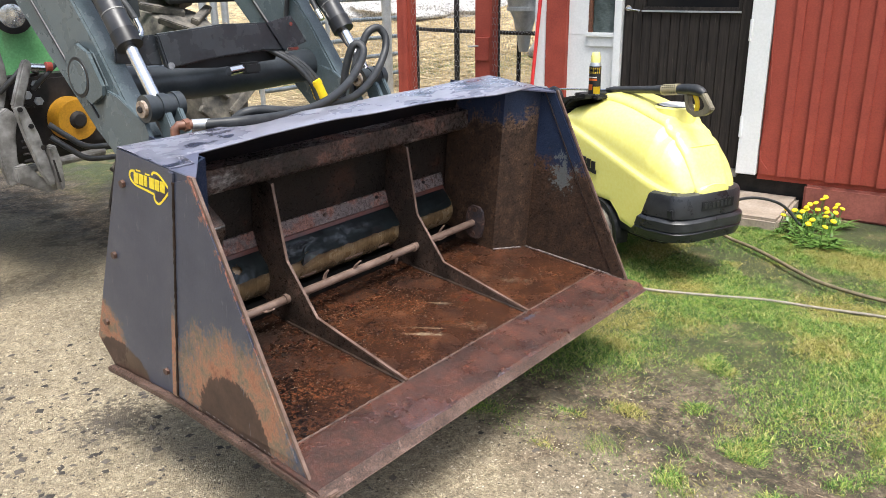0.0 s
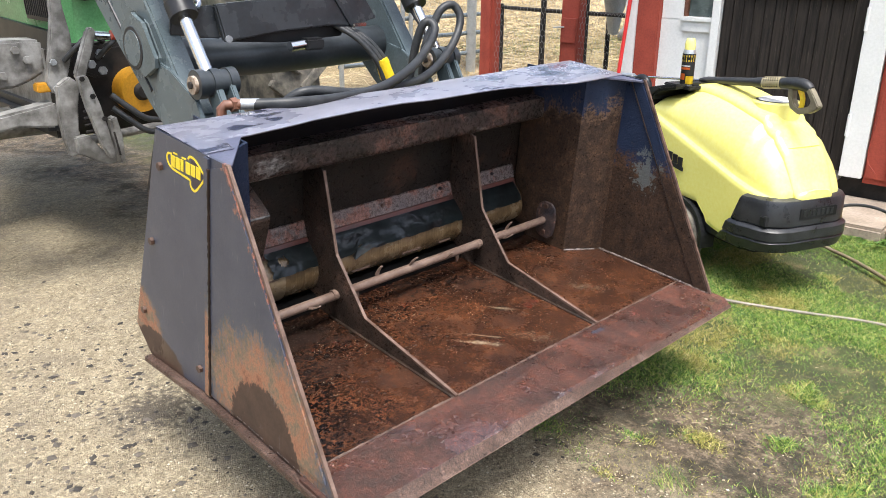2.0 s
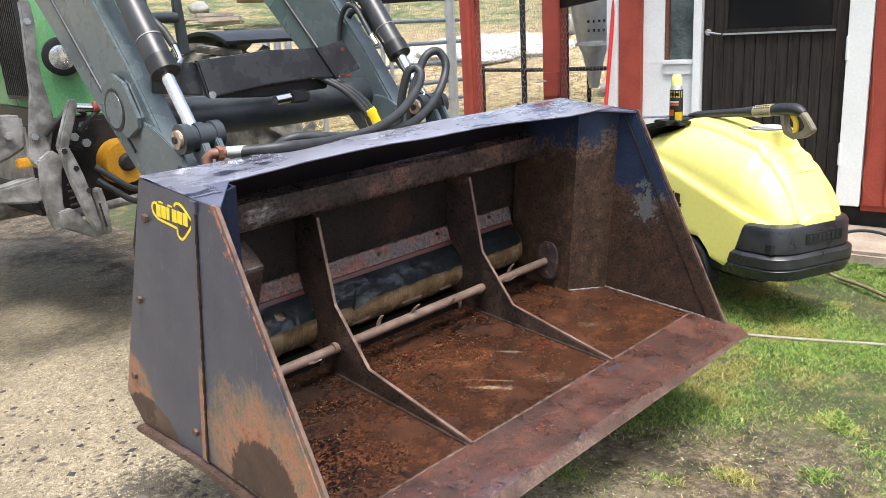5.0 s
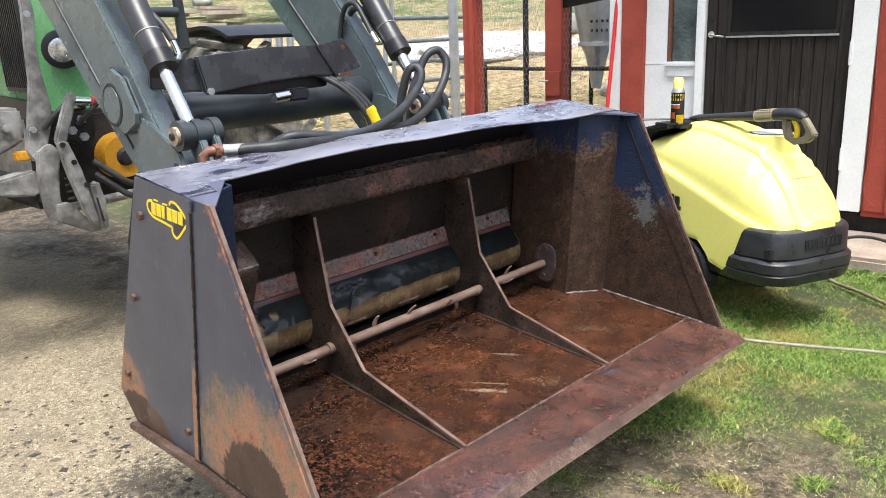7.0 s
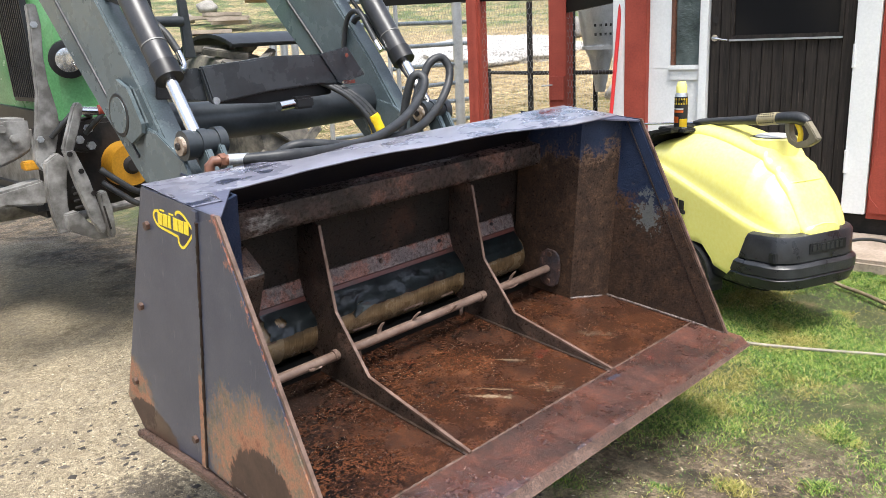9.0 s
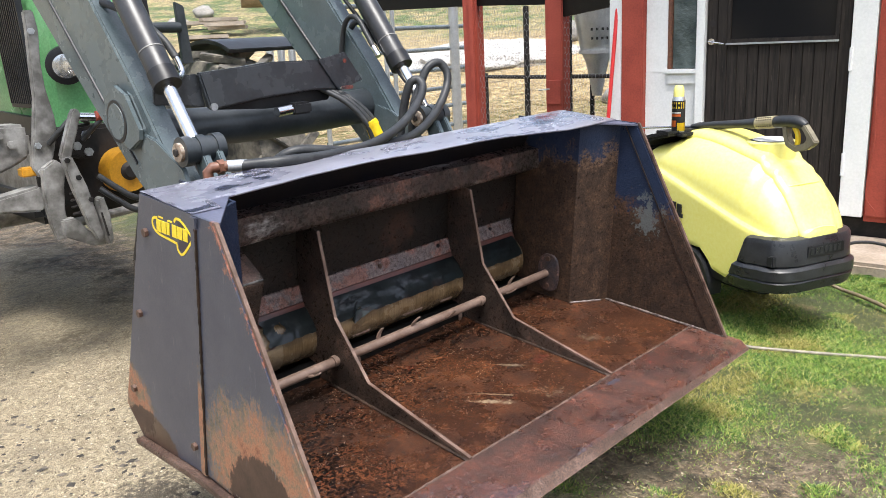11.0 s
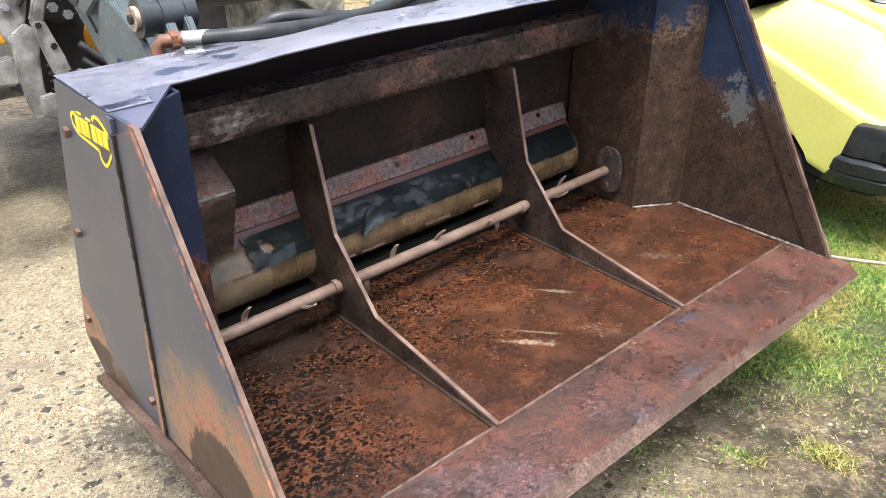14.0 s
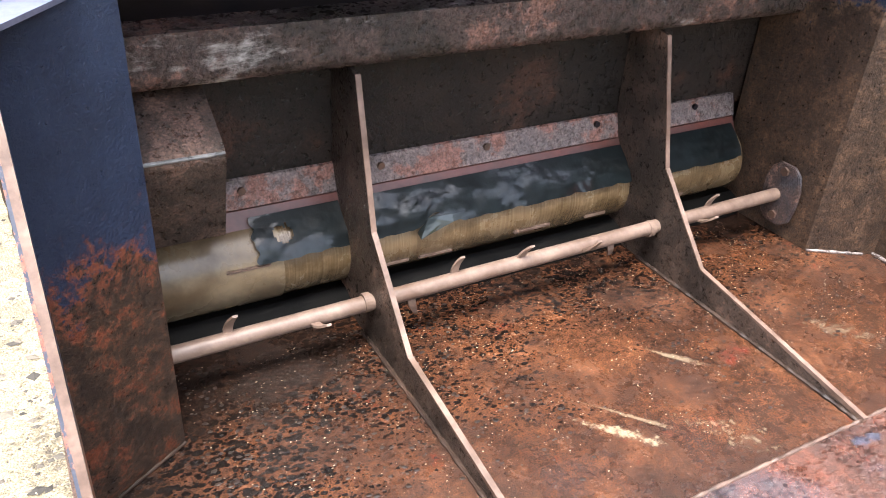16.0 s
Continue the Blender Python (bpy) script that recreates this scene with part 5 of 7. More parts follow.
# ---- pressure washer ----
WASH = pose(3.012, 0.668, 0.0, 0, 0, -111.1)


def curve_at(table, x):
    for (a, u), (b, v) in zip(table, table[1:]):
        if x <= b:
            t = max(0.0, (x - a) / (b - a))
            return u + (v - u) * t
    return table[-1][1]


def washer():
    w = thing("pressure_washer", WASH, "yellow and black hot-water pressure washer on the lawn", "pressure washer")
    top = [(-0.42, 0.70), (-0.36, 0.80), (-0.33, 0.845), (-0.26, 0.862), (-0.18, 0.892), (-0.10, 0.904), (0.0, 0.897), (0.1, 0.880), (0.2, 0.856), (0.29, 0.834), (0.335, 0.822), (0.35, 0.797), (0.368, 0.780), (0.415, 0.763), (0.428, 0.742), (0.436, 0.733), (0.49, 0.680), (0.53, 0.614), (0.562, 0.545), (0.58, 0.518), (0.598, 0.45)]
    low = [(-0.42, 0.30), (-0.2, 0.30), (-0.16, 0.30), (-0.10, 0.35), (0.10, 0.345), (0.17, 0.285), (0.19, 0.255), (0.33, 0.225), (0.36, 0.31), (0.42, 0.43), (0.70, 0.43)]

    def half(x, hw, zb, zt, crease):
        """Half a cross section, from the bottom edge to the crown."""
        if crease:
            rim = max(zb + 0.02, min(zt - 0.05, crease))
            low_z = min(zb + 0.03, rim - 0.02)
            out = [(hw - 0.006, zb), (hw, zb + 0.008), (hw, low_z), (hw, max(low_z + 0.004, rim - 0.03)), (hw - 0.001, rim - 0.006), (hw - 0.005, rim), (hw - 0.016, rim + 0.010)]
            side, crown = hw - 0.018, 0.06
            for k in range(13):
                a = math.radians(7.5 * k)
                out.append((crown + (side - crown) * math.cos(a) ** 0.85, rim + 0.014 + (zt - rim - 0.014) * math.sin(a) ** 0.95))
        else:
            out = [(hw, zb), (hw, zb + 0.3 * (zt - zb)), (hw, zb + 0.6 * (zt - zb))]
            for k in range(9):
                a = math.radians(11.25 * k)
                out.append((hw - 0.05 * (1 - math.cos(a)), zt - 0.04 + 0.04 * math.sin(a)))
        out.append((0.0, zt + 0.004))
        return out

    def loft(x0, x1, drop, wide, round_at, crease):
        bm, rings = bmesh.new(), []
        n = 110
        for i in range(n + 1):
            x = x0 + (x1 - x0) * i / n
            zt, zb = curve_at(top, x) - drop, curve_at(low, x)
            u = max(0.0, (x - round_at) / (x1 - round_at))
            hw = wide - (0.10 if crease else 0.04) * (1 - math.sqrt(max(0.0, 1 - u * u)))
            h = half(x, hw, zb, max(zt, zb + 0.08), 0.70 - 0.30 * (x + 0.25) if crease else 0)
            ring = [bm.verts.new((x, -y, z)) for y, z in h] + [bm.verts.new((x, y, z)) for y, z in h[-2::-1]]
            rings.append(ring)
        for a, b in zip(rings, rings[1:]):
            for k in range(len(a) - 1):
                bm.faces.new((a[k], a[k + 1], b[k + 1], b[k]))
        bm.faces.new(rings[0])
        bm.faces.new(rings[-1])
        return bm
    hood = part("hood", loft(-0.42, 0.565, 0.03, 0.268, 0.30, True), M["yellow"], w, "glossy bright yellow plastic hood", True)
    part("cowl", loft(-0.17, 0.598, 0.0, 0.13, 0.47, False), M["yellow"], hood, "raised yellow cowl with stepped front", True)
    for x, z, half_y, r in ((0.400, 0.757, 0.092, 0.006), (0.478, 0.690, 0.088, 0.004)):
        part("ridge", tube(smooth_path([(x - 0.02, -half_y - 0.012, z - 0.014), (x, -half_y, z), (x + 0.006, 0, z + 0.002), (x, half_y, z), (x - 0.02, half_y + 0.012, z - 0.014)], 6), r, 12), M["yellow"], hood, "moulded ridge across the hood", True)
    part("filler_seat", disc("z", (0.25, 0.02, 0.78), [(0.115, 0), (0.112, 0.082), (0.103, 0.090)], 32), M["yellow"], hood, smooth=True)
    # black ring in place of the shadow round the inset cap
    part("filler_shadow", disc("z", (0.25, 0.02, 0.862), [(0.096, 0), (0.096, 0.008), (0.088, 0.010)], 28), M["black"], hood, "", True)
    part("filler_cap", disc("z", (0.25, 0.02, 0.864), [(0.085, 0), (0.085, 0.010), (0.07, 0.014)], 28), M["white"], hood, "pale round filler cap", True)
    # maker's name as plain bars
    for i in range(6):
        x = -0.27 + i * 0.042
        part("mark_bar", prism([(x, 0.535 - 0.02 * i * 0.35), (x + 0.03, 0.533 - 0.02 * i * 0.35), (x + 0.03, 0.578 - 0.02 * i * 0.35), (x, 0.58 - 0.02 * i * 0.35)], "y", -0.2795, -0.272), M["black"], hood)
    part("mark_bar", prism([(-0.30, 0.515), (-0.02, 0.475), (-0.02, 0.495), (-0.30, 0.535)], "y", -0.2797, -0.272), M["black"], hood)
    # rear console and push handle
    part("console", prism([(-0.30, 0.845), (-0.16, 0.875), (-0.16, 0.90), (-0.30, 0.875), (-0.44, 0.84), (-0.52, 0.58), (-0.46, 0.30), (-0.36, 0.30), (-0.40, 0.6), (-0.36, 0.80)], "y", -0.262, 0.262, 0.012), M["black"], w, "black control console")
    part("console_lid", box((-0.34, -0.20, 0.868), (-0.13, 0.20, 0.886), 0.006, Matrix.Translation((0, 0, 0.0))), M["black"], w)
    part("push_handle", tube(smooth_path([(-0.45, -0.22, 0.68), (-0.50, -0.235, 0.76), (-0.54, -0.235, 0.84), (-0.50, -0.235, 0.885), (-0.44, -0.235, 0.875), (-0.42, -0.225, 0.80), (-0.43, -0.21, 0.72)], 6), 0.022, 12), M["black"], w, "black loop handle", True)
    # bumper: a plan outline that swells and steps with height, wedge-cut at the sides
    levels = ((0.478, 0.430, -0.022), (0.470, 0.425, -0.004), (0.455, 0.418, 0.002), (0.352, 0.380, 0.004), (0.346, 0.374, -0.002), (0.340, 0.370, 0.010), (0.330, 0.362, 0.018), (0.287, 0.345, 0.018), (0.280, 0.345, 0.012), (0.273, 0.340, 0.016), (0.226, 0.290, 0.004), (0.206, 0.280, -0.03), (0.197, 0.280, -0.08))
    bm, rings = bmesh.new(), []
    for z, x0, o in levels:
        x1, hw, r = 0.60 + o, 0.279 + o, 0.12
        near = [(x0, -hw), (0.44, -hw), (x1 - r, -hw + 0.02)]
        near += [(x1 - r + r * math.sin(a), -hw + 0.02 + r - r * math.cos(a)) for a in [radians(v) for v in (15, 30, 45, 60, 75)]] + [(x1 + 0.006, -hw + 0.03 + r)]
        pl = [(x, y) for x, y in near] + [(x, -y) for x, y in near[::-1]]
        lift = 0.012 * max(0.0, 1 - abs(z - 0.18) / 0.05)
        rings.append([bm.verts.new((x, y - 0.008, z + (lift if x > 0.5 else 0))) for x, y in pl])
    for a, b in zip(rings, rings[1:]):
        for k in range(len(a)):
            q = (k + 1) % len(a)
            bm.faces.new((a[k], a[q], b[q], b[k]))
    bm.faces.new(rings[0])
    bm.faces.new(rings[-1])
    b = part("bumper", bm, M["bumper"], w, "scuffed wet black plastic bumper", True)
    part("name_plate", box((0.604, -0.10, 0.385), (0.613, 0.125, 0.435), 0.002), M["black"], b)
    for i in range(7):
        part("mark_bar", box((0.612, -0.085 + 0.028 * i, 0.395), (0.6155, -0.067 + 0.028 * i, 0.425), 0.001), M["bumper"], b)
    part("clip", box((0.53, -0.262, 0.35), (0.565, -0.235, 0.40), 0.004), M["black"], b)
    part("chassis", prism([(-0.45, 0.235), (0.0, 0.205), (0.46, 0.20), (0.52, 0.21), (0.30, 0.27), (-0.10, 0.32), (-0.45, 0.33)], "y", -0.252, 0.252, 0.010), M["black"], w, "black chassis tray")
    part("underbody", box((-0.2, -0.18, 0.16), (0.36, 0.18, 0.225), 0.01), M["black"], w)
    arch = [(0.19 * math.cos(a), 0.155 + 0.19 * math.sin(a)) for a in [radians(v) for v in range(-10, 191, 10)]]
    arch += [(0.172 * math.cos(a), 0.155 + 0.172 * math.sin(a)) for a in [radians(v) for v in range(190, -11, -10)]]
    for s in (-1, 1):
        part("wheel_arch", prism(arch, "y", s * 0.285, s * 0.20), M["black"], w)
        wh = part("wheel", disc("y", (0, s * 0.255 - 0.035, 0.155), [(0.05, 0.0), (0.06, -0.004), (0.10, 0.004), (0.112, -0.002), (0.116, 0.02), (0.112, 0.07), (0.1, 0.066), (0.05, 0.07)], 36), M["safety"] if s > 0 else M["yellow"], w, "yellow plastic wheel disc", True)
        part("tyre", disc("y", (0, s * 0.255 - 0.035, 0.155), [(0.112, 0.0), (0.14, -0.003), (0.152, 0.008), (0.155, 0.035), (0.152, 0.062), (0.14, 0.073), (0.112, 0.07)], 48), M["tyre"], wh, "black rubber tyre", True)


washer()


def lance():
    g = thing("spray_lance", WASH @ pose(0.12, -0.09, 0.008), "black spray gun with a steel lance across the washer", "spray gun")
    part("lance_pipe", rod((-0.95, 0.05, 0.835), (-0.35, 0.05, 0.893), 0.006, 10), M["chrome"], g, "thin steel lance", True)
    part("nozzle", rod((-1.06, 0.05, 0.826), (-0.95, 0.05, 0.835), 0.016, 14), M["galv"], g, smooth=True)
    part("barrel", tube([(-0.36, 0.05, 0.893), (-0.30, 0.05, 0.90), (0.02, 0.05, 0.935), (0.10, 0.05, 0.943)], [0.010, 0.019, 0.021, 0.027], 16), M["hose"], g, "black rubber grip tube", True)
    part("sleeve", tube([(0.10, 0.05, 0.943), (0.21, 0.05, 0.958)], 0.029, 20), M["sleeve"], g, "perforated tan sleeve", True)
    for k in range(7):
        for j in range(5):
            a = radians(-60 + 35 * j - 60)
            part("hole", disc("y", (0.115 + 0.014 * k, 0.0515 - 0.0295, 0.930 + 0.010 * j + 0.0017 * k), [(0.003, 0), (0.003, 0.004)], 8), M["black"], g)
    part("gun_body", tube(smooth_path([(0.21, 0.05, 0.957), (0.27, 0.05, 0.964), (0.335, 0.05, 0.966), (0.385, 0.05, 0.952)], 4), [0.027, 0.028, 0.029, 0.029, 0.029, 0.029, 0.029, 0.029, 0.028, 0.027, 0.025, 0.021, 0.015], 14), M["hose"], g, "", True)
    loop = [(0.265, 0.95), (0.275, 0.885), (0.298, 0.838), (0.36, 0.812), (0.43, 0.828), (0.476, 0.858), (0.486, 0.876), (0.452, 0.918), (0.412, 0.962), (0.375, 0.958), (0.412, 0.918), (0.432, 0.888), (0.418, 0.864), (0.36, 0.846), (0.322, 0.862), (0.306, 0.895), (0.30, 0.95)]
    loop = [(0.215 + 0.86 * (x - 0.215), 0.957 + 0.86 * (z - 0.957)) for x, z in loop]
    part("grip", prism(loop, "y", 0.033, 0.067, 0.004), M["khaki"], g, "khaki hand grip and guard")
    part("trigger", tube(smooth_path([(0.318, 0.05, 0.945), (0.34, 0.05, 0.908), (0.34, 0.05, 0.868), (0.328, 0.05, 0.852)], 5), 0.012, 10), M["safety"], g, "yellow trigger", True)


lance()


def spray_can():
    c = thing("spray_can", WASH @ pose(-0.20, -0.165, 0.886), "aerosol can with yellow cap and black orange label", "can")
    part("body", disc("z", (0, 0, 0), [(0.030, 0), (0.033, 0.003), (0.033, 0.168), (0.027, 0.182)], 28), M["galv"], c, "", True)
    part("label", disc("z", (0, 0, 0.006), [(0.0332, 0), (0.0336, 0.001), (0.0336, 0.155), (0.0332, 0.156)], 28), M["black"], c, "dark printed label", True)
    orange = material("label_orange", (0.65, 0.13, 0.02), 0.4)
    # printed fields as shallow curved patches
    def patch(z0, z1, a0, a1, mat, name):
        bm = bmesh.new()
        n = 8
        rows = [[bm.verts.new((r * math.cos(a), r * math.sin(a), z)) for z, r in ((z0, 0.0339), (z1, 0.0339))] for a in [radians(a0 + (a1 - a0) * i / n) for i in range(n + 1)]]
        for p, q in zip(rows, rows[1:]):
            bm.faces.new((p[0], q[0], q[1], p[1]))
        bmesh.ops.solidify(bm, geom=bm.faces[:], thickness=0.0004)
        part(name, bm, mat, c)
    patch(0.122, 0.155, -150, 30, M["safety"], "shield_field")
    patch(0.132, 0.146, -120, -10, M["black"], "mark_bar")
    patch(0.098, 0.104, -115, -20, M["white"], "text_bar")
    patch(0.082, 0.094, -120, -20, orange, "text_bar")
    patch(0.03, 0.062, -110, -60, orange, "round_field")
    patch(0.008, 0.05, -50, 30, M["safety"], "corner_field")
    part("cap", disc("z", (0, 0, 0.182), [(0.027, 0), (0.027, 0.03), (0.022, 0.05), (0.018, 0.056)], 24), M["yellow"], c, "yellow spray cap", True)


spray_can()

# ---- red house ----
HOUSE = pose(4.476, 0.597, 0.0, 0, 0, -83.6)


def boards(parent, x0, x1, z0, z1, mat, n, y=0.0, proud=0.022):
    """Vertical boards with narrow battens over the joints: one mesh for each piece, shared."""
    wdt = (x1 - x0) / n
    bm = box((0.001, -0.02, 0), (wdt - 0.001, 0.0, z1 - z0), 0.002)
    me = None
    bt = None
    rng = random.Random(3)
    for i in range(n):
        if me is None:
            ob = part("board", bm, mat, parent)
            me = ob.data
            b2 = part("batten", box((-0.028, -0.02 - proud, 0), (0.028, -0.02, z1 - z0), 0.003), mat, parent)
            bt = b2.data
        else:
            ob = new("board", me)
            b2 = new("batten", bt)
            ob.parent = b2.parent = parent
        ob.location = (x0 + i * wdt, y, z0 + rng.uniform(-0.004, 0.004))
        b2.location = (x0 + i * wdt + wdt, y, z0 + rng.uniform(-0.006, 0.002))


def house():
    core = tagged(link_mesh("wall_north", box((0.13, 0.0, 0.16), (6.0, 0.16, 2.7)), M["red"]), "red board-and-batten barn wall", "wall", kind="structure")
    core.matrix_basis = HOUSE
    boards(core, 0.14, 5.98, 0.20, 2.65, M["red"], 38)
    left = tagged(link_mesh("wall_door_side", box((-1.37, 0.03, 0.16), (-0.945, 0.17, 1.10)), M["white"]), "white painted panel under the narrow window", "wall", kind="structure")
    left.matrix_basis = HOUSE
    part("panel_top", box((-1.37, 0.03, 1.98), (-0.945, 0.17, 2.7)), M["white"], left)
    part("panel_left", box((-1.37, 0.028, 1.10), (-1.205, 0.17, 1.98), 0.003), M["white"], left)
    part("panel_board", box((-1.20, 0.012, 1.02), (-0.955, 0.03, 1.09), 0.004), M["white"], left)
    over = tagged(link_mesh("wall_over_door", box((-0.945, 0.0, 2.16), (0.13, 0.16, 2.7)), M["red"]), "red boards above the door", "wall", kind="structure")
    over.matrix_basis = HOUSE
    side = tagged(link_mesh("wall_side", box((-1.54, 0.15, 0.0), (-1.40, 6.0, 2.7)), M["white"]), "white return wall of the barn", "wall", kind="structure")
    side.matrix_basis = HOUSE
    rear = tagged(link_mesh("wall_rear", box((-1.40, 5.85, 0.0), (6.0, 6.0, 2.7)), M["red"]), "red rear wall of the barn", "wall", kind="structure")
    rear.matrix_basis = HOUSE
    east = tagged(link_mesh("wall_east", box((5.85, 0.16, 0.0), (6.0, 5.85, 2.7)), M["red"]), "red end wall of the barn", "wall", kind="structure")
    east.matrix_basis = HOUSE
    roof = tagged(link_mesh("roof", prism([(-0.35, 2.68), (3.0, 4.2), (6.35, 2.68), (6.35, 2.78), (3.0, 4.3), (-0.35, 2.78)], "x", -1.9, 6.4), M["darkiron"]), "dark pitched barn roof", "roof", kind="structure")
    roof.matrix_basis = HOUSE
    cb = tagged(link_mesh("corner_board", box((-1.54, -0.02, 0.10), (-1.372, 0.14, 2.7), 0.006), M["red"]), "red painted corner board", "trim", kind="structure")
    cb.matrix_basis = HOUSE
    wt = tagged(link_mesh("corner_trim", box((-1.64, -0.01, 0.10), (-1.545, 0.14, 2.7), 0.005), M["white"]), "white painted corner trim", "trim", kind="structure")
    wt.matrix_basis = HOUSE
    tr = tagged(link_mesh("door_trim", box((-0.012, -0.035, 0.19), (0.125, 0.10, 2.2), 0.004), M["white"]), "white door casing with flaking foot", "trim", kind="structure")
    tr.matrix_basis = HOUSE
    tl = tagged(link_mesh("door_post", box((-0.985, -0.02, 0.19), (-0.93, 0.10, 2.2), 0.004), M["white"]), "white door post", "trim", kind="structure")
    tl.matrix_basis = HOUSE
    # door
    dr = thing("door_1", HOUSE, "weathered black plank door, closed, with a window", "door", kind="structure")
    stain = material("black_stain", (0.03, 0.027, 0.025), 0.75, spec=0.25)
    g1, g2 = tex(stain, 9, 8, stretch=(6, 6, 0.35), rough=0.65), tex(stain, 30, 8, stretch=(5, 5, 0.2), rough=0.7)
    put_color(stain, mix(stain, ramp(stain, g2, (0.58, 0.0), (0.68, 0.7)), ramp(stain, g1, (0.35, (0.009, 0.0075, 0.007)), (0.6, (0.032, 0.026, 0.022))), (0.12, 0.095, 0.075)))
    bump(stain, g2, 0.4, 0.003)
    n = 13
    w = 0.90 / n
    for i in range(n):
        x = -0.925 + i * w
        z1 = 1.28 if 2 <= i < n - 1 else 2.13
        part("plank", box((x + 0.0015, 0.02, 0.21), (x + w - 0.0015, 0.055, z1), 0.003), stain, dr)
    part("top_rail", box((-0.787, 0.02, 2.0), (-0.09, 0.055, 2.13), 0.003), stain, dr)
    part("sash", box((-0.787, 0.008, 1.272), (-0.09, 0.05, 1.312), 0.004), stain, dr)
    part("drip_strip", box((-0.79, -0.004, 1.276), (-0.088, 0.008, 1.288), 0.002), M["galv"], dr, "thin bare metal drip strip")
    for x in (-0.787, -0.115):
        part("sash", box((x, 0.008, 1.312), (x + 0.025, 0.05, 2.0), 0.004), stain, dr)
    glass = material("dark_glass", (0.012, 0.012, 0.013), 0.12, spec=0.15)
    part("pane", box((-0.762, 0.028, 1.312), (-0.115, 0.034, 2.0)), glass, dr, "dark window pane")
    h = part("handle", tube(smooth_path([(-0.892, 0.02, 1.30), (-0.892, -0.03, 1.30), (-0.875, -0.038, 1.298), (-0.79, -0.038, 1.285)], 5), 0.008, 10), M["chrome"], dr, "chrome lever handle", True)
    part("rose", disc("y", (-0.892, 0.012, 1.30), [(0.022, 0), (0.022, 0.01)], 20), M["chrome"], h)
    part("lock", disc("y", (-0.888, 0.012, 1.42), [(0.022, 0), (0.018, 0.01)], 20), M["darkiron"], dr)
    for z in (0.45, 1.10):
        part("hinge", rod((-0.006, -0.036, z), (-0.006, -0.036, z + 0.14), 0.011, 12), M["white"], dr)
    part("threshold", box((-0.93, 0.0, 0.15), (-0.012, 0.12, 0.208), 0.006), M["cast"], dr)
    # narrow window of patterned glass
    wn = thing("window_1", HOUSE, "narrow window of rippled obscured glass", "window", kind="structure")
    rip = material("rippled_glass", (0.16, 0.19, 0.18), 0.12)
    nn = tex(rip, 45, 3)
    put_color(rip, ramp(rip, tex(rip, 5, 3), (0.35, (0.025, 0.037, 0.036)), (0.6, (0.10, 0.125, 0.12))))
    bump(rip, nn, 0.8, 0.01)
    part("pane", box((-1.175, 0.045, 1.125), (-1.0, 0.052, 1.97)), rip, wn, "rippled glass")
    part("window_frame", box((-1.205, 0.02, 1.10), (-1.177, 0.09, 1.98), 0.004), M["brass"], wn, "peeling brown frame")
    part("window_frame", box((-0.998, 0.01, 1.10), (-0.955, 0.09, 1.98), 0.004), M["white"], wn)
    part("window_sill", box((-1.215, -0.005, 1.09), (-0.955, 0.09, 1.122), 0.005), M["white"], wn)
    # footing
    plinth_red = worn("red_plinth", (0.30, 0.09, 0.065), (0.2, 0.06, 0.045), 0.8, 6, 80, 0.4)
    pl = tagged(link_mesh("plinth", box((0.45, -0.03, -0.05), (6.0, 0.12, 0.16), 0.015), plinth_red), "faded red painted stone plinth", "plinth", kind="structure")
    pl.matrix_basis = HOUSE
    # solid dark box that gives the shade of the gap under the sill
    dk = tagged(link_mesh("footing", box((-1.5, 0.06, -0.05), (0.45, 0.3, 0.17), 0.01), M["darkiron"]), "dark box for the shaded gap under the door sill", "footing", kind="structure")
    dk.matrix_basis = HOUSE
    sl = tagged(link_mesh("doorstep", box((-1.2, -0.62, -0.05), (0.42, 0.05, 0.055), 0.02), worn("dirty_concrete", (0.36, 0.30, 0.24), (0.24, 0.195, 0.15), 0.85, 5, 60, 0.5)), "worn pale concrete doorstep slab", "step", kind="structure")
    sl.matrix_basis = HOUSE
    cable = thing("wall_cable", HOUSE, "thin red cable hanging down the wall", "cable")
    part("cable", tube(smooth_path([(0.145, -0.03, 1.9), (0.14, -0.035, 1.2), (0.165, -0.04, 0.7), (0.14, -0.035, 0.35), (0.20, -0.04, 0.24)], 6), 0.004, 6), M["red"], cable)


house()


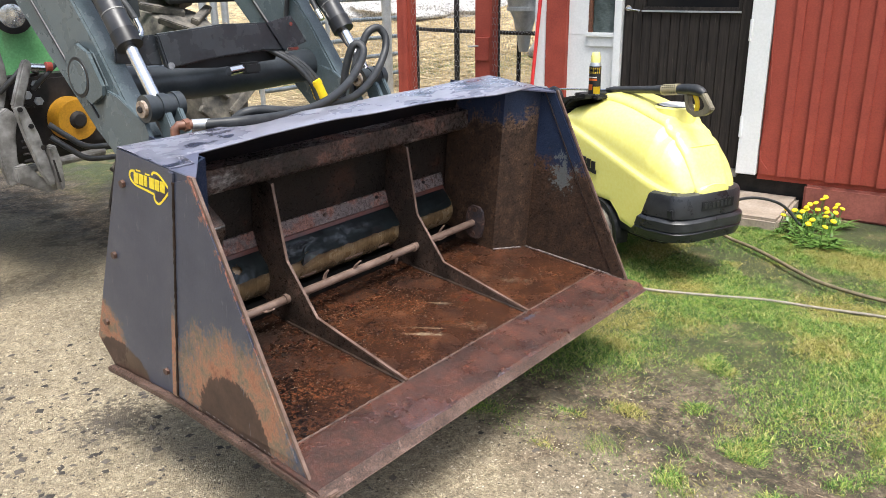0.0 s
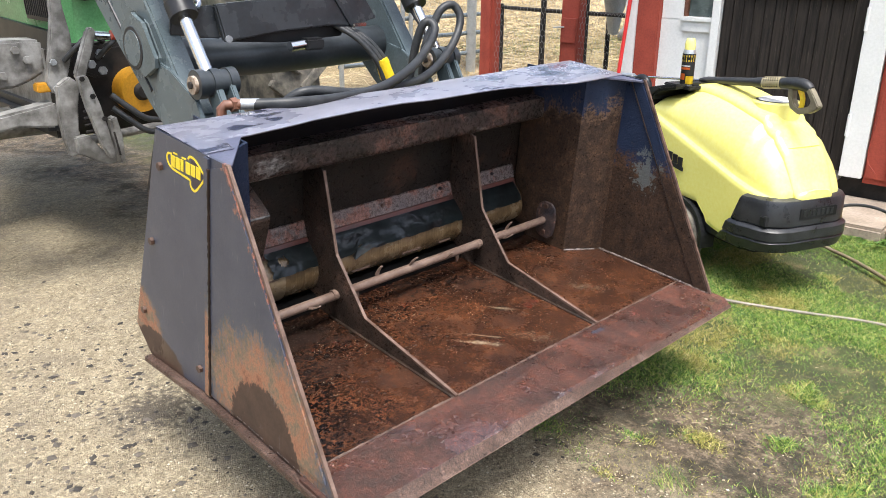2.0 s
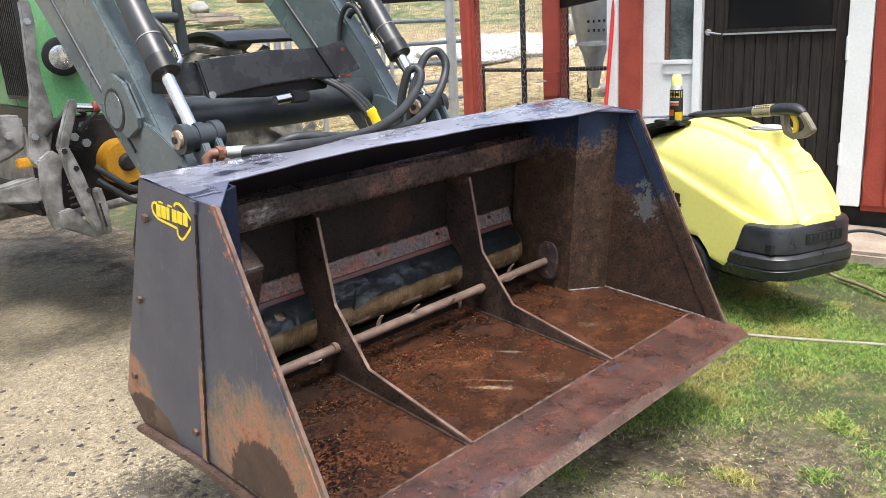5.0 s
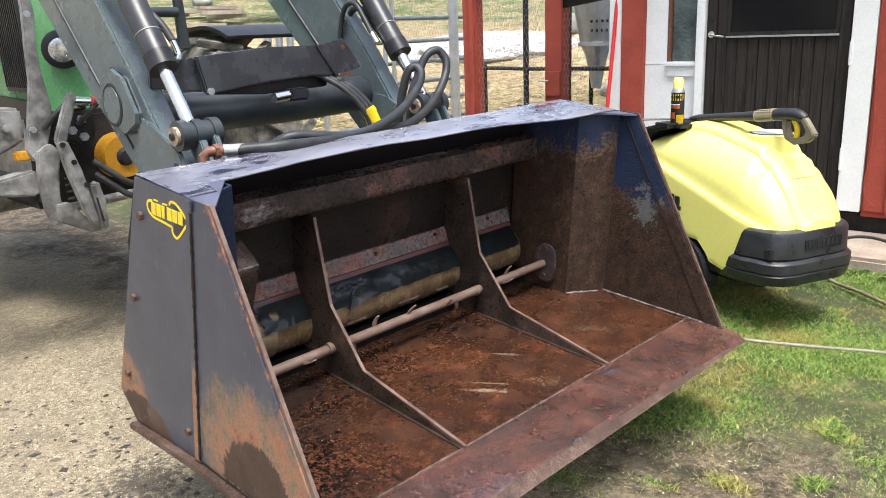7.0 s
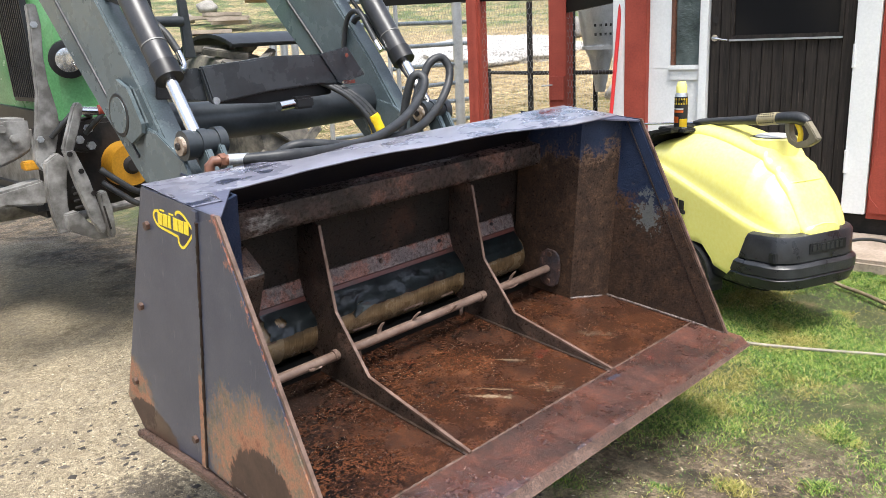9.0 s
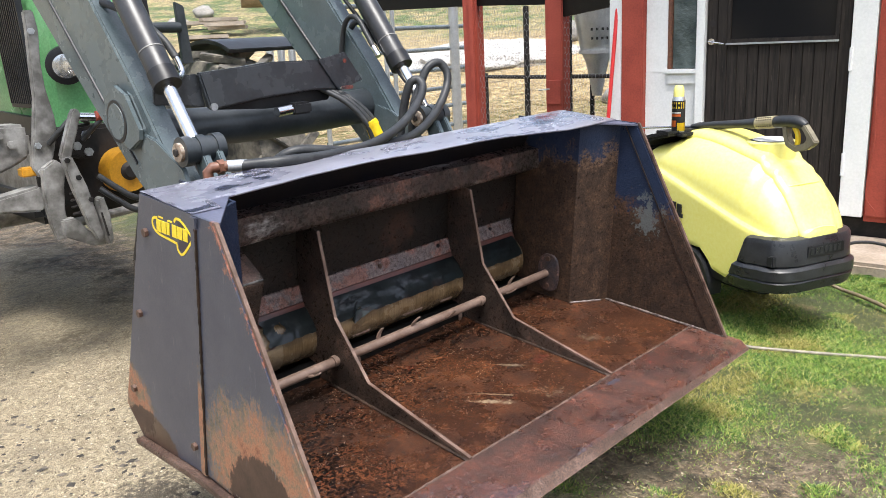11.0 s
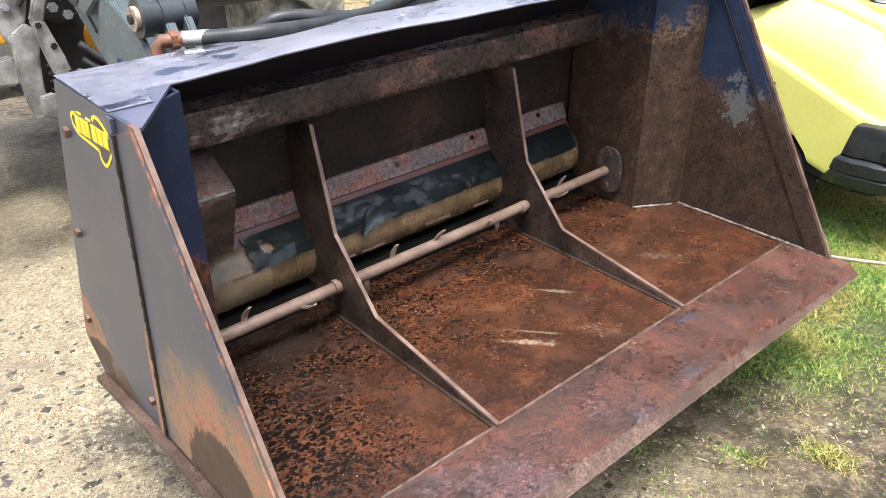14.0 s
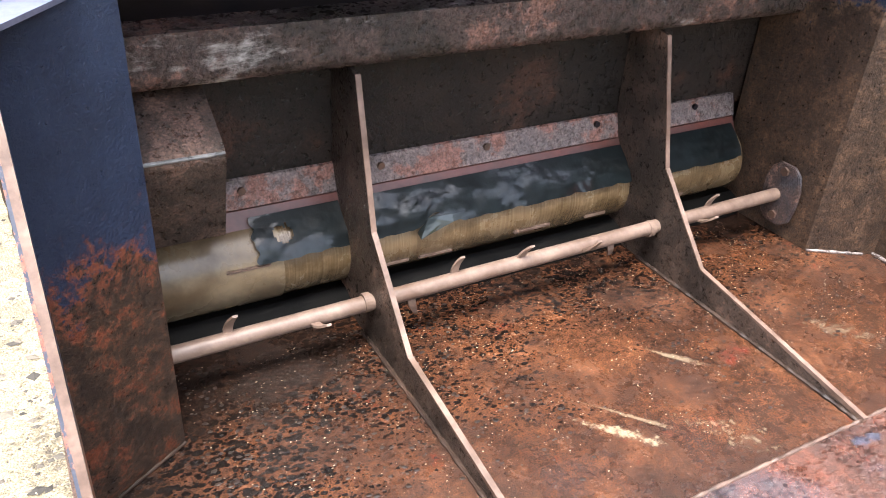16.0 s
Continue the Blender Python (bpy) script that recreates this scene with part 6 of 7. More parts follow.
# ---- fence and yard behind ----
def fence():
    red = M["red"]
    for i, (x, y, s) in enumerate(((4.718, 3.018, 0.078), (4.95, 4.18, 0.072))):
        p = thing("fence_post", pose(x, y, height(x, y) - 0.05, 0, 0, -83.6 + 6), "red painted square timber post of the run", "post", "posts of the run")
        part("post", box((-s, -s, 0), (s, s, 2.3), 0.008), red, p)
        if i == 0:
            part("batten", box((-0.05, -s - 0.03, 0), (s + 0.002, -s, 0.90), 0.004), red, p)
            part("block", box((-0.055, -s - 0.05, 0.90), (s, -s, 1.10), 0.006), red, p, "red timber block")
            part("hook", rod((-0.12, -s - 0.05, 1.02), (-0.02, -s - 0.06, 1.03), 0.006, 8), M["galv"], p)
        else:
            part("batten", box((0.01, -s - 0.03, 0), (0.055, -s, 2.3), 0.004), red, p)
    # hexagonal wire netting between the posts
    def netting(a, b, z0, z1, cell=0.05):
        a, b = Vector(a), Vector(b)
        L = (b - a).length
        d = (b - a) / L
        bm = bmesh.new()
        nx, nz = int(L / cell), int((z1 - z0) / cell)
        t = 0.0008

        def seg(u0, v0, u1, v1):
            p, q = a + d * u0 + Vector((0, 0, v0)), a + d * u1 + Vector((0, 0, v1))
            w = (q - p).normalized()
            n = Vector((d.y, -d.x, 0))
            o = w.cross(n) * t
            vs = [bm.verts.new(v) for v in (p + o, q + o, q - o + n * t, p - o + n * t, p - o - n * t, q - o - n * t)]
            bm.faces.new(vs[:4])
            bm.faces.new((vs[0], vs[1], vs[5], vs[4]))
        for j in range(nz):
            for i in range(nx):
                u = (i + 0.5 * (j % 2)) * cell
                v = z0 + j * cell * 1.0
                seg(u, v, u, v + cell * 0.55)
                seg(u, v + cell * 0.55, u + cell / 2, v + cell)
                seg(u, v + cell * 0.55, u - cell / 2, v + cell)
        return bm
    nt = thing("wire_netting", pose(0, 0, 0), "hexagonal wire netting stretched between red posts", "netting")
    part("net", netting((4.72, 3.02, 0), (4.95, 4.18, 0), 0.1, 1.9), M["galv"], nt)
    part("net", netting((4.95, 4.18, 0), (5.2, 5.6, 0), 0.1, 1.9), M["galv"], nt)
    part("net", netting((4.36, 2.15, 0), (4.72, 3.02, 0), 0.1, 1.9), M["galv"], nt)
    # dark eave of the run, over the netting; its shade is the boards' black
    ev = thing("run_roof", pose(0, 0, 0), "dark eave boards over the run, shade in their colour", "eave")
    for a, b, lo, hi, tall in (((4.72, 3.06), (4.95, 4.14), 1.635, 1.685, 0.2), ((4.95, 4.24), (5.3, 6.2), 1.69, 1.74, 0.2), ((4.37, 2.18), (4.70, 2.94), 1.585, 1.53, 0.3)):
        bm = bmesh.new()
        q = Vector((b[1] - a[1], a[0] - b[0], 0)).normalized() * 0.02
        for p, z in ((a, lo), (b, hi)):
            for d, dz in ((-1, 0), (1, 0), (1, tall), (-1, tall)):
                bm.verts.new(Vector((p[0], p[1], z + dz)) + q * d)
        bm.verts.ensure_lookup_table()
        for f in ((0, 1, 2, 3), (4, 5, 6, 7), (0, 1, 5, 4), (1, 2, 6, 5), (2, 3, 7, 6), (3, 0, 4, 7)):
            bm.faces.new([bm.verts[k] for k in f])
        part("eave_board", bm, M["shade_black"], ev)
    # dark iron fence inside
    irn = thing("iron_fence", pose(0, 0, 0), "dark iron posts and rail fence", "fence")
    for x, y, h in ((6.2, 4.55, 1.7), (6.35, 5.3, 0.98), (6.05, 3.3, 0.98)):
        part("post", rod((x, y, 0), (x, y, h), 0.032, 10), M["darkiron"], irn)
    part("rail", tube([(6.36, 5.35, 0.94), (6.2, 4.55, 0.945), (6.0, 3.0, 0.97), (5.9, 2.2, 0.98)], 0.022, 10), M["darkiron"], irn)
    # galvanised gate of horizontal tubes
    gt = thing("tube_gate", pose(0, 0, 0), "galvanised gate of horizontal tubes", "gate")
    a, b = Vector((4.65, 6.2, 0)), Vector((7.3, 6.3, 0))
    for z in (0.3, 0.55, 0.78, 1.02, 1.27, 1.54, 1.8):
        part("rail", rod(a + Vector((0, 0, z)), b + Vector((0, 0, z)), 0.026, 12), M["gate"], gt, "dull grey tube rail", True)
    for t in (0.0, 0.36, 0.41, 0.82, 1.0):
        p = a.lerp(b, t)
        part("upright", rod(p + Vector((0, -0.04, 0)), p + Vector((0, -0.04, 1.95)), 0.065 if t == 0.82 else 0.028, 12), M["galv"], gt, smooth=True)
    g2 = thing("tube_gate", pose(0, 0, 0), "galvanised gate posts beyond the tractor", "gate")
    for x in (4.06, 4.2, 4.34):
        part("upright", rod((x, 6.3, 0), (x, 6.3, 1.5), 0.04, 12), M["galv"], g2, smooth=True)
    for z in (0.3, 0.6, 0.9):
        part("rail", rod((4.06, 6.3, z), (4.34, 6.3, z), 0.025, 10), M["galv"], g2)
    # hopper with hanging chute
    hp = thing("feed_hopper", pose(6.30, 3.70, 0), "pale grey feed hopper with a tapering chute", "hopper")
    part("body", disc("z", (0, 0, 0), [(0.05, 0.75), (0.085, 0.95), (0.12, 1.1), (0.17, 1.2), (0.27, 1.75), (0.27, 2.0)], 28), M["galv"], hp, "", True)
    part("band", disc("z", (0, 0, 0), [(0.172, 1.18), (0.19, 1.18), (0.19, 1.215), (0.176, 1.215)], 28), M["galv"], hp, "", True)
    for k, z in ((5, 1.42), (4, 1.33)):
        for i in range(k):
            a = radians(200 + i * 14)
            r = 0.222 if z > 1.4 else 0.208
            part("text_bar", box((-0.011, -0.002, -0.013), (0.011, 0.004, 0.013), 0, Matrix.Translation((r * math.cos(a), r * math.sin(a), z)) @ Euler((0, 0, a + math.pi / 2)).to_matrix().to_4x4()), M["black"], hp)
    for dx in (-0.2, 0.2):
        part("leg", rod((dx, 0.2, 0), (dx, 0.2, 1.8), 0.025, 8), M["darkiron"], hp)
    # leaning red pole
    pl = thing("leaning_pole", pose(0, 0, 0), "slim red pole leaning against the corner", "pole")
    part("pole", rod((4.11, 2.19, 0.0), (4.345, 2.17, 1.9), 0.014, 12), material("red_plastic", (0.6, 0.03, 0.03), 0.35), pl)
    # boulders, gravel heap, timber stack on the slope
    rng = random.Random(11)

    def rock(x, y, sx, sy, sz, sink=0.3, mat="stone"):
        bm = bmesh.new()
        bmesh.ops.create_icosphere(bm, subdivisions=3, radius=1)
        o = rng.uniform(0, 50)
        for v in bm.verts:
            v.co *= 1 + 0.28 * noise.noise(v.co * 1.2 + Vector((o, 0, 0))) + 0.1 * noise.noise(v.co * 3 + Vector((0, o, 0)))
        bmesh.ops.transform(bm, matrix=Matrix.Diagonal((sx, sy, sz, 1)), verts=bm.verts)
        ob = tagged(link_mesh("boulder", bm, M[mat], smooth=True), "rough pale grey fieldstone on the slope", "boulder")
        ob.location = (x, y, height(x, y) + sz * (1 - sink) * 0.6)
        ob.rotation_euler = (0, 0, rng.uniform(0, 6))
    for x, y, s in ((9.6, 5.6, 0.2), (10.2, 5.2, 0.24), (12.5, 8.6, 0.3), (13.2, 7.9, 0.26), (9.4, 17.0, 0.22), (8.3, 16.2, 0.2), (12.9, 7.6, 0.34), (11.9, 7.5, 0.22)):
        rock(x, y, s * 1.4, s, s * 0.8)
    bm = bmesh.new()
    bmesh.ops.create_icosphere(bm, subdivisions=5, radius=1)
    for v in bm.verts:
        v.co *= 1 + 0.15 * noise.noise(v.co * 2.3)
    bmesh.ops.transform(bm, matrix=Matrix.Diagonal((1.75, 1.0, 0.3, 1)), verts=bm.verts)
    for v in bm.verts:
        v.co += Vector((0, 0, 0.035 * noise.noise(v.co * 9) + 0.02 * noise.noise(v.co * 23)))
    hp2 = tagged(link_mesh("stone_mound", bm, worn("crushed_stone", (0.15, 0.145, 0.135), (0.50, 0.49, 0.465), 0.9, 30, 70, 1.0, lo=0.36, hi=0.6), smooth=True), "low heap of pale crushed stone on the slope", "heap")
    hp2.location = (10.75, 9.0, height(10.75, 9.0) - 0.02)
    hp2.rotation_euler = (0.12, 0, radians(-40))
    pipe = thing("culvert_pipe", pose(0, 0, 0), "weathered brown culvert pipe lying on the slope", "pipe")
    part("pipe", rod((8.9, 14.5, 2.55), (10.6, 13.5, 2.5), 0.33, 28), worn("brown_pipe", (0.16, 0.12, 0.07), (0.26, 0.20, 0.13), 0.7, 5, 60), pipe, smooth=True)
    for i in range(6):
        x, y = 8.3 + rng.uniform(-0.6, 1.0), 15.2 + rng.uniform(-0.6, 0.6)
        ob = tagged(link_mesh("timber_plank", box((-0.42, -0.1, 0), (0.42, 0.1, 0.08), 0.01), worn("grey_timber", (0.36, 0.31, 0.25), (0.26, 0.22, 0.18), 0.8, 6, 60)), "weathered grey timber plank on the slope", "plank", "timber stack")
        ob.location = (x, y, height(x, y) + 0.01 + 0.1 * (i % 3))
        ob.rotation_euler = (0, 0, rng.uniform(-0.9, 0.3))


fence()


# ---- hoses on the lawn ----
def lawn_hoses():
    grey = worn("pale_hose", (0.25, 0.225, 0.175), (0.16, 0.145, 0.11), 0.5, 20, 90, 0.1)
    a = thing("garden_hose", pose(0, 0, 0), "pale beige hose lying across the lawn", "hose")
    pts = [(2.05, 1.1), (2.25, 0.75), (2.40, 0.40), (2.52, 0.21), (2.66, -0.02), (2.77, -0.21), (2.84, -0.45), (2.90, -0.8), (2.95, -1.3)]
    part("hose", tube(smooth_path([(x, y, height(x, y) + 0.014) for x, y in pts], 6), 0.008, 10), grey, a, smooth=True)
    c = thing("power_cable", pose(0, 0, 0), "dusty tan hose from the washer over the grass", "cable")
    pts = [(3.52, 0.28), (3.45, 0.12), (3.36, -0.04), (3.24, -0.21), (3.15, -0.36), (3.08, -0.58), (3.05, -0.9)]
    part("cable", tube(smooth_path([(3.3, 0.4, 0.16)] + [(x, y, height(x, y) + 0.035) for x, y in pts], 6), 0.010, 10), worn("dusty_tan_hose", (0.19, 0.155, 0.09), (0.11, 0.09, 0.055), 0.5, 20, 90, 0.1), c, smooth=True)
    d = thing("power_cable", pose(0, 0, 0), "black cable arching off the washer's front", "cable")
    part("cable", tube(smooth_path([(3.30, 0.34, 0.2), (3.70, 0.26, 0.22), (3.92, 0.12, 0.16), (3.98, 0.0, 0.03)], 6), 0.009, 10), M["hose"], d, smooth=True)


lawn_hoses()


# ---- loose cover: grass, gravel, straw ----
def island_material(name, stops, rough=0.7):
    m = material(name, rough=rough)
    g = m.node_tree.nodes.new("ShaderNodeNewGeometry")
    put_color(m, ramp(m, g.outputs["Random Per Island"], *stops))
    return m


def raw_mesh(name, vs, fs, mat, label, category):
    me = bpy.data.meshes.new(name)
    me.from_pydata(vs, [], fs)
    me.materials.append(mat)
    return tagged(new(name, me), label, category, kind="stuff")


def lawn_density(x, y):
    d = min(1.0, max(0.0, (x - 1.22 + 0.25 * noise.noise((x * 2.1, y * 2.1, 9.0))) / 0.45))
    bare = math.exp(-(((x - 1.40) / 0.38) ** 2 + ((y + 0.26) / 0.26) ** 2))
    d *= 1 - min(1.0, 1.5 * bare)
    d *= 0.6 + 0.9 * max(-0.6, noise.noise((x * 1.7, y * 1.7, 4.0))) + 0.5 * min(0.0, noise.noise((x * 6, y * 6, 14.0)))
    tuft = noise.noise((x * 5.5, y * 5.5, 7.0))
    if x > 0.9 and y < 0.3:
        d = max(d, 0.06 + 0.7 * max(0.0, tuft - 0.2) * 3)
    if x > 3.9 + 0.11 * (0.6 - y) and y < 1.9:
        d *= 0.15
    if y > 2.6:
        d *= 0.2
    return d


def grass():
    rng = random.Random(21)
    lush, dry = ([], []), ([], [])
    n = 0
    while n < 900000:
        if rng.random() < 0.8:
            x, y = rng.uniform(0.9, 3.9), rng.uniform(-1.3, 1.3)
        else:
            x, y = rng.uniform(1.5, 4.5), rng.uniform(-2.2, 3.0)
        n += 1
        d = lawn_density(x, y)
        if rng.random() > d:
            continue
        z = height(x, y) - 0.004
        h = rng.uniform(0.006, 0.022) * (0.65 + 0.55 * min(1, d)) * (1 + 0.5 * max(0.0, noise.noise((x * 7, y * 7, 40.0))))
        w = rng.uniform(0.0009, 0.0018)
        a = rng.uniform(0, 6.283)
        lean = rng.uniform(0.4, 2.0) * h
        b = rng.uniform(0, 6.283)
        ca, sa, lx, ly = math.cos(a) * w, math.sin(a) * w, math.cos(b) * lean, math.sin(b) * lean
        patch = noise.noise((x * 2.6, y * 2.6, 31.0)) + 0.5 * noise.noise((x * 9, y * 9, 5.0))
        vs, fs = dry if patch + rng.uniform(-0.25, 0.25) > 0.22 else lush
        k = len(vs)
        vs += [(x - ca, y - sa, z), (x + ca, y + sa, z), (x + ca * 0.8 + lx * 0.4, y + sa * 0.8 + ly * 0.4, z + h * 0.65), (x - ca * 0.8 + lx * 0.4, y - sa * 0.8 + ly * 0.4, z + h * 0.65), (x + lx, y + ly, z + h)]
        fs += [(k, k + 1, k + 2, k + 3), (k + 3, k + 2, k + 4)]
    # a few tufts in the gravel
    vs, fs = lush
    for cx, cy in ((-0.62, 0.95), (1.05, -0.25), (1.2, -0.5), (0.95, -0.55)):
        for _ in range(160):
            r, a = 0.07 * rng.random() ** 0.7, rng.uniform(0, 6.283)
            x, y = cx + r * math.cos(a), cy + r * math.sin(a)
            z, h, b = height(x, y) - 0.003, rng.uniform(0.015, 0.045), rng.uniform(0, 6.283)
            w, k = 0.0015, len(vs)
            vs += [(x - w, y, z), (x + w, y, z), (x + h * 0.7 * math.cos(b), y + h * 0.7 * math.sin(b), z + h)]
            fs += [(k, k + 1, k + 2)]
    m = island_material("grass_blades", ((0.0, (0.016, 0.05, 0.008)), (0.3, (0.062, 0.155, 0.022)), (0.65, (0.18, 0.32, 0.045)), (0.88, (0.38, 0.45, 0.085)), (1.0, (0.58, 0.50, 0.22))), 0.55)
    raw_mesh("grass", *lush, m, "short worn lawn grass", "grass")
    yellow = island_material("dry_grass_blades", ((0.0, (0.11, 0.12, 0.02)), (0.4, (0.25, 0.25, 0.045)), (0.8, (0.42, 0.37, 0.10)), (1.0, (0.56, 0.47, 0.22))), 0.6)
    raw_mesh("dry_grass", *dry, yellow, "yellowed patches of dry lawn grass", "grass")


grass()


def pebbles():
    rng = random.Random(5)
    octa = ((1, 0, 0), (-1, 0, 0), (0, 1, 0), (0, -1, 0), (0, 0, 1), (0, 0, -0.6))
    of = ((0, 2, 4), (2, 1, 4), (1, 3, 4), (3, 0, 4), (2, 0, 5), (1, 2, 5), (3, 1, 5), (0, 3, 5))

    def scatter(n, xr, yr, lo, hi, flat, keep=None):
        vs, fs = [], []
        for _ in range(n):
            x, y = rng.uniform(*xr), rng.uniform(*yr)
            if keep and rng.random() > keep(x, y):
                continue
            s = lo + (hi - lo) * rng.random() ** 2.5
            a = rng.uniform(0, 6.283)
            c, si = math.cos(a), math.sin(a)
            sx, sy, sz = s * rng.uniform(0.7, 1.3), s * rng.uniform(0.6, 1.1), s * flat * rng.uniform(0.6, 1.2)
            z, k = height(x, y), len(vs)
            for p in octa:
                u, v, w = p[0] * sx * rng.uniform(0.8, 1.2), p[1] * sy * rng.uniform(0.8, 1.2), p[2] * sz
                vs.append((x + c * u - si * v, y + si * u + c * v, z + w + sz * 0.2))
            fs += [tuple(k + i for i in f) for f in of]
        return vs, fs
    pale = island_material("gravel_grains", ((0.0, (0.08, 0.063, 0.042)), (0.35, (0.22, 0.18, 0.115)), (0.8, (0.42, 0.36, 0.25)), (1.0, (0.60, 0.54, 0.42))), 0.85)
    v, f = scatter(52000, (-1.1, 1.0), (-0.7, 2.6), 0.0012, 0.0055, 0.6)
    v2, f2 = scatter(1600, (0.6, 1.8), (-0.9, 0.4), 0.0018, 0.007, 0.6)
    f += [tuple(i + len(v) for i in q) for q in f2]
    raw_mesh("gravel", v + v2, f, pale, "fine pale loose gravel grains", "gravel")
    dark = island_material("dark_chips", ((0.0, (0.028, 0.024, 0.02)), (0.6, (0.07, 0.06, 0.049)), (1.0, (0.14, 0.118, 0.092))), 0.8)

    def near(x, y):
        return math.exp(-(((x + 0.15) / 0.45) ** 2 + ((y - 1.35) / 0.75) ** 2))
    v, f = scatter(4200, (-1.0, 0.7), (-0.2, 2.8), 0.0025, 0.02, 0.3, near)
    v2, f2 = scatter(500, (0.8, 2.0), (-0.7, 0.3), 0.003, 0.014, 0.35)
    f += [tuple(i + len(v) for i in q) for q in f2]
    raw_mesh("dark_chips", v + v2, f, dark, "dark flat chips scattered on the gravel", "gravel")


pebbles()


def straw():
    rng = random.Random(8)
    vs, fs = [], []

    def stalk(x, y, L, w, z):
        a, t = rng.uniform(0, 6.283), rng.uniform(-0.25, 0.25)
        dx, dy, dz = math.cos(a) * L, math.sin(a) * L, t * L
        px, py, k = -math.sin(a) * w, math.cos(a) * w, len(vs)
        vs.extend([(x - px, y - py, z), (x + px, y + py, z), (x + dx + px, y + dy + py, z + abs(dz)), (x + dx - px, y + dy - py, z + abs(dz)), (x + dx / 2, y + dy / 2, z + abs(dz) / 2 + w)])
        fs.extend([(k, k + 1, k + 4), (k + 1, k + 2, k + 4), (k + 2, k + 3, k + 4), (k + 3, k, k + 4)])
    for _ in range(26000):
        u = rng.random()
        x, y = 5.0 + 7 * u * rng.random() + rng.uniform(0, 2.5), 2.4 + rng.uniform(0, 7.0)
        z = height(x, y) + 0.16 * max(0, noise.noise((x * 0.9, y * 0.9, 2.0))) * rng.random()
        stalk(x, y, rng.uniform(0.08, 0.22), rng.uniform(0.003, 0.006), z)
    for _ in range(500):
        x, y = rng.uniform(0.9, 3.4), rng.uniform(-1.0, 0.9)
        stalk(x, y, rng.uniform(0.01, 0.04), 0.0008, height(x, y) + rng.uniform(0.004, 0.02))
    m = island_material("straw_stalks", ((0.0, (0.22, 0.15, 0.07)), (0.5, (0.42, 0.32, 0.17)), (1.0, (0.58, 0.48, 0.30))), 0.6)
    raw_mesh("straw", vs, fs, m, "loose dry straw littering the yard", "straw")


straw()


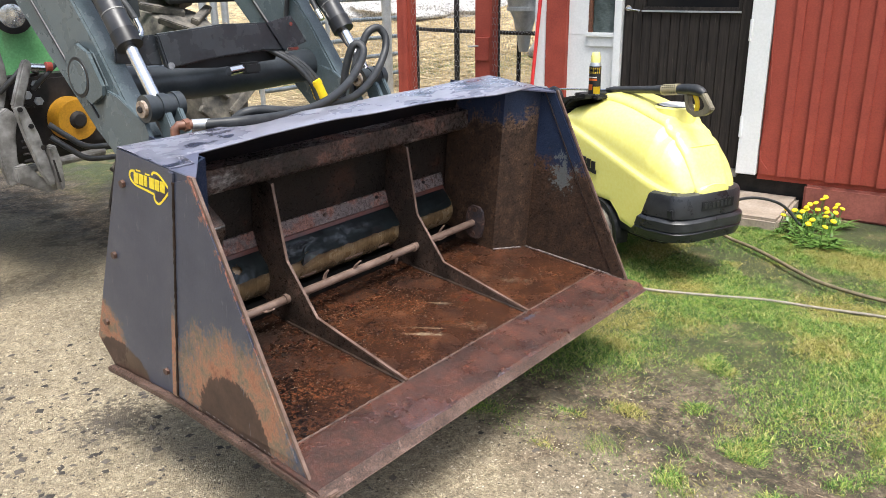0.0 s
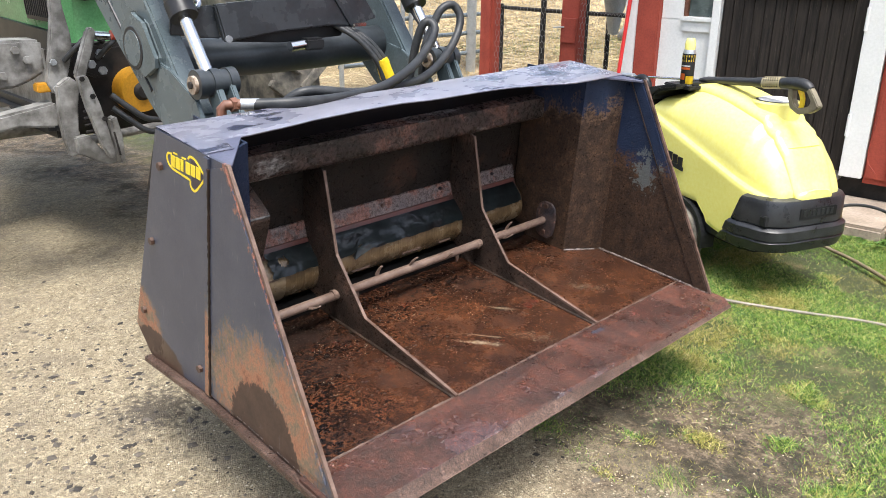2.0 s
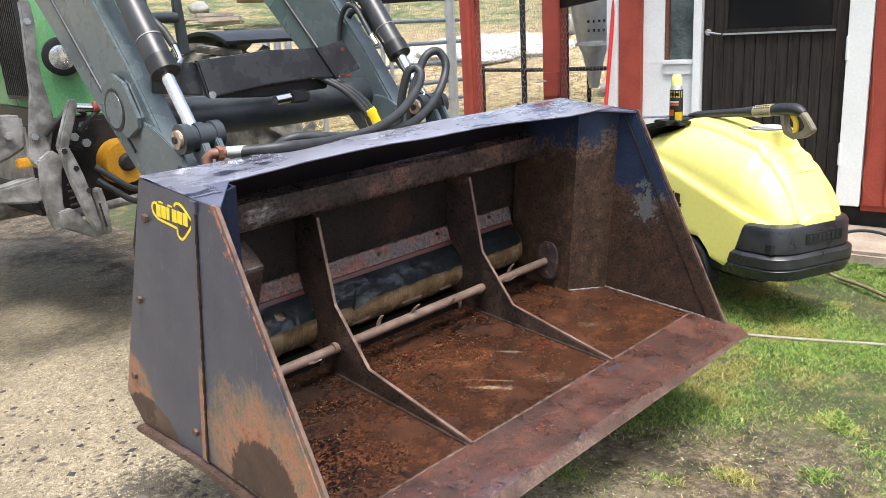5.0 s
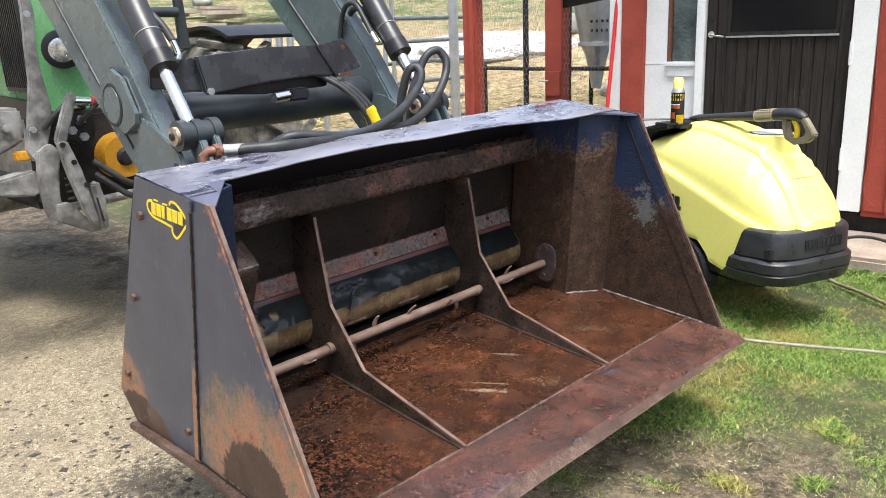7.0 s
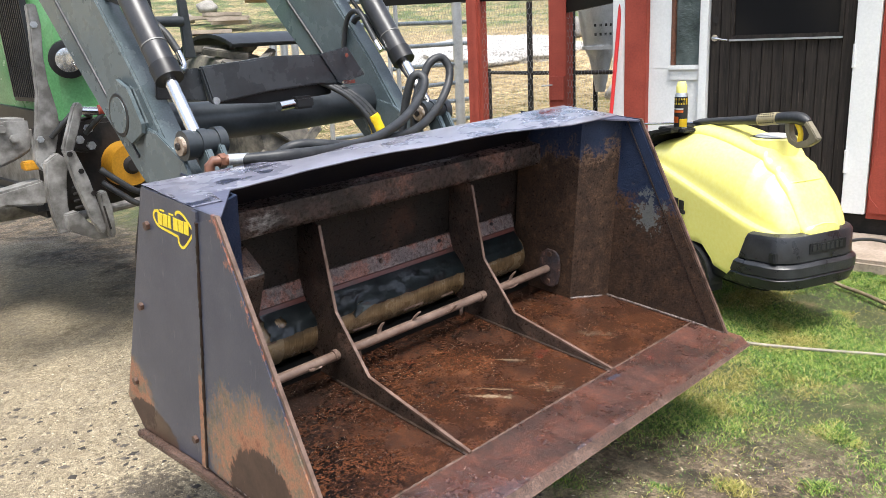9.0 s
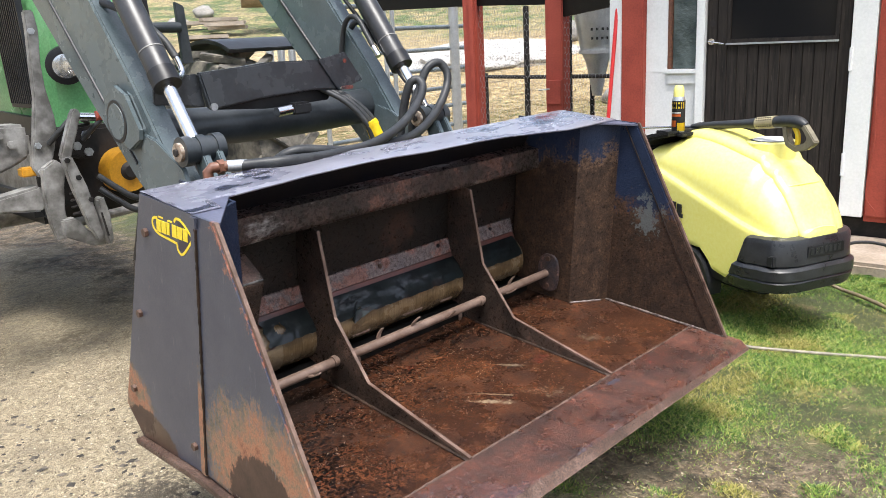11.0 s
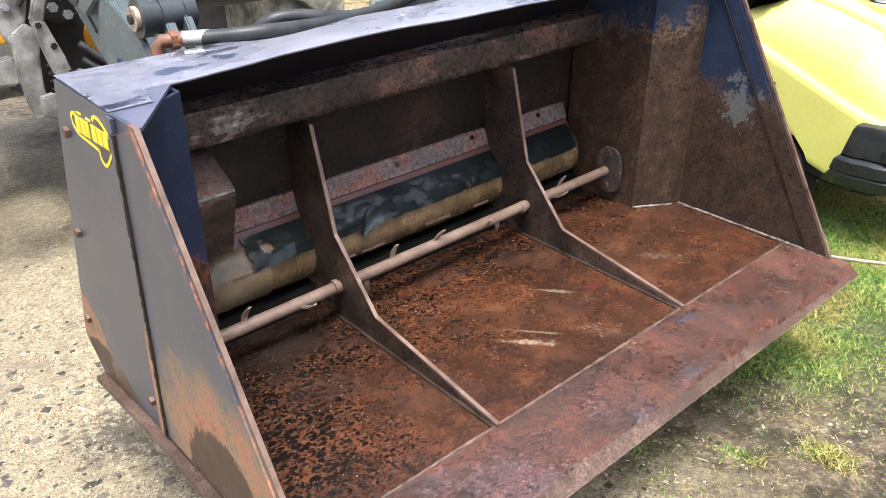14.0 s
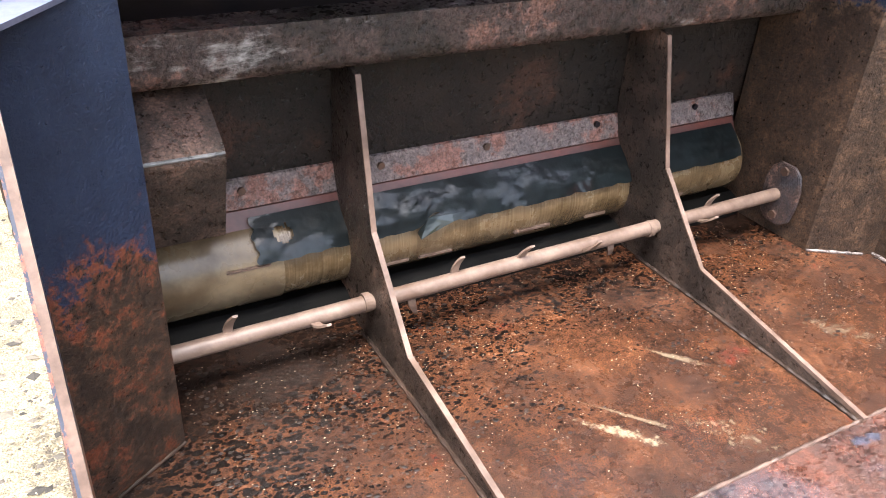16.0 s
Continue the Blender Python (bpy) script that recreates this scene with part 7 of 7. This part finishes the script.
def dandelions():
    rng = random.Random(2)
    leaf = worn("dandelion_leaf", (0.06, 0.14, 0.02), (0.11, 0.21, 0.04), 0.5, 20, 120)
    petal = worn("dandelion_petal", (0.85, 0.60, 0.01), (0.75, 0.5, 0.01), 0.6, 60, 200)
    for cx, cy, r, nf in ((4.02, 0.05, 0.22, 13), (4.28, -0.02, 0.18, 8), (3.85, -0.15, 0.12, 4)):
        z0 = height(cx, cy)
        t = thing("dandelion_clump", pose(cx, cy, z0), "green dandelion clump with bright yellow flowers", "plant", "dandelions by the plinth")
        bm = bmesh.new()
        for _ in range(130):
            a, q = rng.uniform(0, 6.283), r * rng.random() ** 0.6
            b, L, w = rng.uniform(0, 6.283), rng.uniform(0.07, 0.15), rng.uniform(0.006, 0.013)
            base = Vector((q * math.cos(a), q * math.sin(a), 0))
            d, s = Vector((math.cos(b), math.sin(b), 0)), Vector((-math.sin(b), math.cos(b), 0))
            rise = rng.uniform(0.3, 0.9)
            p = [base, base + d * L * 0.4 + s * w + Vector((0, 0, L * 0.45 * rise)), base + d * L + Vector((0, 0, L * 0.5 * rise)), base + d * L * 0.4 - s * w + Vector((0, 0, L * 0.45 * rise))]
            bm.faces.new([bm.verts.new(v) for v in p])
        part("leaves", bm, leaf, t)
        for _ in range(nf):
            a, q = rng.uniform(0, 6.283), r * rng.random() ** 0.5
            x, y, h = q * math.cos(a), q * math.sin(a), rng.uniform(0.09, 0.17)
            st = part("stem", tube([(x, y, 0), (x + 0.01, y, h * 0.6), (x + 0.012, y - 0.008, h)], 0.003, 6), leaf, t)
            tilt = Matrix.Translation((x + 0.012, y - 0.008, h)) @ Euler((rng.uniform(-0.5, 0.5), rng.uniform(-0.8, 0.1), 0)).to_matrix().to_4x4()
            part("flower", lathe([(0.005, 0), (0.017, 0.006), (0.018, 0.011), (0.013, 0.017), (0.005, 0.019)], tilt, 14), petal, st)


dandelions()


def side_stone():
    bm = bmesh.new()
    bmesh.ops.create_icosphere(bm, subdivisions=3, radius=1)
    for v in bm.verts:
        v.co *= 1 + 0.2 * noise.noise(v.co * 1.7)
    bmesh.ops.transform(bm, matrix=Matrix.Diagonal((0.09, 0.11, 0.2, 1)), verts=bm.verts)
    ob = tagged(link_mesh("fieldstone", bm, M["stone"], smooth=True), "pale rough stone standing by the plinth", "stone")
    ob.location = (4.60, -0.46, 0.16)


side_stone()


def bucket_litter():
    """Pale grains and dark scale left on the wet floor of the bucket."""
    rng = random.Random(14)
    for name, n, mat, label in (("grain", 1500, island_material("pale_grain", ((0.0, (0.10, 0.065, 0.04)), (1.0, (0.36, 0.29, 0.21)))), "pale grains left on the bucket floor"),
                                ("rust_scale", 1300, island_material("rust_flake", ((0.0, (0.006, 0.004, 0.003)), (1.0, (0.02, 0.011, 0.008))), 0.35), "dark wet scale flakes on the bucket floor")):
        vs, fs = [], []
        for _ in range(n):
            x = rng.uniform(0.16, 1.6)
            y = 0.28 + 0.55 * rng.random() ** (0.55 if name == "rust_scale" else 0.7)
            if name == "rust_scale" and noise.noise((x * 4, y * 4, 6)) < 0.05 - (0.25 if x < 0.55 else 0.0):
                continue
            s = rng.uniform(0.0007, 0.0019) if name == "grain" else rng.uniform(0.0015, 0.006)
            a = rng.uniform(0, 6.283)
            k, m = len(vs), 6
            h = s * (0.7 if name == "grain" else 0.12)
            for i in range(m):
                b = a + i * 6.283 / m
                r = s * rng.uniform(0.7, 1.3)
                vs.append((x + r * math.cos(b), y + 0.7 * r * math.sin(b), 0.0004))
            vs.append((x, y, 0.0006 + h))
            fs += [(k + i, k + (i + 1) % m, k + m) for i in range(m)]
        ob = raw_mesh(name, vs, fs, mat, label, "litter")
        ob.matrix_basis = TILT


bucket_litter()
